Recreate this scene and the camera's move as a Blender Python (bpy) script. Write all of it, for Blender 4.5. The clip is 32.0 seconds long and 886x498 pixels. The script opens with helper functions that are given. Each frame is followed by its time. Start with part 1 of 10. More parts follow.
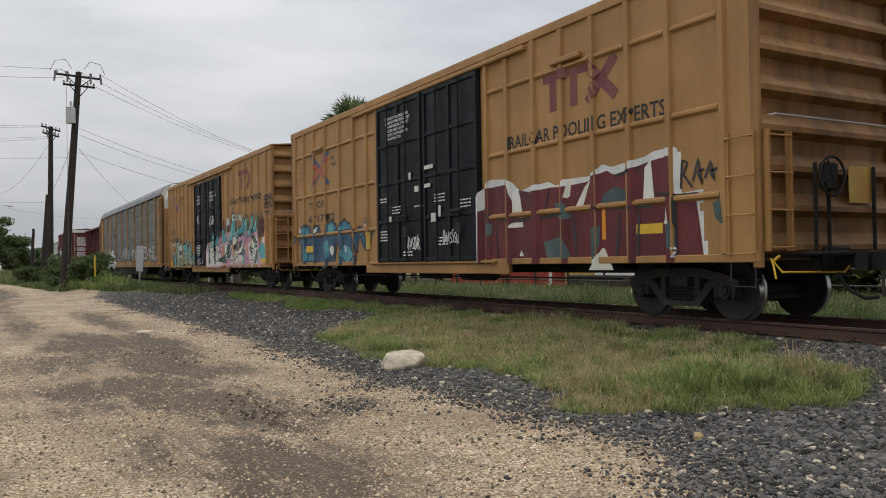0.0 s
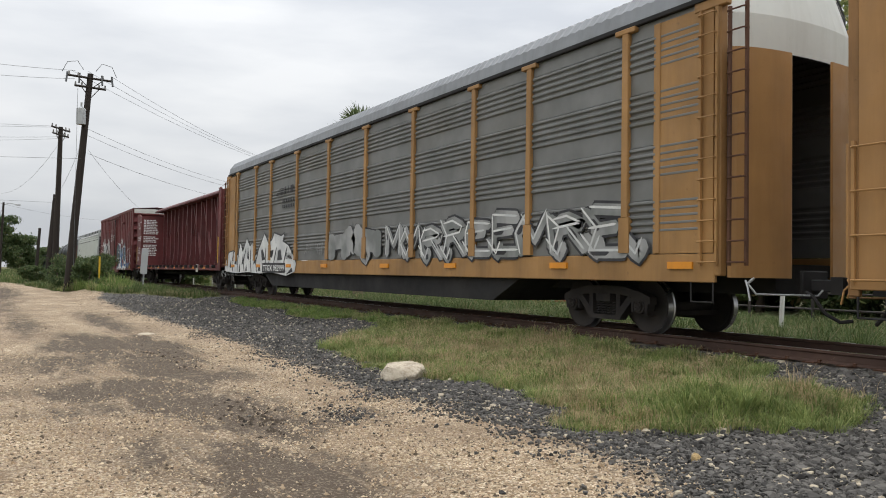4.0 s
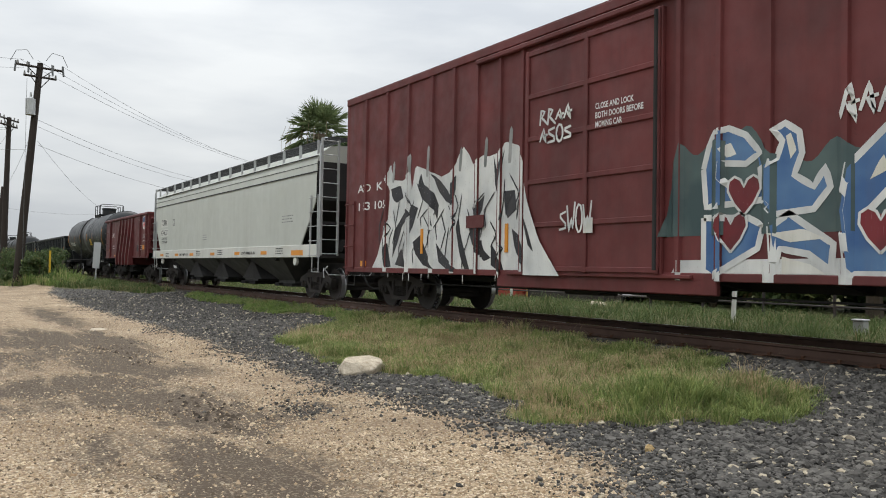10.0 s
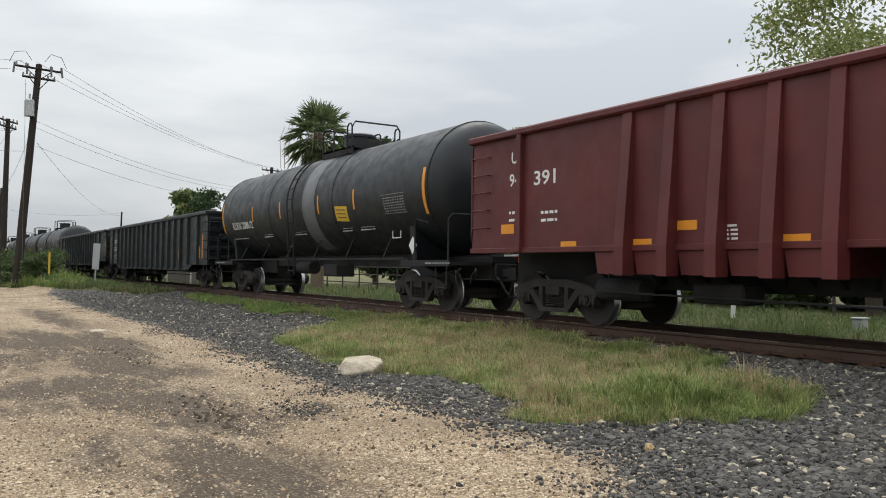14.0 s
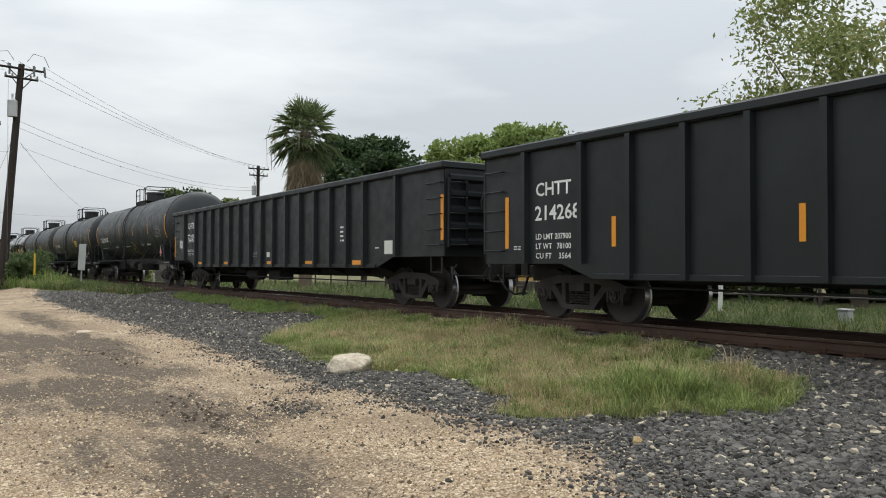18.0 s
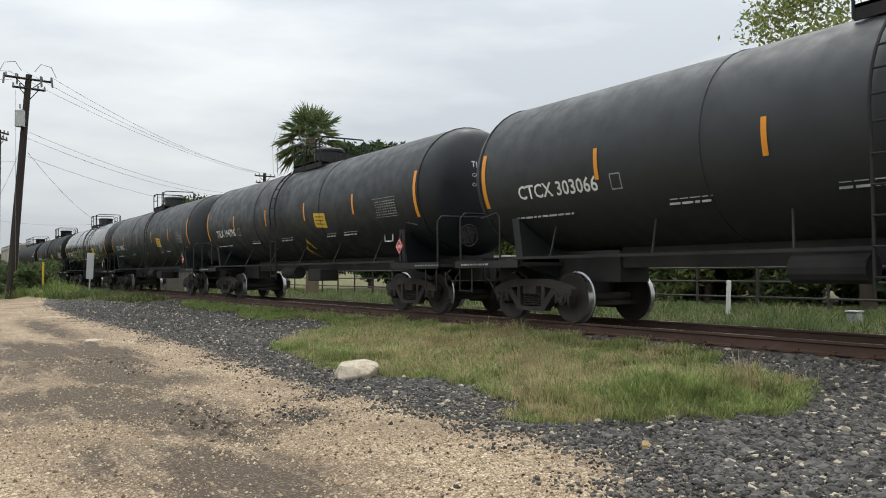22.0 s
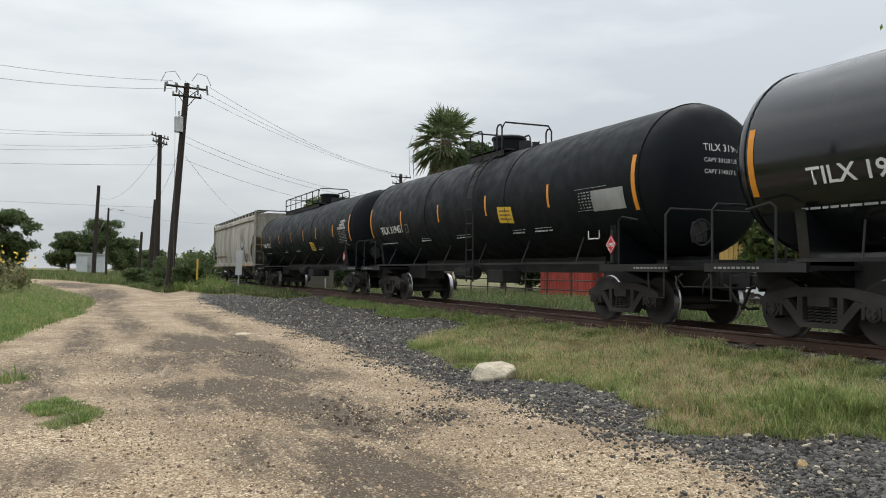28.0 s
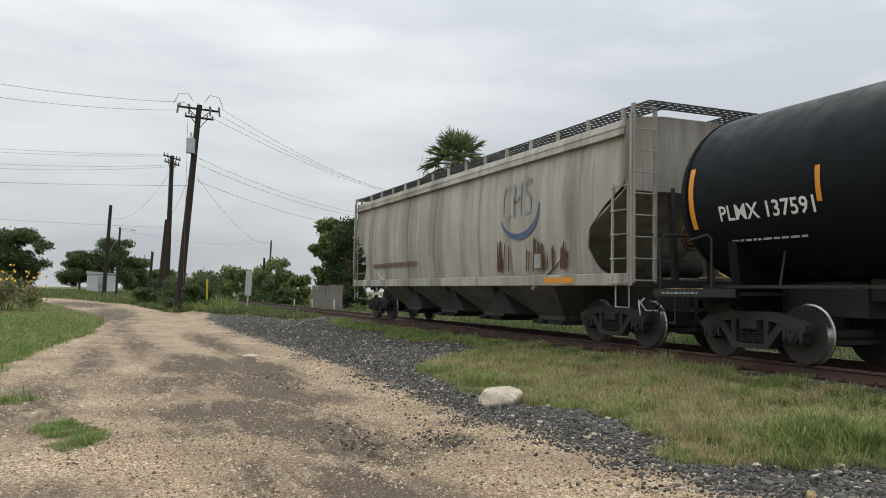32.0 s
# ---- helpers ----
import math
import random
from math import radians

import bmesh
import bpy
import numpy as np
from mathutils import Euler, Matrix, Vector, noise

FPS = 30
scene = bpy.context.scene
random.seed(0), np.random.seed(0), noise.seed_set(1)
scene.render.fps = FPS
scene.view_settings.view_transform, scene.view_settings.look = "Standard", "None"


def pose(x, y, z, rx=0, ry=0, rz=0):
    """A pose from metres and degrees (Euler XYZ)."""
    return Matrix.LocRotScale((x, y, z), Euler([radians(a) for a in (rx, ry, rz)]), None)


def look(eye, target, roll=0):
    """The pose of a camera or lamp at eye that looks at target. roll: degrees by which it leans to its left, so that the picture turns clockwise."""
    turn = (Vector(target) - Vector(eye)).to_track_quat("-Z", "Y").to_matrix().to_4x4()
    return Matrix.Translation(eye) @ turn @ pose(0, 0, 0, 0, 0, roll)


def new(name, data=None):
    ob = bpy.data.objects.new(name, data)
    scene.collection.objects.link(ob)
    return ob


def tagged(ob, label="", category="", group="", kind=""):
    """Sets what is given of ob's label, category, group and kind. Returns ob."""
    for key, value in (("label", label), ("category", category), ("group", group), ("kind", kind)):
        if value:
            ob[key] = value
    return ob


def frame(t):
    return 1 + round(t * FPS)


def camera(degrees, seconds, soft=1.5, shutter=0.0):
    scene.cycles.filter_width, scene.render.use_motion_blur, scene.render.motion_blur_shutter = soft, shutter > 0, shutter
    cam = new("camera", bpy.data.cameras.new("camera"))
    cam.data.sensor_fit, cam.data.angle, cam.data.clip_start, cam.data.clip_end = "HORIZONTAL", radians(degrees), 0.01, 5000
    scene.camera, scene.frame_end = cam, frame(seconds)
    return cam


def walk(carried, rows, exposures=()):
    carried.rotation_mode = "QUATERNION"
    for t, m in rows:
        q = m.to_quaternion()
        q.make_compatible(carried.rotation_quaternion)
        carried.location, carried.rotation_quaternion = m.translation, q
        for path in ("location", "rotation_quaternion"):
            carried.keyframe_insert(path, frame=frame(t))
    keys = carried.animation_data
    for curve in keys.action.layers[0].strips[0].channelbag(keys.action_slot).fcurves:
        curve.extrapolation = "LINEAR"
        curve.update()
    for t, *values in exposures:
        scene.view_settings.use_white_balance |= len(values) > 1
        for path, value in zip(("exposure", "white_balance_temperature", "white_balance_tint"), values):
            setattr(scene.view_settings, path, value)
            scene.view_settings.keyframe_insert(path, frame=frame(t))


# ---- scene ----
cam = camera(57.81, 32.0, soft=1.0)
PATH = [
    (0.0, pose(0.007, 0.032, 1.493, 90.88, 0.92, -29.91)),
    (0.5, pose(0.011, 0.021, 1.503, 91.17, 0.02, -29.12)),
    (1.0, pose(0.010, 0.014, 1.501, 91.32, -0.47, -29.65)),
    (1.5, pose(0.008, 0.004, 1.509, 91.46, -0.60, -29.49)),
    (2.0, pose(0.002, 0.008, 1.507, 91.61, -0.69, -29.53)),
    (2.5, pose(0.010, 0.013, 1.505, 91.56, -0.69, -29.52)),
    (3.0, pose(0.013, 0.009, 1.506, 91.56, -0.61, -29.29)),
    (3.5, pose(0.009, 0.014, 1.499, 91.62, -0.80, -29.23)),
    (5.5, pose(0.009, -0.008, 1.494, 92.00, -0.98, -32.20)),
    (6.0, pose(0.011, -0.009, 1.487, 91.48, -1.17, -32.93)),
    (6.5, pose(0.015, -0.008, 1.483, 91.28, -1.29, -33.73)),
    (7.0, pose(0.011, -0.020, 1.490, 91.42, -1.36, -34.29)),
    (7.5, pose(-0.009, -0.010, 1.494, 91.52, -1.18, -34.63)),
    (8.0, pose(0.008, -0.005, 1.495, 91.26, -1.05, -34.76)),
    (8.5, pose(-0.013, -0.010, 1.488, 91.06, -1.28, -34.89)),
    (9.0, pose(0.013, -0.034, 1.497, 91.75, -0.93, -33.34)),
    (9.5, pose(0.010, 0.004, 1.498, 91.98, -0.86, -32.57)),
    (10.0, pose(0.014, 0.001, 1.491, 91.41, -0.95, -32.56)),
    (10.5, pose(0.014, 0.001, 1.493, 90.90, -0.91, -32.67)),
    (11.0, pose(0.014, 0.000, 1.487, 90.76, -0.91, -32.71)),
    (11.5, pose(0.022, -0.005, 1.488, 90.77, -0.77, -32.63)),
    (12.0, pose(0.018, -0.004, 1.490, 90.93, -0.66, -32.68)),
    (12.5, pose(0.018, -0.008, 1.490, 91.08, -0.68, -32.64)),
    (13.0, pose(0.008, -0.006, 1.491, 91.20, -0.68, -32.66)),
    (13.5, pose(0.012, -0.011, 1.493, 91.28, -0.76, -32.59)),
    (14.0, pose(0.013, -0.004, 1.490, 91.40, -0.74, -32.59)),
    (14.5, pose(0.010, -0.008, 1.484, 91.53, -0.81, -32.64)),
    (16.5, pose(0.018, 0.002, 1.483, 91.30, -0.23, -33.02)),
    (17.0, pose(0.025, -0.013, 1.487, 91.08, -0.03, -33.27)),
    (17.5, pose(0.017, -0.005, 1.485, 91.09, -0.21, -33.34)),
    (18.0, pose(0.024, -0.008, 1.486, 91.17, -0.07, -33.41)),
    (18.5, pose(0.021, -0.007, 1.480, 91.24, -0.07, -33.42)),
    (19.0, pose(0.021, -0.009, 1.486, 91.16, 0.13, -33.42)),
    (19.5, pose(0.027, -0.013, 1.489, 91.14, 0.33, -33.30)),
    (20.0, pose(0.030, -0.011, 1.491, 91.13, 0.42, -33.14)),
    (20.5, pose(0.019, -0.010, 1.479, 91.21, 0.47, -32.95)),
    (21.0, pose(0.028, -0.013, 1.485, 91.32, 0.57, -32.81)),
    (21.5, pose(0.027, -0.007, 1.489, 91.44, 0.46, -32.89)),
    (22.0, pose(0.027, -0.013, 1.490, 91.55, 0.47, -32.92)),
    (22.5, pose(0.025, -0.012, 1.488, 91.54, 0.37, -32.92)),
    (23.0, pose(0.022, -0.013, 1.482, 91.46, 0.29, -32.86)),
    (23.5, pose(0.025, -0.015, 1.484, 91.44, 0.33, -32.84)),
    (24.0, pose(0.025, -0.010, 1.486, 91.50, 0.37, -32.98)),
    (24.5, pose(0.033, -0.015, 1.493, 91.48, 0.42, -33.09)),
    (26.5, pose(0.016, -0.006, 1.494, 90.70, -0.57, -31.42)),
    (27.0, pose(-0.012, 0.013, 1.490, 90.31, -0.76, -29.03)),
    (27.5, pose(-0.024, 0.001, 1.518, 90.55, -0.15, -25.45)),
    (28.0, pose(-0.041, 0.034, 1.522, 91.57, -0.42, -23.54)),
    (28.5, pose(-0.054, 0.028, 1.528, 92.29, -0.82, -21.74)),
    (29.0, pose(-0.060, 0.026, 1.540, 92.81, -0.91, -20.15)),
    (29.5, pose(-0.062, 0.010, 1.539, 92.91, -1.11, -19.99)),
    (30.0, pose(-0.061, 0.025, 1.533, 92.73, -1.25, -20.40)),
    (30.5, pose(-0.040, 0.023, 1.524, 92.61, -0.56, -21.12)),
    (31.0, pose(-0.033, 0.031, 1.527, 92.56, -0.27, -22.08)),
    (31.5, pose(-0.045, 0.014, 1.528, 93.07, -0.31, -22.56)),
    (32.0, pose(-0.028, 0.014, 1.557, 93.09, -0.85, -22.88)),
]
walk(cam, PATH, [(0.0, -0.20, 6500, 10), (1.0, -0.02, 6500, 10), (2.0, 0.08, 6500, 10), (6.0, 0.10, 6480, 9), (11.0, 0.08, 6480, 8), (12.0, 0.0, 6480, 9), (13.0, -0.18, 6460, 8), (14.0, 0.06, 6450, 8), (17.0, 0.10, 6420, 7), (24.5, 0.12, 6420, 7), (27.0, 0.07, 6420, 7), (29.0, 0.04, 6420, 7), (32.0, -0.04, 6420, 7)])

# ---- world, sun ----
TRX, ZR = 10.86, 0.52            # centre of the track, top of the rail
CARX = 1.62                      # half width of the cars
world = bpy.data.worlds.new("sky")
scene.world = world
world.use_nodes = True
wn, wl = world.node_tree.nodes, world.node_tree.links
wn.clear()
w_out = wn.new("ShaderNodeOutputWorld")
w_bg = wn.new("ShaderNodeBackground")
w_sky = wn.new("ShaderNodeTexSky")
w_sky.sky_type, w_sky.sun_disc = "NISHITA", False
w_sky.sun_elevation, w_sky.sun_rotation = radians(61), radians(48)
w_sky.air_density, w_sky.dust_density, w_sky.ozone_density = 1.0, 2.0, 1.0
# overcast: a pale deck of cloud with soft darker bellies covers the sky texture
w_tc = wn.new("ShaderNodeTexCoord")
w_sep = wn.new("ShaderNodeSeparateXYZ")
w_map = wn.new("ShaderNodeMapping")
w_map.inputs["Scale"].default_value = (1.0, 1.0, 4.2)
w_n1 = wn.new("ShaderNodeTexNoise")
w_n1.inputs["Scale"].default_value, w_n1.inputs["Detail"].default_value, w_n1.inputs["Roughness"].default_value = 2.1, 7.0, 0.5
w_ramp = wn.new("ShaderNodeValToRGB")
w_ramp.color_ramp.elements[0].position, w_ramp.color_ramp.elements[0].color = 0.36, (5.9, 6.15, 6.55, 1)
w_ramp.color_ramp.elements[1].position, w_ramp.color_ramp.elements[1].color = 0.60, (8.3, 8.4, 8.5, 1)
w_mix = wn.new("ShaderNodeMix")
w_mix.data_type = "RGBA"
w_mix.inputs[0].default_value = 0.93
w_bg.inputs["Strength"].default_value = 0.1
wl.new(w_tc.outputs["Generated"], w_map.inputs["Vector"])
wl.new(w_map.outputs["Vector"], w_n1.inputs["Vector"])
wl.new(w_n1.outputs["Fac"], w_ramp.inputs["Fac"])
wl.new(w_sky.outputs["Color"], w_mix.inputs[6])
wl.new(w_ramp.outputs["Color"], w_mix.inputs[7])
# an overcast sky is brighter overhead than at the horizon
w_abs = wn.new("ShaderNodeMath")
w_abs.operation = "MAXIMUM"
w_abs.inputs[1].default_value = 0.0
w_cube = wn.new("ShaderNodeMath")
w_cube.operation = "POWER"
w_cube.inputs[1].default_value = 3.0
w_lin = wn.new("ShaderNodeMath")
w_lin.operation = "MULTIPLY_ADD"
w_lin.inputs[1].default_value, w_lin.inputs[2].default_value = 0.85, 0.85
w_up = wn.new("ShaderNodeMath")
w_up.operation = "MULTIPLY_ADD"
w_up.inputs[1].default_value = 1.7
w_mul = wn.new("ShaderNodeVectorMath")
w_mul.operation = "SCALE"
wl.new(w_tc.outputs["Generated"], w_sep.inputs["Vector"])
wl.new(w_sep.outputs["Z"], w_abs.inputs[0])
wl.new(w_abs.outputs[0], w_cube.inputs[0])
wl.new(w_abs.outputs[0], w_lin.inputs[0])
wl.new(w_cube.outputs[0], w_up.inputs[0])
wl.new(w_lin.outputs[0], w_up.inputs[2])
wl.new(w_mix.outputs[2], w_mul.inputs[0])
wl.new(w_up.outputs[0], w_mul.inputs["Scale"])
wl.new(w_mul.outputs["Vector"], w_bg.inputs["Color"])
wl.new(w_bg.outputs["Background"], w_out.inputs["Surface"])
sun_data = bpy.data.lights.new("sun", "SUN")
sun_data.energy, sun_data.angle, sun_data.color = 0.8, radians(30), (1.0, 0.95, 0.88)
sun = new("sun", sun_data)
sun.matrix_basis = look((24, 22, 60), (0, 0, 0))
scene.view_settings.exposure = 0.0


# ---- mesh and material helpers ----
class Shape:
    """Collects vertices and faces, and becomes one mesh."""

    def __init__(self):
        self.v, self.f, self.m = [], [], []
        self.mat = 0

    def face(self, *pts):
        n = len(self.v)
        self.v.extend(pts)
        self.f.append(tuple(range(n, n + len(pts))))
        self.m.append(self.mat)

    def add(self, verts, faces):
        n = len(self.v)
        self.v.extend(verts)
        self.f.extend(tuple(i + n for i in fc) for fc in faces)
        self.m.extend([self.mat] * len(faces))
        return self

    def box(self, x0, y0, z0, x1, y1, z1, b=0.0):
        x0, x1, y0, y1, z0, z1 = min(x0, x1), max(x0, x1), min(y0, y1), max(y0, y1), min(z0, z1), max(z0, z1)
        b = min(b, (x1 - x0) * 0.45, (y1 - y0) * 0.45, (z1 - z0) * 0.45)
        if b <= 0:
            return self.add([(x, y, z) for x in (x0, x1) for y in (y0, y1) for z in (z0, z1)],
                            [(0, 1, 3, 2), (4, 6, 7, 5), (0, 4, 5, 1), (2, 3, 7, 6), (0, 2, 6, 4), (1, 5, 7, 3)])
        v = []
        for sx, x in ((-1, x0), (1, x1)):
            for sy, y in ((-1, y0), (1, y1)):
                for sz, z in ((-1, z0), (1, z1)):
                    v += [(x, y - sy * b, z - sz * b), (x - sx * b, y, z - sz * b), (x - sx * b, y - sy * b, z)]
        c = lambda i, k: i * 3 + k
        f = [(c(0, 0), c(1, 0), c(3, 0), c(2, 0)), (c(4, 0), c(6, 0), c(7, 0), c(5, 0)), (c(0, 1), c(4, 1), c(5, 1), c(1, 1)),
             (c(2, 1), c(3, 1), c(7, 1), c(6, 1)), (c(0, 2), c(2, 2), c(6, 2), c(4, 2)), (c(1, 2), c(5, 2), c(7, 2), c(3, 2))]
        for a, d, k, j in ((0, 1, 0, 1), (2, 3, 1, 0), (4, 5, 1, 0), (6, 7, 0, 1)):
            f.append((c(a, k), c(a, j), c(d, j), c(d, k)))
        for a, d, k, j in ((0, 2, 2, 0), (1, 3, 0, 2), (4, 6, 0, 2), (5, 7, 2, 0)):
            f.append((c(a, k), c(a, j), c(d, j), c(d, k)))
        for a, d, k, j in ((0, 4, 1, 2), (1, 5, 2, 1), (2, 6, 2, 1), (3, 7, 1, 2)):
            f.append((c(a, k), c(a, j), c(d, j), c(d, k)))
        for i in range(8):
            o = (0, 1, 2) if (bin(i).count("1") % 2) else (0, 2, 1)
            f.append(tuple(c(i, k) for k in o))
        return self.add(v, f)

    def tube(self, pts, r, n=8, caps=True, r2=None):
        """A round bar along a line of points."""
        pts = [Vector(p) for p in pts]
        base = len(self.v)
        for i, p in enumerate(pts):
            d = (pts[min(i + 1, len(pts) - 1)] - pts[max(i - 1, 0)]).normalized()
            a = d.orthogonal().normalized() if i == 0 else (a - d * a.dot(d)).normalized()
            b = d.cross(a)
            rr = r if r2 is None else r + (r2 - r) * i / max(1, len(pts) - 1)
            for k in range(n):
                t = 2 * math.pi * k / n
                self.v.append(tuple(p + (a * math.cos(t) + b * math.sin(t)) * rr))
        for i in range(len(pts) - 1):
            for k in range(n):
                j = (k + 1) % n
                self.f.append((base + i * n + k, base + i * n + j, base + (i + 1) * n + j, base + (i + 1) * n + k))
                self.m.append(self.mat)
        if caps:
            self.f.append(tuple(base + k for k in range(n))[::-1])
            self.f.append(tuple(base + (len(pts) - 1) * n + k for k in range(n)))
            self.m.extend([self.mat] * 2)
        return self

    def prism(self, prof, axis, a0, a1):
        """A flat outline pushed along an axis: outline pairs are the two other axes in order."""
        def place(p, a):
            return {"x": (a, p[0], p[1]), "y": (p[0], a, p[1]), "z": (p[0], p[1], a)}[axis]
        n = len(prof)
        v = [place(p, a0) for p in prof] + [place(p, a1) for p in prof]
        f = [(i, (i + 1) % n, n + (i + 1) % n, n + i) for i in range(n)]
        return self.add(v, f + [tuple(range(n))[::-1], tuple(range(n, 2 * n))])

    def loft(self, rings, caps=True, closed=True):
        n, base = len(rings[0]), len(self.v)
        for r in rings:
            self.v.extend(tuple(p) for p in r)
        for i in range(len(rings) - 1):
            for k in range(n if closed else n - 1):
                j = (k + 1) % n
                self.f.append((base + i * n + k, base + i * n + j, base + (i + 1) * n + j, base + (i + 1) * n + k))
                self.m.append(self.mat)
        if caps and closed:
            self.f.append(tuple(base + k for k in range(n))[::-1])
            self.f.append(tuple(base + (len(rings) - 1) * n + k for k in range(n)))
            self.m.extend([self.mat] * 2)
        return self

    def mesh(self, name, mats, smooth=False):
        me = bpy.data.meshes.new(name)
        me.from_pydata(self.v, [], self.f)
        for m in (mats if isinstance(mats, (list, tuple)) else [mats]):
            me.materials.append(m)
        if any(self.m):
            me.polygons.foreach_set("material_index", self.m)
        bm = bmesh.new()
        bm.from_mesh(me)
        if len(bm.faces) < 60000:
            bmesh.ops.recalc_face_normals(bm, faces=bm.faces)
        bm.to_mesh(me)
        bm.free()
        if smooth:
            me.shade_smooth()
            me.set_sharp_from_angle(angle=radians(38))
        me.update()
        return me


def part(name, sh, material, parent, label="", smooth=False):
    ob = new(name, sh.mesh(name, material, smooth))
    ob.parent = parent
    if label:
        ob["label"] = label
    return ob


def thing(name, m, label, category, group="", kind=""):
    ob = new(name)
    ob.empty_display_size = 0.3
    ob.matrix_basis = m
    return tagged(ob, label, category, group, kind)


def solid(name, sh, material, label, category, group="", kind="", m=None, smooth=False):
    ob = new(name, sh.mesh(name, material, smooth))
    if m is not None:
        ob.matrix_basis = m
    return tagged(ob, label, category, group, kind)


class Mat:
    """A node material under construction."""

    def __init__(self, name, rough=0.6, metal=0.0, spec=0.5):
        self.m = bpy.data.materials.new(name)
        self.m.use_nodes = True
        self.n, self.l = self.m.node_tree.nodes, self.m.node_tree.links
        self.b = self.n["Principled BSDF"]
        self.b.inputs["Roughness"].default_value = rough
        self.b.inputs["Metallic"].default_value = metal
        self.b.inputs["Specular IOR Level"].default_value = spec
        tc = self.n.new("ShaderNodeTexCoord")
        self.obj, self.gen = tc.outputs["Object"], tc.outputs["Generated"]
        self.info = None

    def put(self, sock, value):
        if hasattr(value, "is_output"):
            self.l.new(value, sock)
        else:
            sock.default_value = value

    def scaled(self, s, vec=None):
        mp = self.n.new("ShaderNodeMapping")
        mp.inputs["Scale"].default_value = s if isinstance(s, tuple) else (s, s, s)
        self.l.new(vec or self.obj, mp.inputs["Vector"])
        return mp.outputs["Vector"]

    def noise(self, scale, detail=4.0, rough=0.55, vec=None, warp=0.0):
        nd = self.n.new("ShaderNodeTexNoise")
        nd.inputs["Detail"].default_value, nd.inputs["Roughness"].default_value = detail, rough
        nd.inputs["Distortion"].default_value = warp
        if isinstance(scale, tuple):
            nd.inputs["Scale"].default_value = 1.0
            self.l.new(self.scaled(scale, vec), nd.inputs["Vector"])
        else:
            nd.inputs["Scale"].default_value = scale
            self.l.new(vec or self.obj, nd.inputs["Vector"])
        return nd.outputs["Fac"]

    def cells(self, scale, out="Distance", vec=None, rnd=1.0):
        nd = self.n.new("ShaderNodeTexVoronoi")
        nd.inputs["Scale"].default_value, nd.inputs["Randomness"].default_value = scale, rnd
        self.l.new(vec or self.obj, nd.inputs["Vector"])
        return nd.outputs[out]

    def ramp(self, fac, *stops):
        nd = self.n.new("ShaderNodeValToRGB")
        els = nd.color_ramp.elements
        while len(els) < len(stops):
            els.new(0.5)
        for e, (p, c) in zip(els, stops):
            e.position = p
            e.color = (c, c, c, 1) if isinstance(c, (int, float)) else (*c, 1)
        self.l.new(fac, nd.inputs["Fac"])
        return nd.outputs["Color"]

    def mix(self, fac, a, b, mode="MIX"):
        nd = self.n.new("ShaderNodeMix")
        nd.data_type, nd.blend_type = "RGBA", mode
        for sock, val in ((nd.inputs[0], fac), (nd.inputs[6], a), (nd.inputs[7], b)):
            if isinstance(val, (tuple, list)):
                val = (*val, 1) if len(val) == 3 else val
            self.put(sock, val)
        return nd.outputs[2]

    def math(self, op, a, b=0.0):
        nd = self.n.new("ShaderNodeMath")
        nd.operation = op
        self.put(nd.inputs[0], a)
        self.put(nd.inputs[1], b)
        return nd.outputs[0]

    def random(self):
        nd = self.n.new("ShaderNodeObjectInfo")
        return nd.outputs["Random"]

    def island(self):
        nd = self.n.new("ShaderNodeNewGeometry")
        return nd.outputs["Random Per Island"]

    def bump(self, height, strength=0.3, dist=0.02):
        nd = self.n.new("ShaderNodeBump")
        nd.inputs["Strength"].default_value, nd.inputs["Distance"].default_value = strength, dist
        self.l.new(height, nd.inputs["Height"])
        self.l.new(nd.outputs["Normal"], self.b.inputs["Normal"])

    def done(self, colour, rough=None):
        self.put(self.b.inputs["Base Color"], (*colour, 1) if isinstance(colour, tuple) and len(colour) == 3 else colour)
        if rough is not None:
            self.put(self.b.inputs["Roughness"], rough)
        return self.m


def paint(name, col, rough=0.55, dirt=(0.10, 0.075, 0.05), amount=0.35, fade=0.15, streak=True, metal=0.0, spec=0.4, dents=0.12):
    """Weathered paint on steel: faded patches, runs down the face and grime."""
    m = Mat(name, rough, metal, spec)
    light = tuple(min(1, c * (1 + fade) + 0.001 * fade) for c in col)
    dark = tuple(c * (1 - fade) for c in col)
    base = m.mix(m.ramp(m.noise(0.9, 5), (0.3, 0.0), (0.7, 1.0)), dark, light)
    grime = m.ramp(m.noise((2.2, 2.2, 0.22) if streak else 1.7, 6, 0.65), (0.45, 0.0), (0.85, amount))
    base = m.mix(grime, base, dirt)
    spots = m.ramp(m.noise(9.0, 6, 0.7), (0.62, 0.0), (0.78, amount * 0.8))
    base = m.mix(spots, base, tuple(c * 0.8 for c in dirt))
    m.bump(m.noise(2.4, 3), dents, 0.03)
    r = m.ramp(m.noise(3.0, 5), (0.3, max(0.05, rough - 0.1)), (0.7, min(1, rough + 0.15)))
    return m.done(base, r)


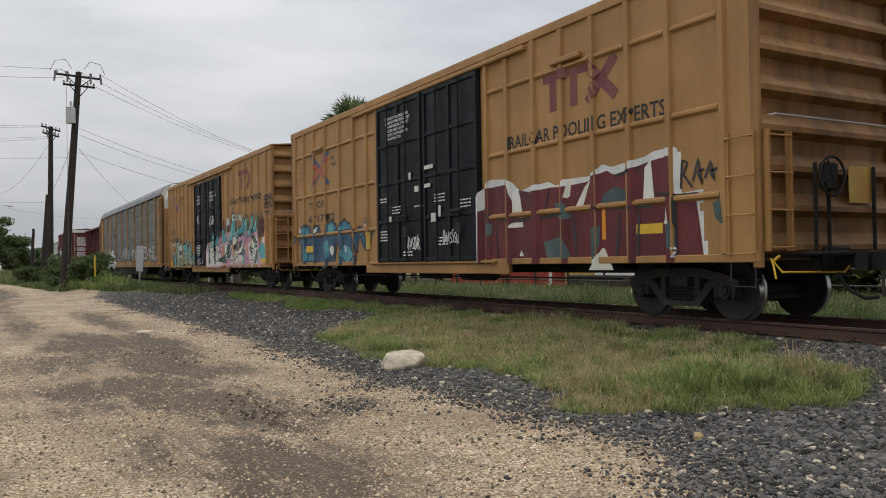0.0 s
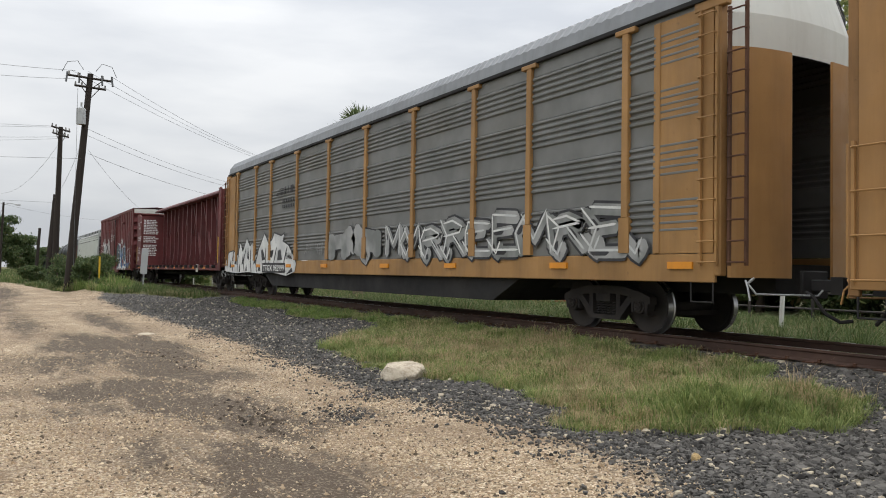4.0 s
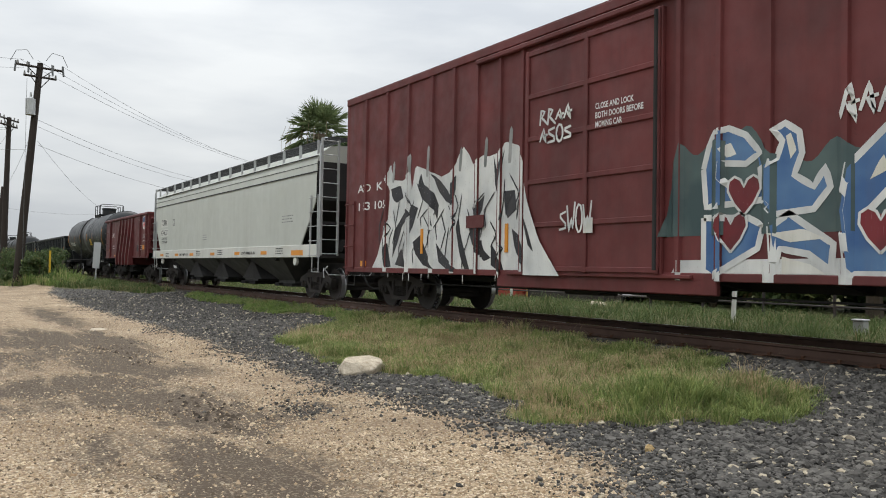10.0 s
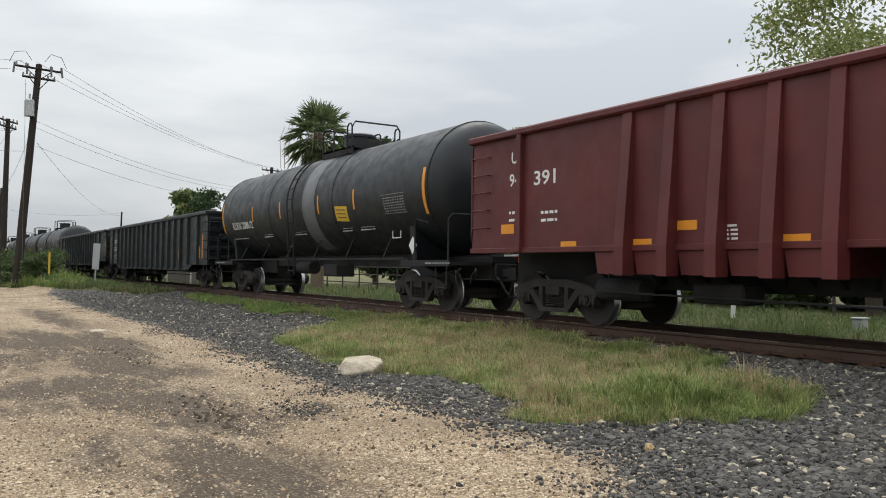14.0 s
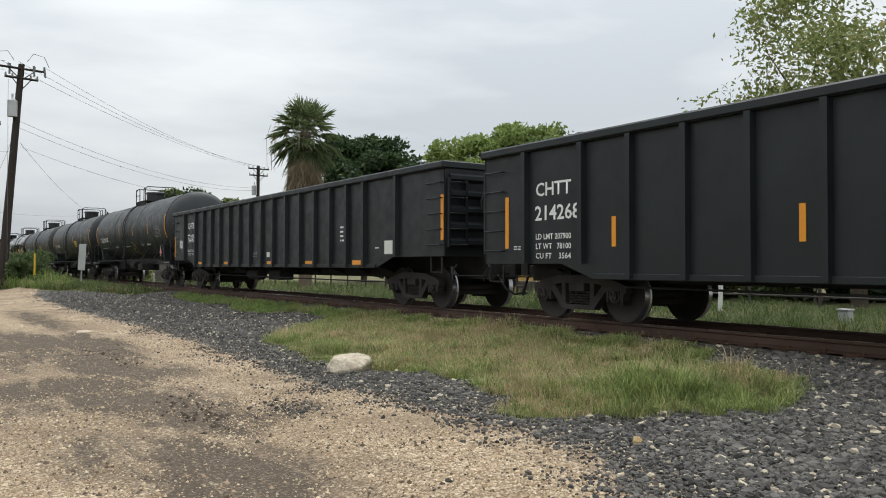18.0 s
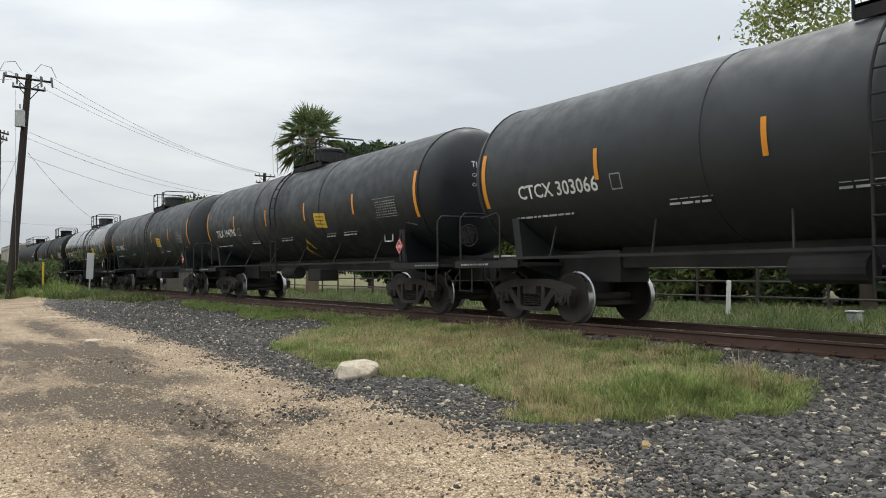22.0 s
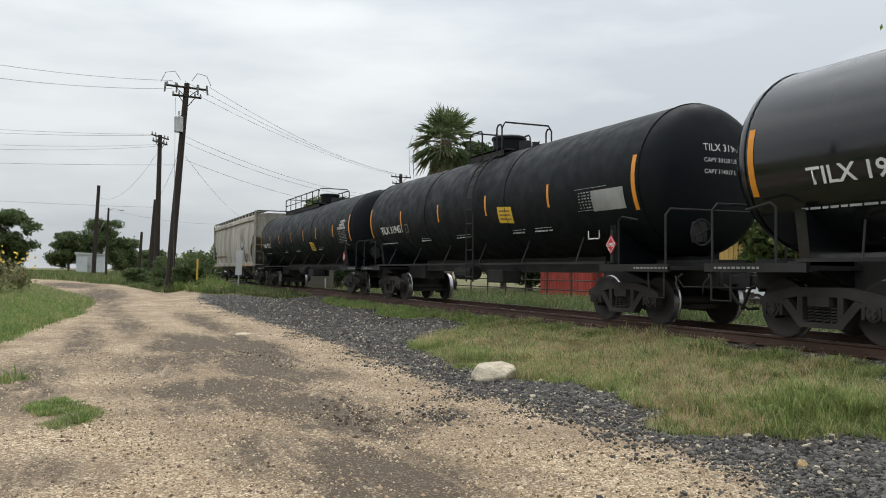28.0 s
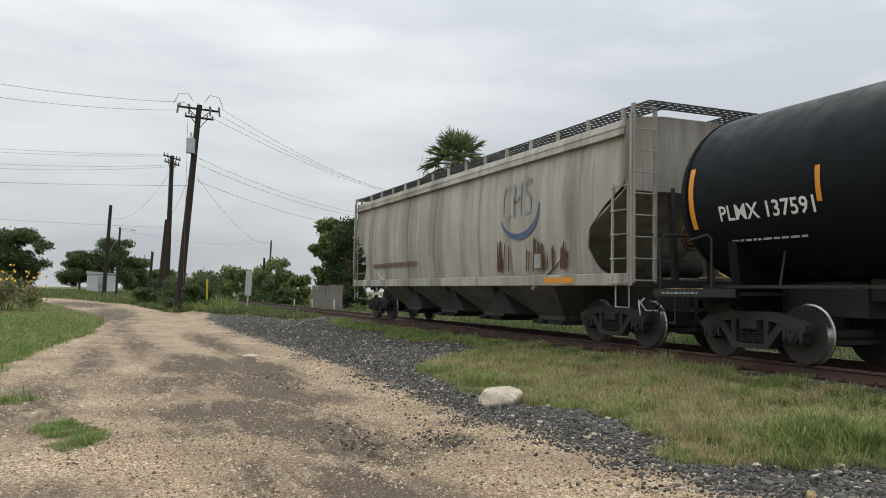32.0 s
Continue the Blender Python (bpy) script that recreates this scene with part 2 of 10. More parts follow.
# ---- materials ----
TAN = paint("tan_boxcar_paint", (0.36, 0.192, 0.066), 0.55, (0.12, 0.065, 0.032), 0.40, 0.14)
TAN_OLD = paint("faded_tan_paint", (0.34, 0.185, 0.065), 0.6, (0.10, 0.06, 0.03), 0.55, 0.2)
# boxcar tan with the shade on the car ends mixed in, and soot
TAN_END = paint("shaded_sooty_tan_end_paint", (0.27, 0.138, 0.047), 0.65, (0.035, 0.022, 0.014), 0.8, 0.25)
DOORBLACK = paint("black_door_paint", (0.0065, 0.0088, 0.0122), 0.5, (0.016, 0.017, 0.018), 0.2, 0.2, spec=0.17)
MAROON = paint("oxide_red_paint", (0.125, 0.028, 0.027), 0.6, (0.035, 0.018, 0.015), 0.5, 0.25)
MAROON_D = paint("dark_oxide_red_paint", (0.10, 0.022, 0.022), 0.6, (0.02, 0.012, 0.012), 0.5, 0.2)
MAROON_G = paint("hopper_red_paint", (0.105, 0.020, 0.020), 0.5, (0.03, 0.012, 0.012), 0.4, 0.2)
BLACKCAR = paint("gondola_black_paint", (0.0078, 0.0102, 0.0118), 0.45, (0.016, 0.0175, 0.018), 0.25, 0.25, spec=0.38)
TANKGREY = paint("dusty_black_tank_paint", (0.023, 0.0255, 0.0275), 0.48, (0.036, 0.036, 0.034), 0.18, 0.12, streak=False, dents=0.03)
TANKBLACK = paint("satin_black_tank_paint", (0.0110, 0.0132, 0.0155), 0.44, (0.020, 0.021, 0.022), 0.12, 0.12, streak=False, dents=0.03)
TANKGLOSS = paint("gloss_black_tank_paint", (0.008, 0.009, 0.011), 0.14, (0.02, 0.02, 0.02), 0.06, 0.2, streak=False, spec=0.6, dents=0.02)
HOPPER = paint("pale_grey_hopper_paint", (0.50, 0.515, 0.465), 0.5, (0.28, 0.27, 0.22), 0.25, 0.05)
SILL = paint("off_white_sill_paint", (0.60, 0.60, 0.55), 0.5, (0.3, 0.27, 0.2), 0.35, 0.06)
STEEL_G = paint("grey_galvanised_steel", (0.42, 0.43, 0.43), 0.45, (0.2, 0.19, 0.17), 0.3, 0.1, metal=0.3)
ROOFGREY = paint("galvanised_roof", (0.22, 0.23, 0.24), 0.5, (0.12, 0.11, 0.1), 0.4, 0.1, metal=0.2)
UNDER = paint("underframe_grime", (0.034, 0.033, 0.033), 0.88, (0.055, 0.048, 0.042), 0.5, 0.3, streak=False, spec=0.15)
TRUCK = paint("truck_casting_grime", (0.046, 0.042, 0.041), 0.9, (0.080, 0.063, 0.050), 0.5, 0.3, streak=False, spec=0.12)
RUST = paint("rusty_steel", (0.10, 0.045, 0.025), 0.85, (0.03, 0.02, 0.016), 0.6, 0.3, streak=False)
WHEEL = paint("wheel_steel", (0.042, 0.038, 0.036), 0.85, (0.080, 0.060, 0.046), 0.5, 0.2, streak=False, spec=0.15)
TREAD = paint("worn_tread", (0.42, 0.42, 0.43), 0.28, (0.2, 0.17, 0.15), 0.2, 0.1, metal=0.9, streak=False)
WHITE = paint("white_lettering", (0.72, 0.72, 0.70), 0.6, (0.3, 0.28, 0.25), 0.35, 0.05)
DARKLET = paint("black_lettering", (0.02, 0.02, 0.022), 0.6, (0.1, 0.08, 0.06), 0.2, 0.1)
FADELET = paint("faded_brown_lettering", (0.16, 0.045, 0.05), 0.6, (0.3, 0.17, 0.07), 0.4, 0.1)
ORANGE = paint("orange_reflector", (0.70, 0.27, 0.02), 0.4, (0.3, 0.14, 0.03), 0.35, 0.08)
YELLOW = paint("yellow_sign", (0.66, 0.42, 0.03), 0.5, (0.25, 0.16, 0.03), 0.3, 0.08)
REDSIGN = paint("red_placard", (0.55, 0.04, 0.04), 0.5, (0.2, 0.03, 0.03), 0.2, 0.08)
NAVY = paint("faded_blue_logo", (0.07, 0.10, 0.19), 0.6, (0.2, 0.16, 0.1), 0.3, 0.1)


def weathered_hopper():
    """Chalky beige paint with long soot runs and rust."""
    m = Mat("stained_beige_paint", 0.7, 0.0, 0.3)
    runs = m.ramp(m.noise((1.0, 1.15, 0.055), 8, 0.66, warp=0.5), (0.46, 0.0), (0.70, 0.85))
    fine = m.ramp(m.noise((1.0, 5.0, 0.16), 6, 0.65), (0.42, 0.0), (0.75, 0.6))
    base = m.mix(m.ramp(m.noise(0.8, 5), (0.3, 0.0), (0.7, 1.0)), (0.36, 0.33, 0.275), (0.47, 0.445, 0.39))
    base = m.mix(runs, base, (0.070, 0.064, 0.058))
    base = m.mix(fine, base, (0.22, 0.19, 0.15))
    rust = m.ramp(m.noise((3.0, 3.0, 0.8), 6, 0.7), (0.68, 0.0), (0.76, 0.7))
    base = m.mix(rust, base, (0.16, 0.075, 0.035))
    m.bump(m.noise(3.0, 4), 0.12, 0.02)
    return m.done(base)


BEIGE = weathered_hopper()


def screen_panel():
    """Galvanised rack screens: dull zinc, punched rows, soot in the folds."""
    m = Mat("punched_zinc_screen", 0.55, 0.35, 0.4)
    base = m.mix(m.ramp(m.noise(1.3, 6), (0.3, 0.0), (0.7, 1.0)), (0.150, 0.152, 0.145), (0.215, 0.215, 0.205))
    warm = m.ramp(m.noise((0.5, 0.5, 0.9), 4), (0.5, 0.0), (0.8, 0.6))
    base = m.mix(warm, base, (0.15, 0.135, 0.105))
    v = m.cells(1.0, "Distance", m.scaled((1.0, 5.5, 18.0)), 0.15)
    holes = m.ramp(v, (0.10, 0.8), (0.17, 0.0))
    cols = m.ramp(m.noise((0.01, 1.9, 0.01), 2), (0.46, 0.0), (0.50, 1.0))
    base = m.mix(m.mix(1.0, holes, cols, "MULTIPLY"), base, (0.03, 0.03, 0.03))
    return m.done(base)


ZINC = screen_panel()


def spray(name, a, b, scale=1.2):
    """Spray paint that fades from one colour to another."""
    m = Mat(name, 0.55, 0.0, 0.4)
    base = m.mix(m.ramp(m.noise(scale, 3, 0.5), (0.38, 0.0), (0.62, 1.0)), a, b)
    grit = m.ramp(m.noise((2.0, 2.0, 0.3), 6, 0.7), (0.5, 0.0), (0.85, 0.35))
    return m.done(m.mix(grit, base, (0.12, 0.09, 0.07)))


SP_RED = spray("spray_red", (0.20, 0.020, 0.028), (0.11, 0.016, 0.020))
SP_WHITE = spray("spray_white", (0.70, 0.70, 0.67), (0.52, 0.53, 0.52))
SP_BLACK = spray("spray_black", (0.015, 0.015, 0.018), (0.04, 0.04, 0.045))
SP_BLUE = spray("spray_blue", (0.05, 0.12, 0.28), (0.10, 0.20, 0.36))
SP_TEAL = spray("spray_teal", (0.06, 0.30, 0.32), (0.16, 0.45, 0.42))
SP_PINK = spray("spray_pink", (0.50, 0.22, 0.33), (0.60, 0.48, 0.48))
SP_BROWN = spray("spray_brown", (0.08, 0.045, 0.03), (0.17, 0.09, 0.04))
SP_YEL = spray("spray_yellow", (0.55, 0.38, 0.06), (0.45, 0.26, 0.05))
SP_SEA = spray("spray_blue_green", (0.04, 0.17, 0.26), (0.10, 0.32, 0.34))
SP_GREY = spray("spray_grey", (0.17, 0.18, 0.17), (0.34, 0.34, 0.33))
SP_GREEN = spray("spray_dull_green", (0.22, 0.28, 0.18), (0.32, 0.30, 0.20))

SP_SLATE = spray("spray_slate", (0.045, 0.075, 0.078), (0.085, 0.125, 0.12))
SP_CREAM = spray("spray_cream", (0.62, 0.60, 0.50), (0.70, 0.69, 0.64))
SP_WINE = spray("spray_wine", (0.135, 0.020, 0.024), (0.085, 0.014, 0.018))
SP_CYAN = spray("spray_cyan", (0.10, 0.36, 0.40), (0.20, 0.48, 0.48))
# bay colours darkened for the shade under the hoppers, plus some grime
BAY_SHADE = paint("shaded_sooty_bay_paint", (0.105, 0.092, 0.078), 0.8, (0.03, 0.027, 0.024), 0.7, 0.3)
BAY_DARK = paint("shaded_grey_bay_paint", (0.060, 0.060, 0.056), 0.75, (0.02, 0.019, 0.018), 0.6, 0.25)
FADERED = paint("faded_red_logo", (0.40, 0.10, 0.065), 0.6, (0.3, 0.17, 0.07), 0.3, 0.1)
SP_DEEP = spray("spray_deep_blue", (0.020, 0.060, 0.115), (0.045, 0.115, 0.175))
WALK = paint("dark_grating", (0.045, 0.046, 0.048), 0.6, (0.09, 0.085, 0.08), 0.3, 0.15, metal=0.2, streak=False)
TANKJET = paint("deep_black_tank_paint", (0.0062, 0.0082, 0.0098), 0.5, (0.009, 0.0105, 0.0115), 0.12, 0.12, streak=False, spec=0.11, dents=0.012)


# ---- parts that all cars share ----
class Car:
    """A railcar: root at rail height in its middle; u runs from its leading end backwards, v up from the rail."""

    def __init__(self, name, start, end, label, category, half=1.62, lead=0.0):
        self.len, self.y0, self.lead = end - start, (start + end) / 2, lead
        self.root = thing(name, pose(TRX, self.y0, ZR), label, category, "railcars of the train")
        self.half, self.posts = half, []

    def y(self, u):
        return u + self.lead - self.len / 2

    def skin(self, y):
        """How far the side stands out at y, where posts run over it."""
        for p, w, d in self.posts:
            if abs(y - p) < w / 2:
                return self.half + d
        return self.half


TRAIN, WHEELS = [], []


def wheelset_mesh():
    s = Shape()
    for side in (-1, 1):
        prof = [(0.00, 0.10), (0.02, 0.13), (0.02, 0.33), (-0.01, 0.40), (-0.02, 0.43), (-0.02, 0.457), (0.10, 0.462), (0.115, 0.487), (0.14, 0.485), (0.14, 0.43),
                (0.10, 0.40), (0.07, 0.32), (0.08, 0.13), (0.11, 0.10)]
        rings = []
        for off, r in prof:
            x = side * (0.83 - off)
            rings.append([(x, r * math.cos(2 * math.pi * k / 28), r * math.sin(2 * math.pi * k / 28)) for k in range(28)])
        base = len(s.f)
        s.loft(rings, caps=False)
        for i in range(5 * 28, 7 * 28):
            s.m[base + i] = 1
        # hub, bearing and its cap bolts
        s.tube([(side * 0.60, 0, 0), (side * 0.88, 0, 0)], 0.115, 14)
        s.tube([(side * 0.88, 0, 0), (side * 1.09, 0, 0)], 0.125, 16)
        s.tube([(side * 1.09, 0, 0), (side * 1.13, 0, 0)], 0.085, 12)
        for k in range(3):
            a = 2 * math.pi * k / 3
            s.box(side * 1.13 - 0.02, 0.05 * math.cos(a) - 0.018, 0.05 * math.sin(a) - 0.018, side * 1.13 + 0.02, 0.05 * math.cos(a) + 0.018, 0.05 * math.sin(a) + 0.018)
    s.tube([(-0.75, 0, 0), (0.75, 0, 0)], 0.082, 12)
    return s.mesh("wheelset", [WHEEL, TREAD], True)


def side_frame_mesh(side):
    s = Shape()
    x0, x1 = 0.93 * side, 1.09 * side
    top = [(-1.15, 0.50), (-1.15, 0.62), (-0.95, 0.70), (-0.45, 0.80), (0.45, 0.80), (0.95, 0.70), (1.15, 0.62), (1.15, 0.50), (0.95, 0.56), (0.40, 0.66), (-0.40, 0.66), (-0.95, 0.56)]
    s.prism(top, "x", x0, x1)
    for k in (-1, 1):
        s.prism([(k * 0.74, 0.58), (k * 0.60, 0.62), (k * 0.26, 0.26), (k * 0.38, 0.20)], "x", x0, x1)
        s.box(x0, k * 0.36 - 0.05, 0.24, x1, k * 0.36 + 0.05, 0.70)
        s.prism([(k * 0.70, 0.60), (k * 1.12, 0.60), (k * 1.08, 0.36), (k * 1.03, 0.36), (k * 1.02, 0.54), (k * 0.76, 0.54), (k * 0.75, 0.36), (k * 0.70, 0.36)], "x", x0, x1)
    s.prism([(-0.40, 0.20), (0.40, 0.20), (0.44, 0.28), (-0.44, 0.28)], "x", x0, x1)
    return s.mesh("side_frame", TRUCK, True)


def spring_mesh():
    s = Shape()
    pts = [(0.055 * math.cos(a * 0.9), 0.055 * math.sin(a * 0.9), 0.29 + 0.22 * a / 34) for a in range(35)]
    s.tube(pts, 0.016, 5)
    return s.mesh("spring", TRUCK, True)


def bolster_mesh():
    s = Shape()
    s.prism([(-1.12, 0.52), (-1.12, 0.66), (-0.5, 0.72), (0.5, 0.72), (1.12, 0.66), (1.12, 0.52), (0.5, 0.42), (-0.5, 0.42)], "y", -0.19, 0.19)
    s.tube([(0, 0, 0.70), (0, 0, 0.80)], 0.2, 16)
    s.box(-1.0, -1.0, 0.30, 1.0, -0.93, 0.38)
    s.box(-1.0, 0.93, 0.30, 1.0, 1.0, 0.38)
    for k in (-1, 1):
        s.box(-0.9, k * 0.42 - 0.05, 0.28, 0.9, k * 0.42 + 0.05, 0.40)
        for x in (-0.76, 0.76):
            s.box(x - 0.06, k * 0.44 - 0.03, 0.25, x + 0.06, k * 0.44 + 0.06, 0.58)
    return s.mesh("truck", TRUCK, True)


TRUCK_PARTS = {"truck": bolster_mesh(), "near": side_frame_mesh(-1), "far": side_frame_mesh(1), "spring": spring_mesh(), "wheels": wheelset_mesh()}


def shared(name, me, parent, m=None):
    ob = new(name, me)
    ob.parent = parent
    if m is not None:
        ob.matrix_basis = m
    return ob


def trucks(car, inset):
    """Two four-wheel trucks under a car."""
    for k in (-1, 1):
        tr = shared("truck", TRUCK_PARTS["truck"], car.root, pose(0, k * (car.len / 2 - inset), 0))
        for n, key in (("side_frame", "near"), ("side_frame", "far")):
            shared(n, TRUCK_PARTS[key], tr)
        for y in (-0.21, -0.07, 0.07, 0.21):
            shared("spring", TRUCK_PARTS["spring"], tr, pose(-1.0, y, 0))
        for j in (-1, 1):
            w = shared("wheelset", TRUCK_PARTS["wheels"], tr, pose(0, j * 0.889, 0.457))
            WHEELS.append((w, j * 0.889, car))


def coupler(car, k, y, z=0.88, brakehose=True):
    """Knuckle, shank, cut lever and air hose at one end; k is -1 at the leading end."""
    s = Shape()
    s.box(-0.11, y, z - 0.09, 0.11, y + k * 0.42, z + 0.09, 0.02)
    s.prism([(-0.16, y + k * 0.40), (0.17, y + k * 0.40), (0.19, y + k * 0.66), (0.06, y + k * 0.68), (0.05, y + k * 0.52), (-0.12, y + k * 0.56), (-0.17, y + k * 0.60)], "z", z - 0.13, z + 0.13)
    s.box(-0.30, y - k * 0.02, z - 0.20, 0.30, y + k * 0.05, z + 0.22, 0.02)
    c = part("coupler", s, UNDER, car.root, smooth=True)
    if brakehose:
        h = Shape()
        h.tube([(-0.30, y + k * 0.1, z - 0.1), (-0.30, y + k * 0.22, z - 0.16), (-0.26, y + k * 0.38, z - 0.40), (-0.16, y + k * 0.55, z - 0.52), (0.0, y + k * 0.64, z - 0.50)], 0.028, 7)
        part("air_hose", h, UNDER, c, smooth=True)


def cut_lever(car, k, y, mat, z=0.88):
    lv = Shape()
    x = car.half - 0.14
    lv.tube([(-x, y + k * 0.04, z + 0.06), (-x - 0.05, y + k * 0.12, z - 0.04), (-x - 0.05, y + k * 0.16, z - 0.22)], 0.014, 6)
    lv.tube([(-x + 0.02, y + k * 0.06, z + 0.02), (-x + 0.08, y + k * 0.16, z - 0.13), (-0.15, y + k * 0.24, z - 0.15), (0, y + k * 0.40, z + 0.12)], 0.015, 6)
    lv.tube([(-x + 0.02, y + k * 0.06, z + 0.02), (-x + 0.06, y + k * 0.14, z + 0.1)], 0.02, 6)
    part("cut_lever", lv, mat, car.root, "painted uncoupling lever", True)


def ladder(car, name, mat, x, ya, yb, za, zb, n, r=0.013, stiles=True, flat=False, parent=None):
    """Rungs between two lines; ya and yb are the stiles' places."""
    s = Shape()
    if stiles:
        for y in (ya, yb):
            s.box(x - 0.012, y - 0.022, za - 0.05, x + 0.03, y + 0.022, zb + 0.08)
    for i in range(n):
        z = za + (zb - za) * i / max(1, n - 1)
        s.tube([(x + 0.05, ya, z), (x - 0.05, ya, z), (x - 0.06, ya + (yb - ya) * 0.06, z), (x - 0.06, yb - (yb - ya) * 0.06, z), (x - 0.05, yb, z), (x + 0.05, yb, z)], r, 6)
    return part(name, s, mat, parent or car.root, smooth=True)


def end_ladder(car, mat, y, k, xa, xb, za, zb, n):
    s = Shape()
    for x in (xa, xb):
        s.box(x - 0.022, y - 0.0 * k, za - 0.05, x + 0.022, y + k * 0.09, zb + 0.08)
    for i in range(n):
        z = za + (zb - za) * i / max(1, n - 1)
        s.tube([(xa, y + k * 0.10, z), (xb, y + k * 0.10, z)], 0.014, 6)
    return part("end_ladder", s, mat, car.root, smooth=True)


def stirrup(car, mat, y, z, w=0.42, drop=0.34):
    s = Shape()
    x = -car.half + 0.02
    s.tube([(x, y - w / 2, z), (x, y - w / 2, z - drop), (x, y + w / 2, z - drop), (x, y + w / 2, z)], 0.018, 6)
    part("stirrup_step", s, mat, car.root, smooth=True)


def grab(car, mat, pts, r=0.013, name="grab_iron"):
    return part(name, Shape().tube(pts, r, 6), mat, car.root, smooth=True)


def brake_wheel(car, mat, x, y, z, k, r=0.28):
    s = Shape()
    ring = [(x + r * math.cos(a * math.pi / 12), y, z + r * math.sin(a * math.pi / 12)) for a in range(25)]
    s.tube(ring, 0.02, 6, False)
    for i in range(4):
        a = i * math.pi / 2 + 0.4
        s.tube([(x, y, z), (x + r * math.cos(a), y, z + r * math.sin(a))], 0.014, 5)
    s.box(x - 0.16, y, z - 0.2, x + 0.16, y - k * 0.12, z + 0.2, 0.03)
    part("brake_wheel", s, mat, car.root, "round hand brake wheel", True)


def lettering(car, words, u, v, high, mat, name="lettering", wide=None, lift=0.004, x=None, tilt=0.0, parent=None):
    """Painted words on the near side: u and v are the left end and the foot of the line."""
    cu = bpy.data.curves.new("words", "FONT")
    cu.body, cu.size, cu.resolution_u, cu.offset = words, high / 0.72, 2, high * 0.022
    ob = bpy.data.objects.new("words", cu)
    me = bpy.data.meshes.new_from_object(ob)
    bpy.data.objects.remove(ob)
    n = len(me.vertices)
    co = np.empty(n * 3)
    me.vertices.foreach_get("co", co)
    co = co.reshape(-1, 3)
    k = wide / max(1e-6, co[:, 0].max() - co[:, 0].min()) if wide else 1.0
    y = car.y(u) - co[:, 0] * k - tilt * co[:, 1]
    if x is None:
        xs = np.array([-car.skin(a) for a in y]) - lift
    else:
        xs = np.full(n, x)
    me.vertices.foreach_set("co", np.stack([xs, y, v + co[:, 1]], 1).ravel())
    me.materials.clear()
    me.materials.append(mat)
    me.update()
    o = new(name, me)
    o.parent = parent or car.root
    return o


def patch(s, car, u, v, du, dv, lift=0.003, x=None, step=0.12):
    """A thin painted rectangle that follows the side: u runs to its left end, du back towards the leading end."""
    n = max(1, int(du / step))
    ya, yb = car.y(u), car.y(u - du)
    for i in range(n):
        a, b = ya + (yb - ya) * i / n, ya + (yb - ya) * (i + 1) / n
        xa, xb = (-car.skin(a) - lift, -car.skin(b) - lift) if x is None else (x, x)
        s.face((xa, a, v), (xb, b, v), (xb, b, v + dv), (xa, a, v + dv))
    return s


def plate(car, name, mat, u, v, du, dv, lift=0.004, label=""):
    y1, y0 = car.y(u), car.y(u - du)
    x = -max(car.skin(y0), car.skin(y1), car.skin((y0 + y1) / 2))
    return part(name, Shape().box(x - lift - 0.006, y0, v, x, y1, v + dv), mat, car.root, label)


def bars(car, mat, u, v, du, rows, high=0.03, gap=0.06, seed=1, x=None):
    """Rows of small stencilling too small to read."""
    rnd = random.Random(seed)
    s = Shape()
    for r in range(rows):
        at = u
        while at > u - du + 0.05:
            w = min(rnd.uniform(0.06, 0.22), at - (u - du))
            patch(s, car, at, v - r * gap, w, high, 0.004, x, 0.3)
            at -= w + 0.035
    part("stencilling", s, mat, car.root)


# ---- sprayed lettering on the sides: shapes only ----
def brush(s, car, pts, w, lift, taper=(0.35, 0.25)):
    """One stroke: a ribbon along points (u, v), narrower at its ends."""
    line = []
    for (a, b), (c, d) in zip(pts, pts[1:]):
        n = max(2, int(math.hypot(c - a, d - b) / 0.07))
        line += [(a + (c - a) * i / n, b + (d - b) * i / n) for i in range(n)]
    line.append(pts[-1])
    n = len(line)
    left, right = [], []
    for i, (u, v) in enumerate(line):
        p, q = line[max(0, i - 1)], line[min(n - 1, i + 1)]
        dx, dy = q[0] - p[0], q[1] - p[1]
        ln = math.hypot(dx, dy) or 1
        t = i / (n - 1)
        k = w / 2 * min(1, taper[0] + t / 0.12, taper[1] + (1 - t) / 0.12)
        left.append((u - dy / ln * k, v + dx / ln * k))
        right.append((u + dy / ln * k, v - dx / ln * k))

    def at(p):
        y = car.y(p[0])
        return (-car.skin(y) - lift, y, p[1])
    for i in range(n - 1):
        s.face(at(left[i]), at(right[i]), at(right[i + 1]), at(left[i + 1]))


def cloud(s, car, u0, u1, lo, hi, lift, seed, rough=0.25, step=0.08):
    """A sprayed ground with a ragged top edge."""
    rnd = random.Random(seed)
    ph = [rnd.uniform(0, 6) for _ in range(5)]
    n = int((u1 - u0) / step)
    def edge(t):
        e = math.sin(t * 9 + ph[0]) * 0.5 + math.sin(t * 23 + ph[1]) * 0.3 + math.sin(t * 51 + ph[2]) * 0.2
        return lo + (hi - lo) * (min(1, t / 0.06, (1 - t) / 0.06)) * (1 - rough / 2 + e * rough / 2)
    for i in range(n):
        a, b = i / n, (i + 1) / n
        ya, yb = car.y(u0 + (u1 - u0) * a), car.y(u0 + (u1 - u0) * b)
        s.face((-car.skin(ya) - lift, ya, lo), (-car.skin(yb) - lift, yb, lo), (-car.skin(yb) - lift, yb, edge(b)), (-car.skin(ya) - lift, ya, edge(a)))


